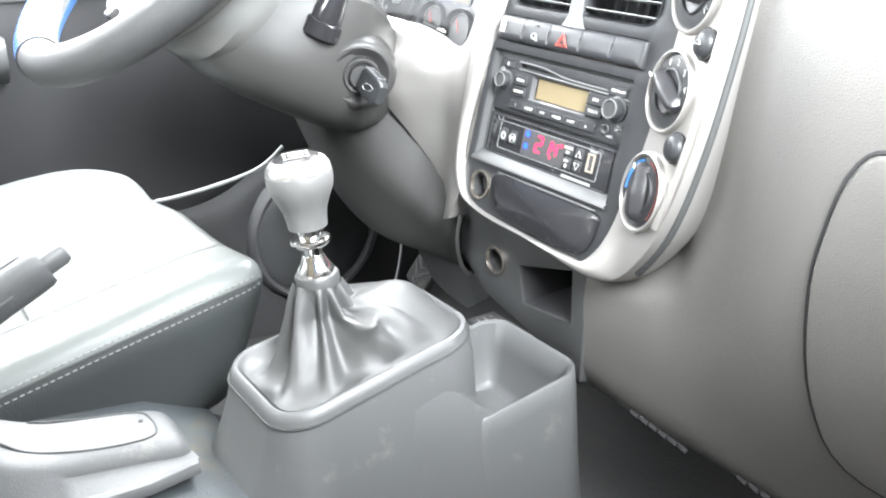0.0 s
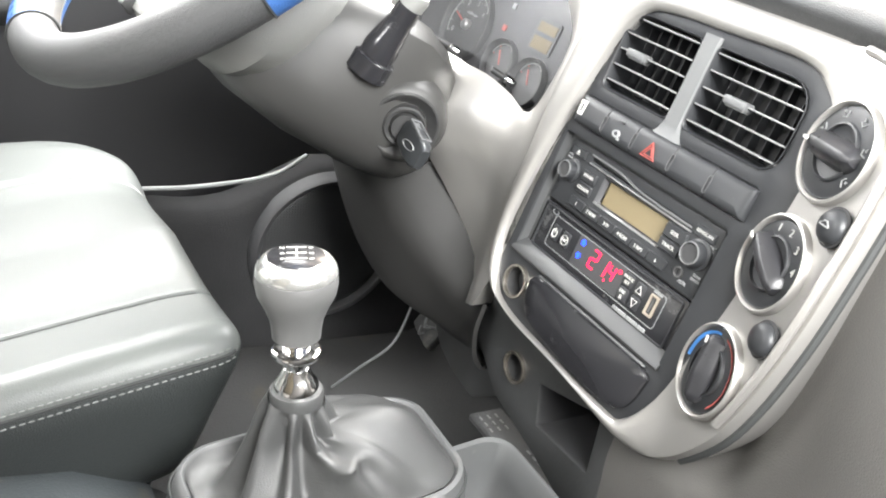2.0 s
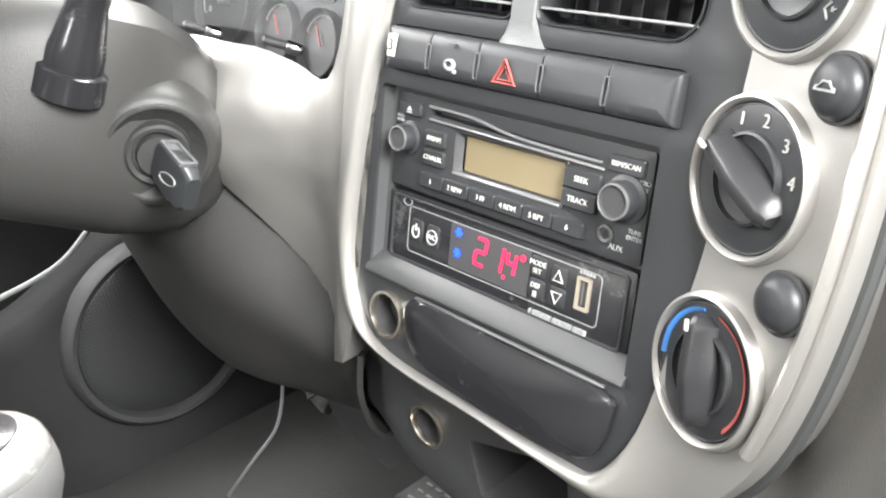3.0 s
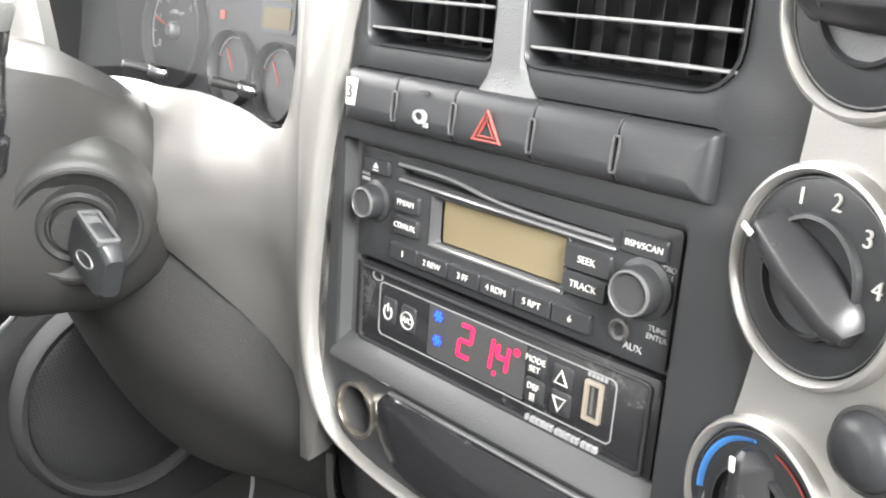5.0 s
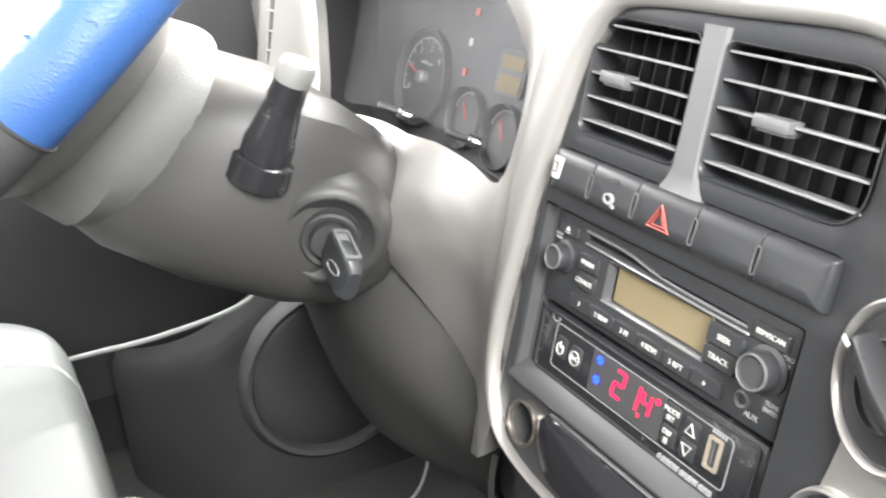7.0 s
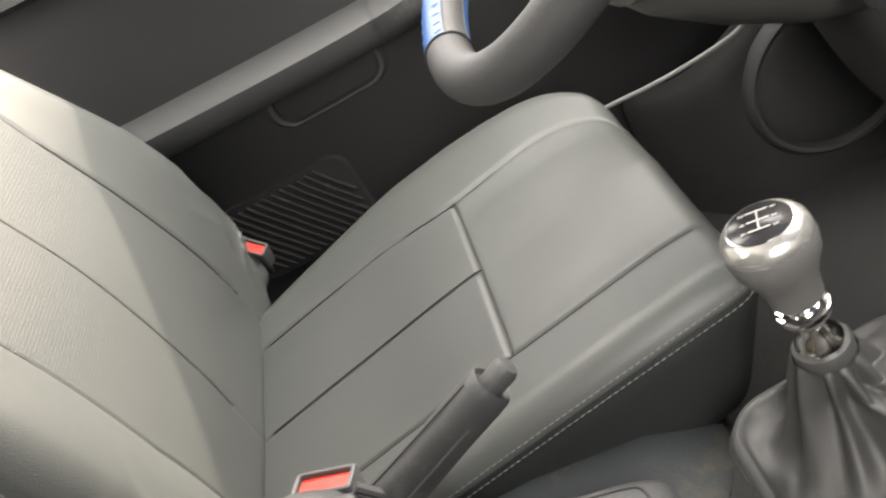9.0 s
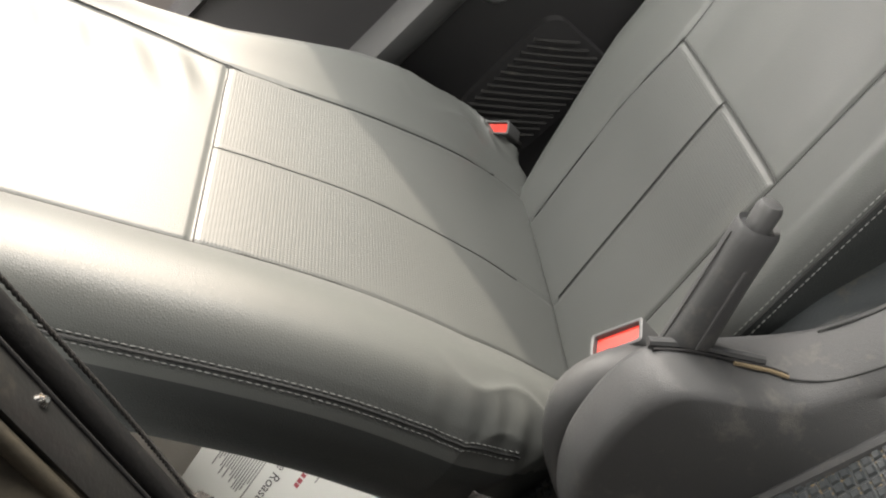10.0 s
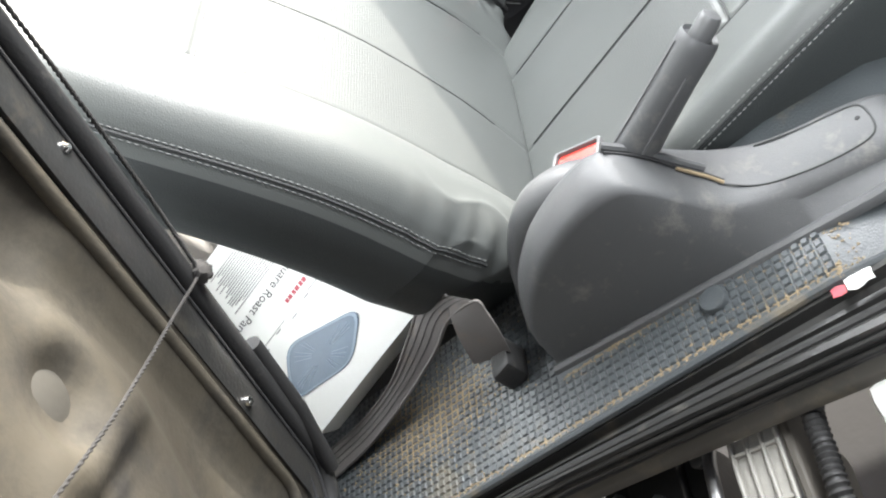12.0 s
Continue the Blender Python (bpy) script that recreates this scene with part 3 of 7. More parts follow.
# ---------- instrument cluster ----------
cl = thing("instrument_cluster", (-0.23, 0.12, 0.05), "dark instrument cluster with round gauges and reset pins", "instrument cluster")
CM = at(-0.225, 0.100, 0.115, 72, 0, 0)
part("face", plate([(p.x + 0.225 - 0.12 * flank(p.x), (p.y - 0.115) * 1.02 - 0.110 * sill(p.y)) for p in hole], [], -0.012, 0.0), M_CLUST, cl, m=CM)


def gauge(cx, cy, r, a0, a1, ticks, name, red=False):
    g = part(name, join(lathe([(r, 0.0), (r * 1.0, 0.007), (r * 0.97, 0.008), (r * 0.94, 0.007), (r * 0.93, 0.001)], 48)), M_HOOD, cl, "raised dark gauge rim", m=CM @ at(cx, cy, 0))
    part("scale_arc", tube([(r * 0.80 * math.cos(a0 + (a1 - a0) * i / 30), r * 0.80 * math.sin(a0 + (a1 - a0) * i / 30), 0.002) for i in range(31)], 0.0006, 5), M_GREYP, g, m=CM @ at(cx, cy, 0))
    for i in range(ticks):
        a = a0 + (a1 - a0) * i / (ticks - 1)
        part("tick", xf(box(r * 0.72, r * 0.80, -0.0005, 0.0005, 0.001, 0.0016), Matrix.Rotation(a, 4, "Z")), M_REDP if red and i < 2 else M_GREYP, g, m=CM @ at(cx, cy, 0))
    return g


tach = gauge(-0.088, -0.052, 0.043, radians(205), radians(40), 9, "rev_counter")
for i, ch in enumerate("01234"):
    a = radians(205) + (radians(40) - radians(205)) * i / 4
    part("numeral", xf(text_bm(ch, 0.008), at(0.026 * math.cos(a), 0.026 * math.sin(a), 0.0015)), M_GREYP, tach, m=CM @ at(-0.088, -0.052, 0))
part("numeral", xf(text_bm("x1000 rpm", 0.0048), at(0.0, 0.013, 0.0015)), M_GREYP, tach, m=CM @ at(-0.088, -0.052, 0))
needle = part("needle", xf(join(box(-0.026, 0.004, -0.0008, 0.0008, 0.004, 0.0055)), Matrix.Rotation(radians(-18), 4, "Z")), M_REDP, tach, "red pointer", m=CM @ at(-0.088, -0.052, 0))
part("needle_hub", lathe([(0.006, 0.001), (0.006, 0.006), (0.004, 0.008), (0.0001, 0.008)], 24), M_SATIN, tach, m=CM @ at(-0.088, -0.052, 0))
fuel = gauge(-0.004, -0.070, 0.0255, radians(160), radians(30), 5, "fuel_gauge", True)
temp = gauge(0.052, -0.073, 0.0255, radians(160), radians(30), 5, "temperature_gauge", True)
for g, cx, cy in ((fuel, -0.004, -0.070), (temp, 0.052, -0.073)):
    part("needle", xf(box(-0.002, 0.014, -0.0006, 0.0006, 0.003, 0.004), Matrix.Rotation(radians(120), 4, "Z")), M_REDP, g, "red pointer", m=CM @ at(cx, cy, 0))
scr = part("trip_display", plate(rrect(0.042, -0.026, 0.038, 0.034, 0.004), [], 0.0, 0.0015), M_HOOD, cl, m=CM)
for k, h in ((-0.018, 0.010), (-0.034, 0.013)):
    part("lcd", box(0.027, 0.057, k - h / 2, k + h / 2, 0.0015, 0.002), M_LCD, scr, "pale unlit lcd", m=CM)
for k in range(3):
    part("warning_lamp", box(-0.028, -0.022, 0.012 - 0.024 * k - 0.003, 0.012 - 0.024 * k + 0.003, 0.0, 0.0012), M_REDP if k in (0, 2) else M_GREYP, cl, m=CM)
for x, y, z in ((-0.255, 0.0290, 0.0570), (-0.167, 0.0420, 0.0530)):
    d = Vector((-0.36, -0.84, 0.42)).normalized()
    p = Vector((x, y, z))
    pin = part("reset_pin", tube([p - d * 0.012, p + d * 0.016, p + d * 0.017], [0.0031, 0.0031, 0.0018], 12), M_RUBBER, cl, "black rubber reset pin")
    part("pin_collar", tube([p - d * 0.010, p - d * 0.001, p + d * 0.0005], [0.0052, 0.0048, 0.0036], 16), M_CHROME, pin)
lens = part("lens", loft([[(-0.235 + (h.x + 0.235) * 0.985, fy(h.x, h.y) + 0.014 + 0.28 * (h.y - 0.035) + e, 0.115 + (h.y - 0.115) * 0.985) for h in hole] for e in (0.0, 0.0015)]), M_LENS, cl, "clear plastic lens with reflection haze put into its colour")
lens.visible_shadow = False
# ---------- centre stack ----------
stack = thing("center_stack", (0.09, 0.02, -0.12), "leaning centre stack with silver trim and black panel", "center stack")
pan_out = smooth_path([(-0.010, 0.140, 0), (0.006, 0.165, 0), (0.03, 0.172, 0), (0.09, 0.174, 0), (0.155, 0.175, 0), (0.180, 0.165, 0), (0.196, 0.145, 0), (0.199, 0.110, 0),
                       (0.197, 0.075, 0), (0.193, 0.02, 0), (0.186, -0.02, 0), (0.176, -0.072, 0), (0.158, -0.102, 0), (0.135, -0.106, 0), (0.06, -0.104, 0), (0.0, -0.100, 0),
                       (-0.026, -0.085, 0), (-0.040, -0.045, 0), (-0.034, 0.03, 0), (-0.022, 0.09, 0)], 4, True)
pan_xy = [(p.x, p.y) for p in pan_out]
STRIP = 21.0   # the dial strip is turned towards the driver


def strip_z(x):
    """Height of the dial strip above the panel."""
    h = 0.0070 + math.tan(radians(STRIP)) * (x - 0.2105)
    return 0.5 * (h + math.sqrt(h * h + 0.003 ** 2))


def on_strip(x, y, z=0.0):
    return ST @ at(x, y, 0.0070 + math.tan(radians(STRIP)) * (x - 0.2105), 0, -STRIP, 0) @ at(0, 0, z)


def vent_loop(x0, x1, y0, y1, tl, tr, bl=0.006, br=0.006, n=5):
    pts = []
    for cx, cy, r, a in ((x1 - tr, y1 - tr, tr, 0), (x0 + tl, y1 - tl, tl, 90), (x0 + bl, y0 + bl, bl, 180), (x1 - br, y0 + br, br, 270)):
        pts += [(cx + r * math.cos(radians(a + 90 * i / n)), cy + r * math.sin(radians(a + 90 * i / n))) for i in range(n + 1)]
    return pts


LV = vent_loop(-0.008, 0.070, 0.101, 0.165, 0.020, 0.005)
RV = vent_loop(0.085, 0.174, 0.101, 0.164, 0.005, 0.020, 0.006, 0.016)
BAR = vent_loop(-0.018, 0.171, 0.066, 0.091, 0.004, 0.004, 0.006, 0.008)
DIN = rrect(0.0695, 0.0020, 0.188, 0.111, 0.003)
LT = ell(-0.004, -0.077, 0.0125, n=24)
panel = part("panel", plate(pan_xy, [LV, RV, BAR, DIN, LT], -0.012, 0.0, 0.0015), M_BLACK, stack, "matt black control panel", m=ST)

# silver trim round it, swelling out to the right
o2 = smooth_path([(-0.05, 0.16, 0), (-0.02, 0.190, 0), (0.03, 0.198, 0), (0.09, 0.198, 0), (0.17, 0.198, 0), (0.225, 0.195, 0), (0.262, 0.175, 0), (0.268, 0.125, 0),
                  (0.267, 0.07, 0), (0.263, 0.02, 0), (0.253, -0.03, 0), (0.237, -0.066, 0), (0.205, -0.102, 0), (0.168, -0.116, 0), (0.10, -0.1085, 0), (0.02, -0.1055, 0),
                  (-0.035, -0.092, 0), (-0.054, -0.045, 0), (-0.058, 0.03, 0), (-0.060, 0.10, 0)], 4, True)
tr = []
for t, d in ((0.0, -0.006), (0.0, 0.003), (0.06, 0.0055), (0.25, 0.007), (0.5, 0.007), (0.8, 0.005), (0.94, 0.001), (1.0, -0.006), (1.0, -0.02)):
    tr.append([(a.x + (b.x - a.x) * t, a.y + (b.y - a.y) * t, d * (1 - min(1.0, max(0.0, (a.x + (b.x - a.x) * t - 0.165) / 0.02)) * (0.8 if d > 0 else 0)) + (strip_z(a.x + (b.x - a.x) * t) if d > -0.02 else 0)) for a, b in zip(pan_out, o2)])
part("trim", loft(tr, cap0=False, cap1=False), M_SILVER, stack, "satin silver surround", m=ST, sharp=55)


edge_pts = [(p.x, p.y) for p in o2 if p.x > 0.19 and p.y > -0.10]
part("trim_gap", tube([(x + 0.0012, y, strip_z(x) - 0.010) for x, y in edge_pts], 0.0030, 8), M_SEAM, stack, "dark gap beside the silver trim", m=ST)
part("trim_ridge", tube([(a.x + (b.x - a.x) * 0.86, a.y + (b.y - a.y) * 0.86, 0.0030 + strip_z(a.x + (b.x - a.x) * 0.86)) for a, b in zip(pan_out, o2) if b.x > 0.20 and b.y > -0.055], 0.0030, 8), M_SILVER, stack, "raised outer lip of the trim", m=ST)


def air_vent(loop, x0, x1, y0, y1, tab, name):
    cx, cy = sum(p[0] for p in loop) / len(loop), sum(p[1] for p in loop) / len(loop)
    ins = [[(cx + (x - cx) * s, cy + (y - cy) * s, z) for x, y in loop] for s, z in ((1.0, 0.0012), (0.985, 0.0016), (0.965, 0.0004), (0.96, -0.03))]
    v = part(name, loft(ins, cap0=False, cap1=False), M_BLACK, stack, "black air vent with level slats", m=ST)
    part("vent_back", loft([[(x, y, -0.030) for x, y in loop], [(x, y, -0.033) for x, y in loop]]), M_VENTBACK, v, m=ST)
    n = 5
    for i in range(n):
        y = y0 + (y1 - y0) * (i + 0.62) / n
        # clip the slat to the rounded corners
        a0, a1 = x0 + 0.002, x1 - 0.002
        if y > y1 - 0.016:
            a0 += 0.010 if loop is LV else 0.0
            a1 -= 0.010 if loop is RV else 0.0
        part("slat", xf(box(a0, a1, -0.00065, 0.00065, -0.012, 0.0, 0.0004, 1), at(0, y, 0.0004, -3, 0, 0)), M_SLAT, v, m=ST)
    for i in range(7):
        x = x0 + (x1 - x0) * (i + 0.5) / 7
        part("vane", box(x - 0.0004, x + 0.0004, y0 + 0.003, y1 - 0.003, -0.029, -0.020, 0.0002, 1), M_BLACK, v, m=ST)
    y = y0 + (y1 - y0) * 2.62 / n
    part("vent_tab", join(xf(box(tab - 0.0100, tab + 0.0100, -0.0034, 0.0026, -0.006, 0.0045, 0.0010, 2), at(0, y, 0)), xf(box(tab - 0.0085, tab + 0.0085, -0.0048, -0.0030, -0.006, 0.0025, 0.0006, 1), at(0, y, 0))), M_PLAST, v, "grey sliding tab", m=ST)


air_vent(LV, -0.008, 0.070, 0.101, 0.165, 0.016, "air_vent")
air_vent(RV, 0.085, 0.174, 0.101, 0.164, 0.122, "air_vent")
part("vent_post", loft([[(0.0775 + s * w, y, z) for s, z in ((-1, -0.002), (-1, 0.0006), (-0.8, 0.0022), (0.8, 0.0022), (1, 0.0006), (1, -0.002))] for y, w in ((0.0900, 0.0150), (0.0950, 0.0112), (0.1010, 0.0090), (0.12, 0.0082), (0.15, 0.0082), (0.169, 0.0086))]), M_PLAST, stack, "grey post between the vents", m=ST)

# switch row
cuts = [-0.0175, 0.0190, 0.0550, 0.0968, 0.1350, 0.1715]
for i, (a, b) in enumerate(zip(cuts, cuts[1:])):
    rows = []
    mid = (a + b) / 2
    rr = rrect(mid, 0.0785, b - a - 0.0005, 0.0235, 0.0010)
    pull = (0.75 if i == 0 else 0.03, 0.75 if i == 4 else 0.03)   # only the ends of the row are rounded
    for s, z in ((1, -0.01), (1, 0.0015), (0.97, 0.0040), (0.90, 0.0058), (0.72, 0.0070), (0.4, 0.0076)):
        rows.append([(mid + (x - mid) * (1 - (1 - s) * pull[0 if x < mid else 1]), 0.0785 + (y - 0.0785) * s, z - 0.06 * (y - 0.0785) - 0.001) for x, y in rr])
    sw = part("switch", loft(rows, cap0=False), M_BLACK, stack, "black push switch", m=ST)
    if i == 2:
        for s, w in ((0.0085, 0.0009), (0.0050, 0.0007)):
            tri = [(0.0750 + s * math.sin(radians(k)), 0.0755 + s * math.cos(radians(k)) * 0.9, 0.0074) for k in (0, 120, 240)]
            part("hazard_mark", tube(tri, w, 6, True), M_REDP, sw, "red hazard triangle", m=ST)
    if i == 1:
        part("lamp_mark", xf(join(plate(ell(0.0365, 0.0755, 0.0042, 0.0030, 20), [ell(0.0360, 0.0757, 0.0024, 0.0016, 14)], 0.006, 0.0080), box(0.0390, 0.0415, 0.0715, 0.0735, 0.006, 0.0080)), at(0, 0, 0)), M_GREYP, sw, m=ST)
        part("indicator", box(0.0350, 0.0390, 0.0845, 0.0862, 0.004, 0.0074), M_HOOD, sw, m=ST)
    if i == 0:
        part("label_mark", box(-0.0135, -0.0075, 0.0740, 0.0860, 0.004, 0.0078), M_WHITE, sw, m=ST)
        part("numeral", xf(text_bm("3", 0.009), at(-0.0105, 0.0800, 0.0080)), M_INK, sw, m=ST)
    if i < 4:
        part("gap_ring", tube(smooth_path([(b - 0.0014, 0.0722, 0.0071), (b, 0.0710, 0.0070), (b + 0.0012, 0.0722, 0.0071), (b + 0.0014, 0.0822, 0.0065), (b, 0.0834, 0.0063), (b - 0.0012, 0.0822, 0.0065)], 3, True), 0.0006, 6, True),
             M_HOOD, sw, m=ST)


def dial(cx, cy, knob_deg, name, label):
    D = on_strip(cx, cy, 0.0005) @ Matrix.Diagonal((0.87, 0.87, 0.95, 1))
    ring = part(name, lathe([(0.0388, -0.012), (0.0384, 0.003), (0.0374, 0.0058), (0.0360, 0.0063), (0.0346, 0.0052), (0.0341, 0.003), (0.0341, -0.004)], 64), M_SILVER, stack, label, m=D)
    part("dial_face", lathe([(0.0345, 0.0), (0.0336, 0.0030), (0.0318, 0.0036), (0.0215, 0.0040), (0.0210, 0.0060), (0.0196, 0.0064), (0.0191, 0.0040), (0.0120, 0.0028), (0.0001, 0.0026)], 64), M_BLACK, ring, "black dial face", m=D)
    # bar-shaped grip, waisted and rounded on top
    sec = []
    for i in range(15):
        t = i / 14
        y = -0.0262 + 0.0535 * t
        w = 0.0098 + 0.0005 * math.cos(math.pi * (t - 0.5) * 2)
        if t < 0.10 or t > 0.93:
            w *= 0.88
        h = 0.0150 - 0.005 * abs(t - 0.45)
        if i in (0, 14):
            w, h = w * 0.6, h * 0.8
        sec.append([(-w * 1.05, y, 0.002), (-w, y, h - 0.0085), (-w * 0.92, y, h - 0.0070), (-w * 0.34, y, h - 0.0004), (-w * 0.22, y, h), (w * 0.22, y, h), (w * 0.34, y, h - 0.0004), (w * 0.92, y, h - 0.0070), (w, y, h - 0.0085), (w * 1.05, y, 0.002)])
    part("knob", loft(sec), M_KNOB, ring, "black bar-shaped grip", m=D @ Matrix.Rotation(radians(knob_deg), 4, "Z"))
    K = D @ Matrix.Rotation(radians(knob_deg), 4, "Z")
    part("pointer", box(-0.0012, 0.0012, 0.0205, 0.0262, 0.0138, 0.0150, 0.0003, 1), M_WHITE, ring, "white pointer line", m=K)
    if name == "airflow_dial":
        part("pointer_dot", lathe([(0.0011, 0.003), (0.0011, 0.0042), (0.0001, 0.0044)], 12), M_WHITE, ring, "white dot at the pointer", m=K @ at(0, 0.0296, 0))
    for s in (-1, 1):
        part("grip_dimple", lathe([(0.0011, 0.0), (0.0009, 0.0004), (0.0001, 0.0001)], 12), M_VENTBACK, ring, m=K @ at(0.0036 * s, 0.012, 0.0128, 0, 38 * s, 0))
    part("dial_line", tube([(0.0330 * math.cos(2 * math.pi * i / 48), 0.0330 * math.sin(2 * math.pi * i / 48), 0.0036) for i in range(48)], 0.0003, 5, True), M_PLAST, ring, m=D)
    return ring, D


ring, D = dial(0.2160, 0.1335, 88, "airflow_dial", "silver-ringed airflow dial")
for a in (155, 110, 62, 14, -35):
    T = at(0.0275 * math.cos(radians(a)), 0.0275 * math.sin(radians(a)), 0.0042) @ Matrix.Rotation(radians(a - 100), 4, "Z")
    seat_mark = tube([(-0.0030, -0.0020, 0), (0.0010, -0.0024, 0), (0.0024, 0.0022, 0)], 0.0005, 6)
    arrow_mark = tube([(-0.0036, 0.0018, 0), (-0.0012, 0.0010, 0), (-0.0020, 0.0026, 0), (-0.0012, 0.0010, 0), (-0.0026, 0.0000, 0)], 0.0004, 6)
    part("airflow_mark", xf(join(seat_mark, arrow_mark), T), M_GREYP, ring, m=D)
ring, D = dial(0.2122, 0.0555, 60, "fan_dial", "silver-ringed fan speed dial")
for ch, a in (("1", 111), ("2", 78), ("3", 43), ("4", 9)):
    part("numeral", xf(text_bm(ch, 0.0085), at(0.0270 * math.cos(radians(a)), 0.0270 * math.sin(radians(a)), 0.0042, 0, 0, 0)), M_WHITE, ring, m=D)
for k in range(3):
    part("fan_mark", plate(ell(-0.0262 + 0.0018 * math.cos(2.1 * k), 0.0062 + 0.0018 * math.sin(2.1 * k), 0.0014, n=10), [], 0.0036, 0.0044), M_WHITE, ring, m=D)
ring, D = dial(0.2080, -0.0272, 8, "temperature_dial", "silver-ringed temperature dial with blue and red arcs")
for mt, a0, a1 in ((M_BLUEP, 100, 185), (M_REDP, -45, 80)):
    part("temperature_arc", tube([(0.0292 * math.cos(radians(a0 + (a1 - a0) * i / 20)), 0.0292 * math.sin(radians(a0 + (a1 - a0) * i / 20)), 0.0036) for i in range(21)], 0.0022, 6, flat=0.25), mt, ring, m=D)
for x, y, marked in ((0.2455, 0.0955, True), (0.2405, 0.0160, False)):
    b = part("round_button", lathe([(0.0112, -0.006), (0.0112, 0.001), (0.0106, 0.0030), (0.0092, 0.0052), (0.0060, 0.0066), (0.0001, 0.0072)], 32), M_BLACK, stack, "round black button", m=on_strip(x, y, 0.004))
    part("button_seat", lathe([(0.0126, 0.0), (0.0126, 0.0012), (0.0113, 0.0016), (0.0112, 0.0002)], 32), M_VENTBACK, b, "dark gap round the button", m=on_strip(x, y, 0.0035))
    if marked:
        outline = plate([(-0.0048, -0.0012), (-0.0040, 0.0006), (-0.0022, 0.0010), (-0.0012, 0.0026), (0.0022, 0.0026), (0.0034, 0.0008), (0.0048, 0.0004), (0.0048, -0.0012)],
                        [[(-0.0036, -0.0004), (0.0036, -0.0004), (0.0018, 0.0018), (-0.0008, 0.0018)]], 0.0, 0.0005)
        part("button_mark", outline, M_GREYP, b, "pale car outline", m=on_strip(x, y, 0.0112))
part("socket_ring", lathe([(0.0122, -0.01), (0.0150, 0.0010), (0.0146, 0.0028), (0.0128, 0.0028), (0.0123, 0.0010), (0.0120, -0.012)], 32, False), M_RING, stack, "bright metal socket ring", m=ST @ at(-0.004, -0.077, 0.0005))
part("socket_well", lathe([(0.0122, 0.0), (0.0115, -0.03), (0.004, -0.031), (0.003, -0.018), (0.0001, -0.018)], 24, False), M_VENTBACK, stack, m=ST @ at(-0.004, -0.077, 0.0))
# ledge under the units and the ashtray lid with its soft bulge
part("ledge", loft([[(x, y, z) for y, z in ((-0.0425, -0.016), (-0.0425, -0.0075), (-0.0432, -0.0066), (-0.0515, 0.0022), (-0.0535, 0.0030), (-0.0550, 0.0022), (-0.0550, -0.002), (-0.0530, -0.016))] for x in (-0.0255, 0.06, 0.1650)]), M_LEDGE, stack,
     "dark grey ledge below the units", m=ST)
at_o = smooth_path([(0.018, -0.060, 0), (0.09, -0.060, 0), (0.155, -0.060, 0), (0.162, -0.072, 0), (0.154, -0.095, 0), (0.13, -0.1015, 0), (0.06, -0.099, 0), (0.022, -0.090, 0)], 4, True)
cxy = Vector((0.09, -0.08, 0))
part("ashtray_lid", loft([[(cxy.x + (p.x - cxy.x) * s, cxy.y + (p.y - cxy.y) * s, z + 0.0015) for p in at_o] for s, z in ((1, -0.002), (1, 0.0018), (0.97, 0.0030), (0.8, 0.0035), (0.45, 0.0052), (0.15, 0.0056))], cap0=False),
     M_GLOSS, stack, "glossy black ashtray lid", m=ST)
part("lid_line", box(0.02, 0.155, -0.0590, -0.0575, 0.0, 0.003, 0.0005, 1), M_PLAST, stack, m=ST)

# ---------- radio, set back in its opening ----------
SR = ST @ at(-0.0062, -0.0040, -0.0085) @ Matrix.Diagonal((0.985, 0.985, 1, 1))
part("din_sleeve", loft([[(x, y, z) for x, y in rrect(cx, cy, w, h, 0.002)] for cx, cy, w, h, z in ((0.0695, 0.0020, 0.1885, 0.1115, -0.0012), (0.0696, 0.0020, 0.1840, 0.1085, -0.0078), (0.0696, 0.0040, 0.1770, 0.0960, -0.0088), (0.0696, 0.0040, 0.1740, 0.0940, -0.0140))], cap0=False), M_LEDGE, stack,
     "dark grey frame round the units", m=ST)
radio = thing("car_radio", (0.077, 0.0, 0.004), "black car radio with an unlit amber display", "car radio")
RX0, RX1, RY0, RY1 = -0.0125, 0.1665, 0.0045, 0.0585
part("front", join(plate(rrect((RX0 + RX1) / 2, (RY0 + RY1) / 2, RX1 - RX0, RY1 - RY0, 0.002), [rrect(0.0785, 0.0325, 0.080, 0.0245, 0.002), [(0.018, 0.0495), (0.136, 0.0470), (0.136, 0.0495), (0.018, 0.0525)]], -0.008, 0.0015, 0.0008)), M_BLACK, radio, m=SR)
part("display_frame", loft([[(x, y, z) for x, y in rrect(0.0785, 0.0325, 0.080 * s, 0.0245 * (1 - (1 - s) * 2), 0.002)] for s, z in ((1, 0.0012), (0.99, 0.0022), (0.94, 0.0006), (0.9, -0.0015))], cap0=False, cap1=False), M_HOOD, radio, m=SR)
part("display", box(0.0445, 0.114, 0.0235, 0.0425, -0.003, -0.0012), M_LCD, radio, "amber unlit display", m=SR)
part("display_sill", box(0.0380, 0.1155, 0.0205, 0.0222, -0.001, 0.0022, 0.0005, 1), M_SATIN, radio, "grey sill under the display", m=SR)
part("slot_lip", tube(smooth_path([(0.016, 0.0540, 0.002), (0.05, 0.0535, 0.002), (0.075, 0.0500, 0.002), (0.10, 0.0485, 0.002), (0.138, 0.0480, 0.002)], 5), 0.0009, 6), M_PLAST, radio, "curved lip over the disc slot", m=SR)
part("slot_sill", box(0.016, 0.139, 0.0462, 0.0474, 0.001, 0.0030, 0.0004, 1), M_SATIN, radio, m=SR @ at(0, 0.0005, 0, 0, 0, -0.9))
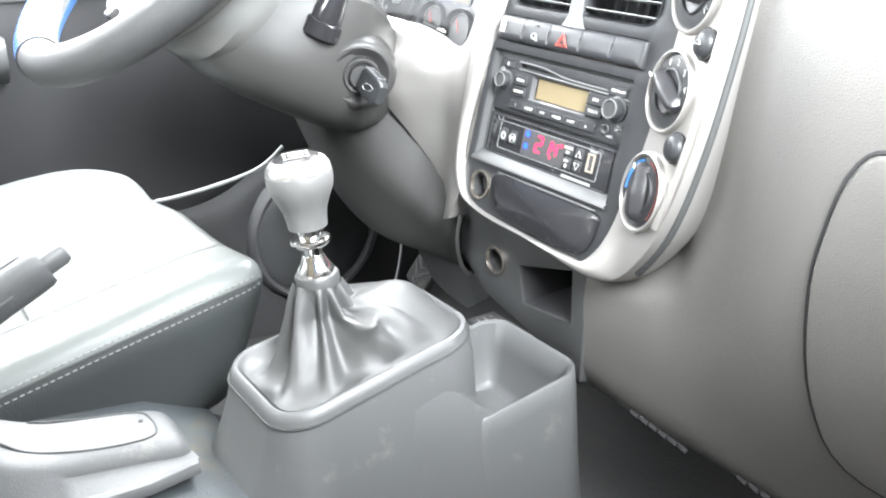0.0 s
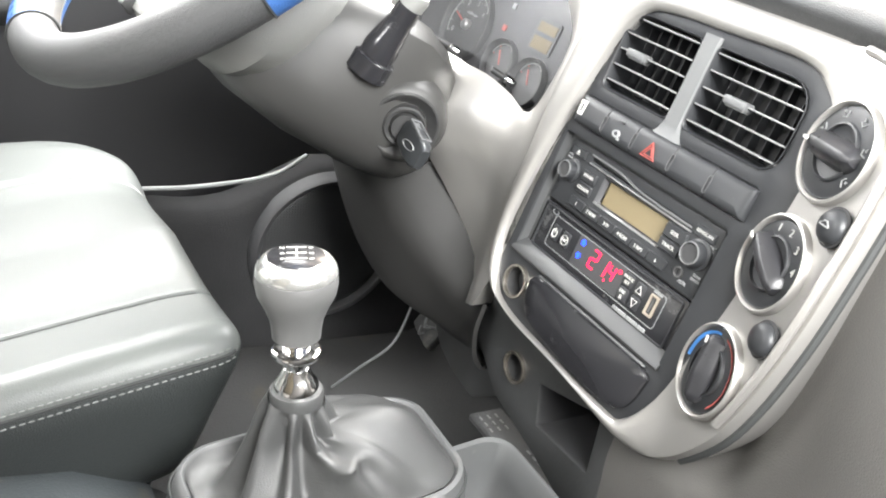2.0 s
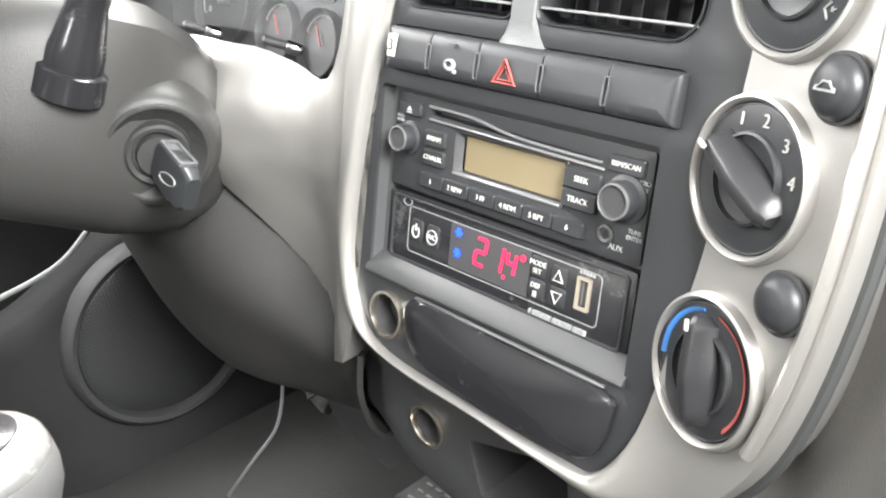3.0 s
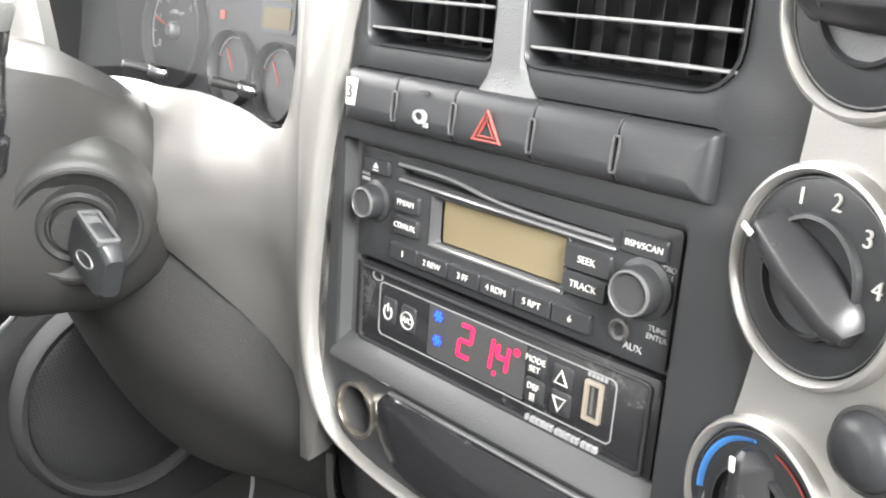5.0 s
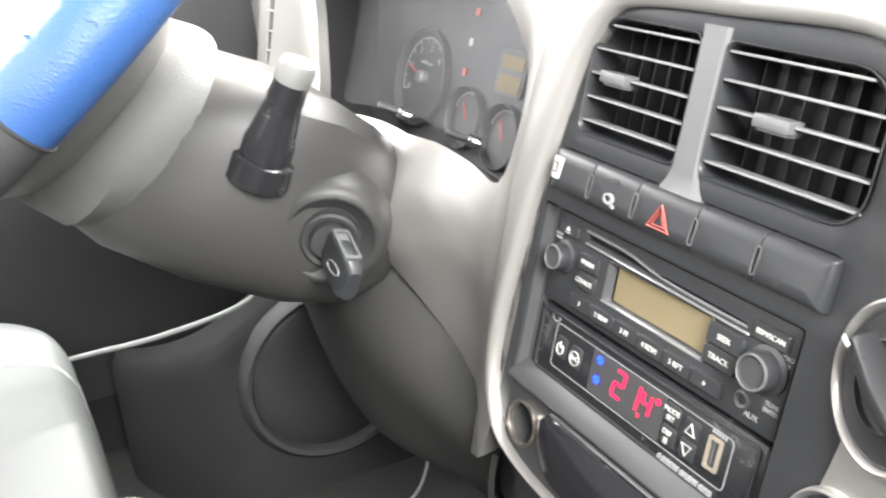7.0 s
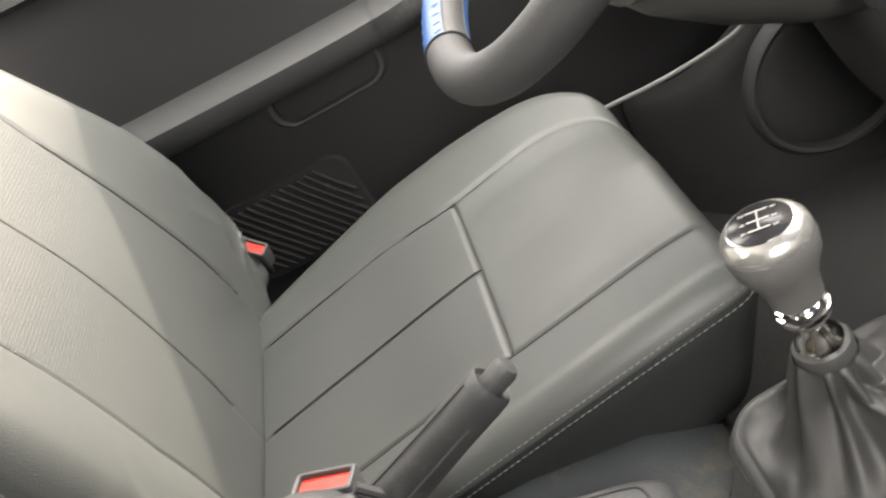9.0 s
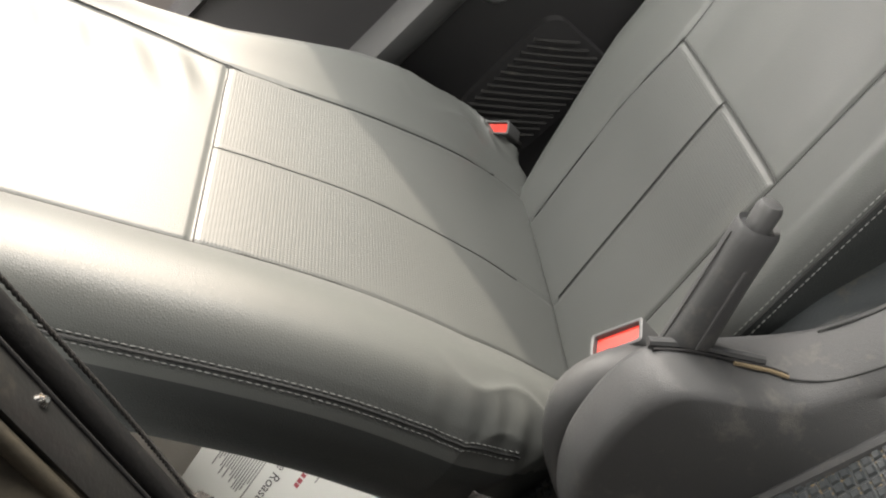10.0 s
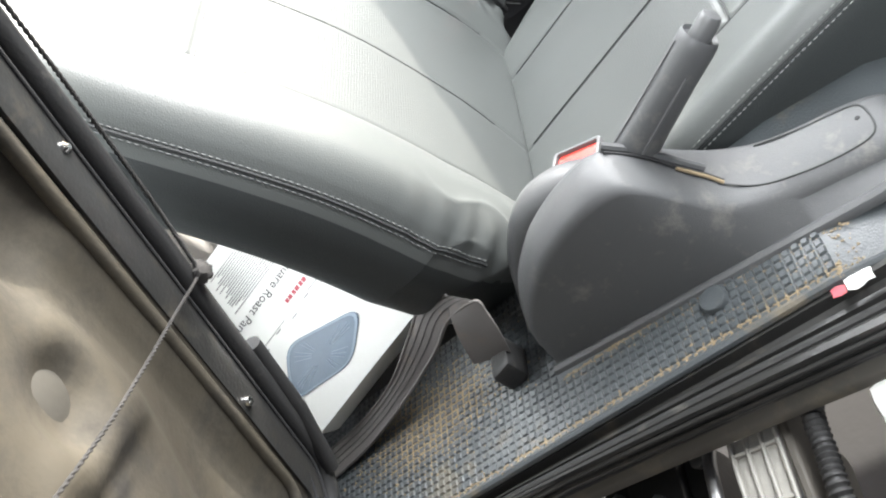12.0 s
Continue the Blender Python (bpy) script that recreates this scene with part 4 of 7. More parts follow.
part("disc_slot", box(0.017, 0.138, 0.045, 0.054, -0.0075, -0.006), M_VENTBACK, radio, m=SR)


def radio_button(x0, x1, y0, y1, mark="", size=0.005, parent=None, mt=None):
    b = part("button", loft([[(x, y, z) for x, y in rrect((x0 + x1) / 2, (y0 + y1) / 2, x1 - x0 - 2 * i, y1 - y0 - 2 * i, 0.0012, 3)] for i, z in ((0, -0.002), (0, 0.0028), (0.0006, 0.0036))]), M_BLACK, parent, m=SR)
    if mark:
        part("letters", xf(text_bm(mark, size * 0.88), at((x0 + x1) / 2, (y0 + y1) / 2, 0.0037)), mt or M_WHITE, b, m=SR)
    return b


for i, ch in enumerate(("1", "2 REW", "3 FF", "4 RDM", "5 RPT", "6")):
    radio_button(0.0135 + 0.0200 * i, 0.0331 + 0.0200 * i, 0.0085, 0.0168, ch, 0.0046, radio)
radio_button(0.015, 0.032, 0.0325, 0.0415, "FM/AM", 0.0044, radio)
radio_button(0.015, 0.032, 0.0215, 0.0305, "CD/AUX", 0.0044, radio)
radio_button(0.1170, 0.1395, 0.0325, 0.0425, "SEEK", 0.0046, radio)
radio_button(0.1170, 0.1385, 0.0225, 0.0318, "TRACK", 0.0046, radio)
radio_button(0.1425, 0.1625, 0.0455, 0.0540, "BSM/SCAN", 0.0040, radio)
eb = radio_button(-0.0080, 0.0100, 0.0465, 0.0540, "", 0.004, radio)
part("eject_mark", xf(join(plate([(0.001, 0.0482), (0.005, 0.0482), (0.003, 0.0508)], [], 0.0030, 0.0039), box(0.001, 0.005, 0.0468, 0.0474, 0.0030, 0.0039)), at(-0.002, 0.0013, 0)), M_WHITE, eb, m=SR)
for x, y, r, h in ((0.0010, 0.0335, 0.0080, 0.011), (0.1540, 0.0340, 0.0094, 0.012)):
    k = part("knob", lathe([(r * 1.25, 0.001), (r * 1.25, 0.003), (r, 0.004), (r, h - 0.002), (r * 0.9, h), (r * 0.80, h + 0.0004), (r * 0.74, h - 0.001), (0.0001, h - 0.0012)], 40), M_BLACK, radio, "round black knob", m=SR @ at(x, y, 0))
    part("knob_face", lathe([(r * 0.80, h - 0.002), (r * 0.79, h + 0.0002), (r * 0.70, h - 0.0006), (0.0001, h - 0.0006)], 32), M_VENTBACK, k, m=SR @ at(x, y, 0))
    part("knob_edge", lathe([(r * 0.93, h - 0.0008), (r * 0.90, h + 0.0006), (r * 0.84, h + 0.0008), (r * 0.80, h + 0.0002)], 40, False), M_PLAST, k, "bright rim", m=SR @ at(x, y, 0))
for txt, x, y, sz in (("AUX", 0.1520, 0.0100, 0.0040), ("AUDIO", 0.1610, 0.0435, 0.0032), ("PUSH", 0.1615, 0.0405, 0.0028), ("TUNE", 0.1615, 0.0200, 0.0030), ("ENTER", 0.1615, 0.0168, 0.0030), ("PWR", -0.008, 0.0450, 0.0026), ("PUSH", -0.008, 0.0425, 0.0024)):
    part("letters", xf(text_bm(txt, sz), at(x, y, 0.0018)), M_GREYP, radio, m=SR)
part("aux_socket", lathe([(0.0046, 0.001), (0.0046, 0.0028), (0.0036, 0.0032), (0.0022, 0.0026), (0.0020, -0.004), (0.0001, -0.004)], 24), M_RUBBER, radio, m=SR @ at(0.1455, 0.0150, 0))

# ---------- cooling controller ----------
ac = thing("climate_controller", (0.077, -0.01, -0.04), "black cooling controller showing red digits", "climate controller")
part("front", plate(rrect(0.077, -0.0205, 0.179, 0.0435, 0.002), [], -0.008, 0.0010, 0.0006), M_GLOSS, ac, m=SR)
part("frame", plate(rrect(0.077, -0.0205, 0.172, 0.0395, 0.003), [rrect(0.0770, -0.0203, 0.1690, 0.0365, 0.0025)], 0.0008, 0.0024, 0.0005), M_BLACK, ac, "raised frame", m=SR)
part("outline", plate(rrect(0.0765, -0.0195, 0.142, 0.0275, 0.003), [rrect(0.0765, -0.0195, 0.1410, 0.0265, 0.0026)], 0.001, 0.0013), M_GREYP, ac, m=SR)


def seven(ch, x, y, w, h, t):
    seg = {"2": "abged", "1": "bc", "4": "fgbc"}[ch]
    c = {"a": (0, h / 2, 1), "g": (0, 0, 1), "d": (0, -h / 2, 1), "b": (w / 2, h / 4, 0), "c": (w / 2, -h / 4, 0), "f": (-w / 2, h / 4, 0), "e": (-w / 2, -h / 4, 0)}
    bms = []
    for s in seg:
        cx, cy, hz = c[s]
        a, b = ((w / 2 - t * 0.2, t / 2) if hz else (t / 2, h / 4 - t * 0.1))
        bms.append(box(cx - a, cx + a, cy - b, cy + b, 0, 0.0004))
    sk = Matrix(((1, 0.12, 0, x), (0, 1, 0, y), (0, 0, 1, 0.0014), (0, 0, 0, 1)))
    return xf(join(*bms), sk)


disp = part("display", plate(rrect(0.0715, -0.0190, 0.060, 0.0255, 0.001), [], 0.0008, 0.0013), M_HOOD, ac, "smoked display window", m=SR)
for ch, x, w, h in (("2", 0.0660, 0.0072, 0.0150), ("1", 0.0800, 0.0045, 0.0140), ("4", 0.0885, 0.0060, 0.0112)):
    part("digit", seven(ch, x, -0.0172, w, h, 0.0016), M_REDGLOW, disp, "glowing red digit", m=SR)
part("decimal_point", box(0.0835, 0.0851, -0.0266, -0.0249, 0.0014, 0.0018), M_REDGLOW, disp, m=SR)
part("degree_mark", plate(ell(0.0965, -0.0118, 0.0017, n=14), [ell(0.0965, -0.0118, 0.0009, n=10)], 0.0014, 0.0018), M_REDGLOW, disp, m=SR)
for y in (-0.0110, -0.0228):
    part("blue_lamp", join(*[xf(box(-0.0026, 0.0026, -0.0005, 0.0005, 0, 0.0005), at(0.0480, y, 0.0014, 0, 0, 60 * k)) for k in range(3)]), M_BLUEGLOW, disp, "glowing blue symbol", m=SR)


def soft_key(x, y, w, h):
    return part("soft_key", loft([[(a, b, z) for a, b in rrect(x, y, w - 2 * i, h - 2 * i, 0.002, 4)] for i, z in ((0, 0.0005), (0.0004, 0.0018), (0.0012, 0.0022))]), M_BLACK, ac, m=SR)


k = soft_key(0.0135, -0.0190, 0.0105, 0.0135)
part("power_mark", join(tube([(0.0135 + 0.0028 * math.cos(radians(a)), -0.0195 + 0.0036 * math.sin(radians(a)), 0.0024) for a in range(125, 416, 15)], 0.0005, 5), box(0.0131, 0.0139, -0.0190, -0.0150, 0.002, 0.0027)), M_WHITE, k, m=SR)
k = soft_key(0.0275, -0.0190, 0.0105, 0.0135)
part("letters", join(xf(text_bm("A/C", 0.0042), at(0.0275, -0.0195, 0.0024)), plate(ell(0.0275, -0.0195, 0.0044, n=24), [ell(0.0275, -0.0195, 0.0039, n=24)], 0.0020, 0.0027)), M_WHITE, k, m=SR)
for x, y, t1, t2 in ((0.1075, -0.0130, "MODE", "SET"), (0.1075, -0.0250, "DEF", "|||")):
    k = soft_key(x, y, 0.0110, 0.0110)
    part("letters", join(xf(text_bm(t1, 0.0038), at(x, y + 0.002, 0.0024)), xf(text_bm(t2, 0.0038), at(x, y - 0.0022, 0.0024))), M_WHITE, k, m=SR)
for y, sg in ((-0.0138, 1), (-0.0250, -1)):
    k = soft_key(0.1215, y, 0.0110, 0.0110)
    part("arrow_mark", tube([(0.1215 - 0.0032, y - 0.0026 * sg, 0.0024), (0.1215 + 0.0032, y - 0.0026 * sg, 0.0024), (0.1215, y + 0.0032 * sg, 0.0024)], 0.00055, 6, True), M_WHITE, k, m=SR)
usb = part("usb_socket", plate(rrect(0.1375, -0.0180, 0.0085, 0.0170, 0.0005), [rrect(0.1375, -0.0180, 0.0055, 0.0140, 0.0003)], 0.0008, 0.0026), mat("usb_shell", (0.46, 0.40, 0.33), 0.35, 0.6), ac, "brass-coloured usb socket", m=SR)
part("usb_tongue", box(0.1360, 0.1372, -0.0240, -0.0120, -0.004, 0.0012), M_PLAST, usb, m=SR)
part("usb_well", box(0.1345, 0.1405, -0.0251, -0.0109, 0.0008, 0.0011), M_VENTBACK, usb, m=SR)
for i in range(5):
    part("print_bar", box(0.1335 + 0.0020 * i, 0.1349 + 0.0020 * i, -0.0082, -0.0066, 0.001, 0.0014), M_GREYP, ac, m=SR)
for i in range(14):
    part("print_bar", box(0.1050 + 0.0027 * i, 0.1071 + 0.0027 * i + (0.0 if i % 5 else -0.001), -0.0386, -0.0362, 0.0008, 0.0028), M_GREYP, ac, m=SR)
part("maker_mark", plate(ell(0.0035, -0.0040, 0.0040, 0.0025, 20), [ell(0.0035, -0.0040, 0.0033, 0.0019, 20)], 0.0008, 0.0014), M_GREYP, ac, m=SR)
# ---------- steering wheel ----------
WC, WR, WT = Vector((-0.235, -0.221, 0.169)), 0.187, 40.1
WM = at(WC.x, WC.y, WC.z, WT, 0, 0)  # local x right, y up the wheel, z towards the driver
wheel = thing("steering_wheel", tuple(WC), "black steering wheel with blue leather cover panels", "steering wheel")


def rim(a0, a1, r, n=40):
    return [(WR * math.cos(radians(a0 + (a1 - a0) * i / n)), WR * math.sin(radians(a0 + (a1 - a0) * i / n)), 0) for i in range(n + 1)]


# black grip sections, then blue cover sections; angles from the right, turning up
for a0, a1, mt, lb, rr in ((-96, -12, M_WHEEL, "black ribbed grip section", 0.0198), (-12, 78, M_BLUE, "blue embossed leather section", 0.0206), (78, 199, M_WHEEL, "black ribbed grip section", 0.0198),
                           (199, 264, M_BLUE, "blue embossed leather section", 0.0206)):
    pts = rim(a0, a1, rr, 60)
    rad = [rr * (1.0 + (0.012 if mt is M_WHEEL and i % 2 and (i < 12 or i > 48) else 0)) for i in range(61)]
    g = part("rim_section", tube(pts, rad, 22), mt, wheel, lb, m=WM)
    if mt is M_BLUE:
        for k in range(14):
            a = a0 + (a1 - a0) * (k + 0.5) / 14
            for b in (20, 75, 130):
                c = Vector((math.cos(radians(a)), math.sin(radians(a)), 0))
                w = c * math.cos(radians(b)) + Vector((0, 0, 1)) * math.sin(radians(b))
                p = c * WR + w * (rr + 0.0002)
                tdir = Vector((-c.y, c.x, 0))
                s = w.cross(tdir)
                part("stitch_mark", tube([p - s * 0.0032, p - s * 0.0016 + tdir * 0.0014, p + s * 0.0016 - tdir * 0.0008, p + s * 0.0032], 0.00038, 5), M_EMBOSS, g, m=WM)
        # bare grey strip inside the ring, laced along both edges
        strip = []
        for i in range(61):
            a = radians(a0 + (a1 - a0) * i / 60)
            c = Vector((math.cos(a), math.sin(a), 0))
            strip.append([c * WR + (c * math.cos(radians(b)) + Vector((0, 0, 1)) * math.sin(radians(b))) * (rr + 0.0004) for b in (150, 162, 174, 186, 198)])
        part("inner_strip", sheet(strip, 0.0008), M_DIRTYP, g, "bare grey strip inside the rim", m=WM)
        for b in (148, 200):
            lace = []
            for i in range(121):
                a = radians(a0 + (a1 - a0) * i / 120)
                c = Vector((math.cos(a), math.sin(a), 0))
                bb = radians(b + 4 * (-1) ** i)
                lace.append(c * WR + (c * math.cos(bb) + Vector((0, 0, 1)) * math.sin(bb)) * (rr + 0.0006))
            part("lacing", tube(lace, 0.0006, 5), M_WHITE, g, "pale lacing thread", m=WM)
    c = Vector((math.cos(radians(a0)), math.sin(radians(a0)), 0))
    part("join_ring", tube([c * WR + (c * math.cos(t) + Vector((0, 0, 1)) * math.sin(t)) * 0.0204 for t in [2 * math.pi * i / 24 for i in range(24)]], 0.0012, 6, True), M_SEAM, g, m=WM)
# padded hub
hub = []
for s, z in ((0.55, -0.060), (0.9, -0.050), (1.0, -0.030), (1.0, -0.012), (0.96, -0.002), (0.86, 0.006), (0.6, 0.012), (0.2, 0.014)):
    hub.append([(0.088 * s * math.copysign(abs(math.cos(t)) ** 0.7, math.cos(t)), -0.005 + 0.075 * s * math.copysign(abs(math.sin(t)) ** 0.7, math.sin(t)), z) for t in [2 * math.pi * i / 40 for i in range(40)]])
hubp = part("hub_pad", loft(hub), M_HUB, wheel, "grey padded hub", m=WM)
part("hub_seam", tube([(0.090 * math.cos(t), -0.005 + 0.077 * math.sin(t), -0.012) for t in [math.pi * (1.05 + 0.9 * i / 20) for i in range(21)]], 0.0012, 6), M_SEAM, hubp, m=WM)
# deeper back shell under the pad and two broad spokes
shell_rows = []
for k, z in ((0.90, -0.010), (1.0, -0.014), (1.02, -0.024), (0.97, -0.040), (0.80, -0.055), (0.5, -0.062)):
    shell_rows.append([(0.020 + 0.098 * k * math.copysign(abs(math.cos(t)) ** 0.8, math.cos(t)), -0.022 + 0.088 * k * math.copysign(abs(math.sin(t)) ** 0.8, math.sin(t)), z) for t in [2 * math.pi * i / 40 for i in range(40)]])
part("hub_shell", loft(shell_rows), M_HUB, wheel, "grey back shell of the hub", m=WM)
for a, w in ((175, 1.0), (336, 1.35)):
    c, q = Vector((math.cos(radians(a)), math.sin(radians(a)), 0)), Vector((-math.sin(radians(a)), math.cos(radians(a)), 0))
    rows = []
    for r, hw, zc, hz in ((0.055, 0.040, -0.022, 0.022), (0.085, 0.034, -0.020, 0.019), (0.115, 0.027, -0.015, 0.015), (0.145, 0.022, -0.008, 0.012), (0.168, 0.021, -0.003, 0.012), (0.182, 0.021, 0.0, 0.012)):
        rows.append([c * r + q * (hw * w * math.copysign(abs(math.cos(t)) ** 0.7, math.cos(t))) + Vector((0, 0, zc + hz * math.copysign(abs(math.sin(t)) ** 0.7, math.sin(t)))) for t in [2 * math.pi * i / 20 for i in range(20)]])
    part("spoke", loft(rows), M_HUB, wheel, "broad grey spoke", m=WM, sharp=60)
part("horn_switch", box(0.004, 0.022, -0.116, -0.103, -0.020, -0.006, 0.003, 2), M_RUBBER, wheel, m=WM)

# ---------- steering column ----------
col = thing("steering_column", (-0.2, -0.05, -0.2), "grey plastic steering column shroud with ignition lock", "steering column")


def sec(cx, cy, cz, w, h, tilt, p=3.0, n=36, skew=0.0):
    out = []
    for i in range(n):
        t = 2 * math.pi * i / n
        c, s = math.cos(t), math.sin(t)
        q = p if s >= 0 else min(p, 3.0)
        k = (abs(c) ** q + abs(s) ** q) ** (-1 / q)
        u, v = w / 2 * k * c, h / 2 * k * s
        u += skew * v
        out.append((cx + u, cy - v * math.sin(radians(tilt)), cz + v * math.cos(radians(tilt))))
    return out


part("boss_cover", loft([sec(-0.232, -0.238, 0.120, 0.11, 0.08, -42, 2.4), sec(-0.231, -0.215, 0.106, 0.165, 0.125, -42, 2.6), sec(-0.228, -0.19, 0.098, 0.185, 0.145, -40, 2.8), sec(-0.226, -0.165, 0.092, 0.175, 0.135, -38, 2.8)]), M_COLLAR, col,
     "pale grey collar behind the wheel")
shroud = part("shroud", loft([sec(-0.235, -0.210, 0.082, 0.14, 0.09, -35, 3), sec(-0.230, -0.185, 0.078, 0.180, 0.125, -32, 3.5), sec(-0.222, -0.14, 0.058, 0.194, 0.145, -26, 8), sec(-0.217, -0.09, 0.034, 0.198, 0.150, -18, 10),
                              sec(-0.222, -0.055, 0.014, 0.182, 0.140, -14, 10), sec(-0.230, -0.028, 0.002, 0.150, 0.120, -12, 8), sec(-0.235, -0.01, -0.01, 0.12, 0.10, -8, 3)]), M_SHROUD, col, "grey-brown grained shroud", sharp=40)
# wide bolster below the column, shade in its colour; lower edge nearly level
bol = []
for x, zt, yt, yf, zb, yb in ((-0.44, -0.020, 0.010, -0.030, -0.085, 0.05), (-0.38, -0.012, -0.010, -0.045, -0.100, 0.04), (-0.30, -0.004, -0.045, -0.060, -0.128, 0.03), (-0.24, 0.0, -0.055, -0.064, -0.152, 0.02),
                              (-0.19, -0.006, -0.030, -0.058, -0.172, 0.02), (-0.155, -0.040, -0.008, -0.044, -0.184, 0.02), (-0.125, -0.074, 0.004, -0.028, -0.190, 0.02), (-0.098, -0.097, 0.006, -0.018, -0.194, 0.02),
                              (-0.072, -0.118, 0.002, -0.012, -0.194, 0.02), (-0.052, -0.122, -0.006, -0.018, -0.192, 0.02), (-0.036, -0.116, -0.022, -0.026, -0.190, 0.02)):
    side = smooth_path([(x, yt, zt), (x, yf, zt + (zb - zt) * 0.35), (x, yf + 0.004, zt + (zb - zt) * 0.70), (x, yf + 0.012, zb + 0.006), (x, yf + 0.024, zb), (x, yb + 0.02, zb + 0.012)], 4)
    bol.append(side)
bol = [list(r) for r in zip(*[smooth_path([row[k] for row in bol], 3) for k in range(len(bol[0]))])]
part("knee_bolster", sheet(bol, 0.004), M_SKIRT_SHADE, col, "bolster below the column with shade put into its colour", sharp=60)
KN = Vector((0.92, -0.37, -0.10)).normalized()
KP = Vector((-0.1135, -0.089, 0.024))
KM = Matrix.Translation(KP) @ KN.to_track_quat("Z", "Y").to_matrix().to_4x4()
part("lock_boss", lathe([(0.0405, -0.024), (0.0385, -0.0115), (0.0360, -0.0050), (0.0332, -0.0018), (0.0300, -0.0006), (0.0285, -0.0006), (0.0268, -0.0020), (0.0240, -0.0050), (0.0212, -0.0066), (0.0001, -0.007)], 48), M_SHROUD, col, "raised collar of the ignition lock", m=KM)
part("lock_ring", lathe([(0.0312, -0.0012), (0.0300, 0.0002), (0.0285, 0.0002), (0.0268, -0.0012), (0.0240, -0.0042), (0.0205, -0.0058), (0.0195, -0.0070)], 48, False), M_RUBBER, col, "black ring round the lock", m=KM)
part("lock_barrel", lathe([(0.0192, -0.008), (0.0190, 0.0015), (0.0175, 0.0030), (0.0150, 0.0025), (0.0140, -0.001), (0.0130, -0.001), (0.0120, 0.0040), (0.0001, 0.0045)], 36), M_RUBBER, col, "black lock barrel", m=KM)

# ---------- ignition key ----------
key = thing("ignition_key", tuple(KP), "black-headed ignition key in the lock", "key")
kd = [rrect(0, 0, 0.019, 0.011, 0.003), rrect(0, 0, 0.024, 0.012, 0.003), rrect(0, 0, 0.026, 0.012, 0.003), rrect(0, 0, 0.024, 0.0115, 0.003), rrect(0, 0, 0.018, 0.009, 0.003)]
KH = KM @ pose(0, 0, 0, 0, 0, 68)
part("head", loft([[(x, y + zz * 0.18, zz) for x, y in r] for r, zz in zip(kd, (0.006, 0.012, 0.032, 0.046, 0.052))]), M_KEY, key, "worn black plastic head", m=KH @ at(0, 0, 0, 24, 0, 0))
part("blade", box(-0.0045, 0.0045, -0.001, 0.001, -0.005, 0.012), M_SATIN, key, m=KH)
KE = KH @ at(0, 0, 0, 24, 0, 0) @ Matrix(((0, 0, 1, 0.0128), (1, 0.18, 0, 0), (0, 1, 0, 0), (0, 0, 0, 1)))   # local: across the edge, along the head, outwards
part("slot_frame", plate(rrect(0, 0.0255, 0.0118, 0.0330, 0.002), [rrect(0, 0.0255, 0.0078, 0.0265, 0.0012)[::-1]], -0.0012, 0.0012, 0.0004), M_DIRTYP, key, "worn pale edge of the key head", m=KE)
part("slot_floor", box(-0.0039, 0.0039, 0.0125, 0.0300, -0.0012, -0.0004), M_PLAST, key, "grey insert in the slot", m=KE)
part("key_mark", tube([(-0.001 + 0.0032 * math.cos(t) + 0.002 * math.sin(t), 0.0062 + 0.18 * (0.030 + 0.0105 * math.sin(t)), 0.030 + 0.0105 * math.sin(t)) for t in [2 * math.pi * q / 20 for q in range(20)]], 0.0005, 6, True), M_GREYP, key, "pale outlined mark", m=KH @ at(0, 0, 0, 24, 0, 0))

# ---------- wiper stalk ----------
stalk = thing("wiper_stalk", (-0.13, -0.145, 0.08), "thick black wiper stalk on the column", "control stalk")
a, b = Vector((-0.1275, -0.1205, 0.080)), Vector((-0.109, -0.0975, 0.139))
d = (b - a).normalized()
part("lever", tube([a - d * 0.012, a + d * 0.012, a + d * 0.017, a + d * 0.030, a + d * 0.039, a + d * 0.041, b - d * 0.014], [0.0168, 0.0156, 0.0142, 0.0122, 0.0108, 0.0114, 0.0106], 24), M_GLOSS, stalk)
part("end_cap", tube([b - d * 0.014, b - d * 0.005, b - d * 0.0012, b], [0.0107, 0.0112, 0.0096, 0.005], 24), M_HUB, stalk, "pale grey end cap")
part("boot_ring", tube([a - d * 0.014, a + d * 0.001, a + d * 0.0025], [0.0205, 0.0190, 0.0166], 28), M_GLOSS, stalk)

# ---------- gear console ----------
con = thing("gear_console", (0.1, -0.18, -0.43), "grey plastic floor console with an open tray", "console")


def rimz(y):
    return -0.1345 + (y + 0.150) * 0.155


def ring_pts(grow, dz, n=8, zf=None):
    x0, x1, y0, y1 = 0.040 - grow, 0.157 + grow, -0.317 - grow, -0.140 + grow
    pts = rrect((x0 + x1) / 2, (y0 + y1) / 2, x1 - x0, y1 - y0, 0.028 + grow, n)
    out = []
    for x, y in pts:
        sq = 1 - 0.12 * max(0, (y + 0.23) / 0.09)
        x = 0.0985 + (x - 0.0985) * sq
        out.append((x, y, (rimz(y) if zf is None else zf(y)) + dz))
    return out


def basez(y):
    return interp(y, [-0.34, -0.30, -0.24, -0.18, -0.10, 0.1], [-0.245, -0.262, -0.332, -0.402, -0.432, -0.44])


prof = [ring_pts(-0.005, -0.010), ring_pts(-0.0035, 0.0), ring_pts(-0.0010, 0.0022), ring_pts(0.0025, 0.0008), ring_pts(0.0045, -0.005), ring_pts(0.010, -0.03)]
for t in (0.25, 0.5, 0.75, 1.0):
    prof.append([(x * 1.0, y, z) for x, y, z in [(p[0], p[1], p[2] * (1 - t) + (basez(p[1]) - 0.005) * t) for p in ring_pts(0.010 + 0.022 * t, -0.03)]])
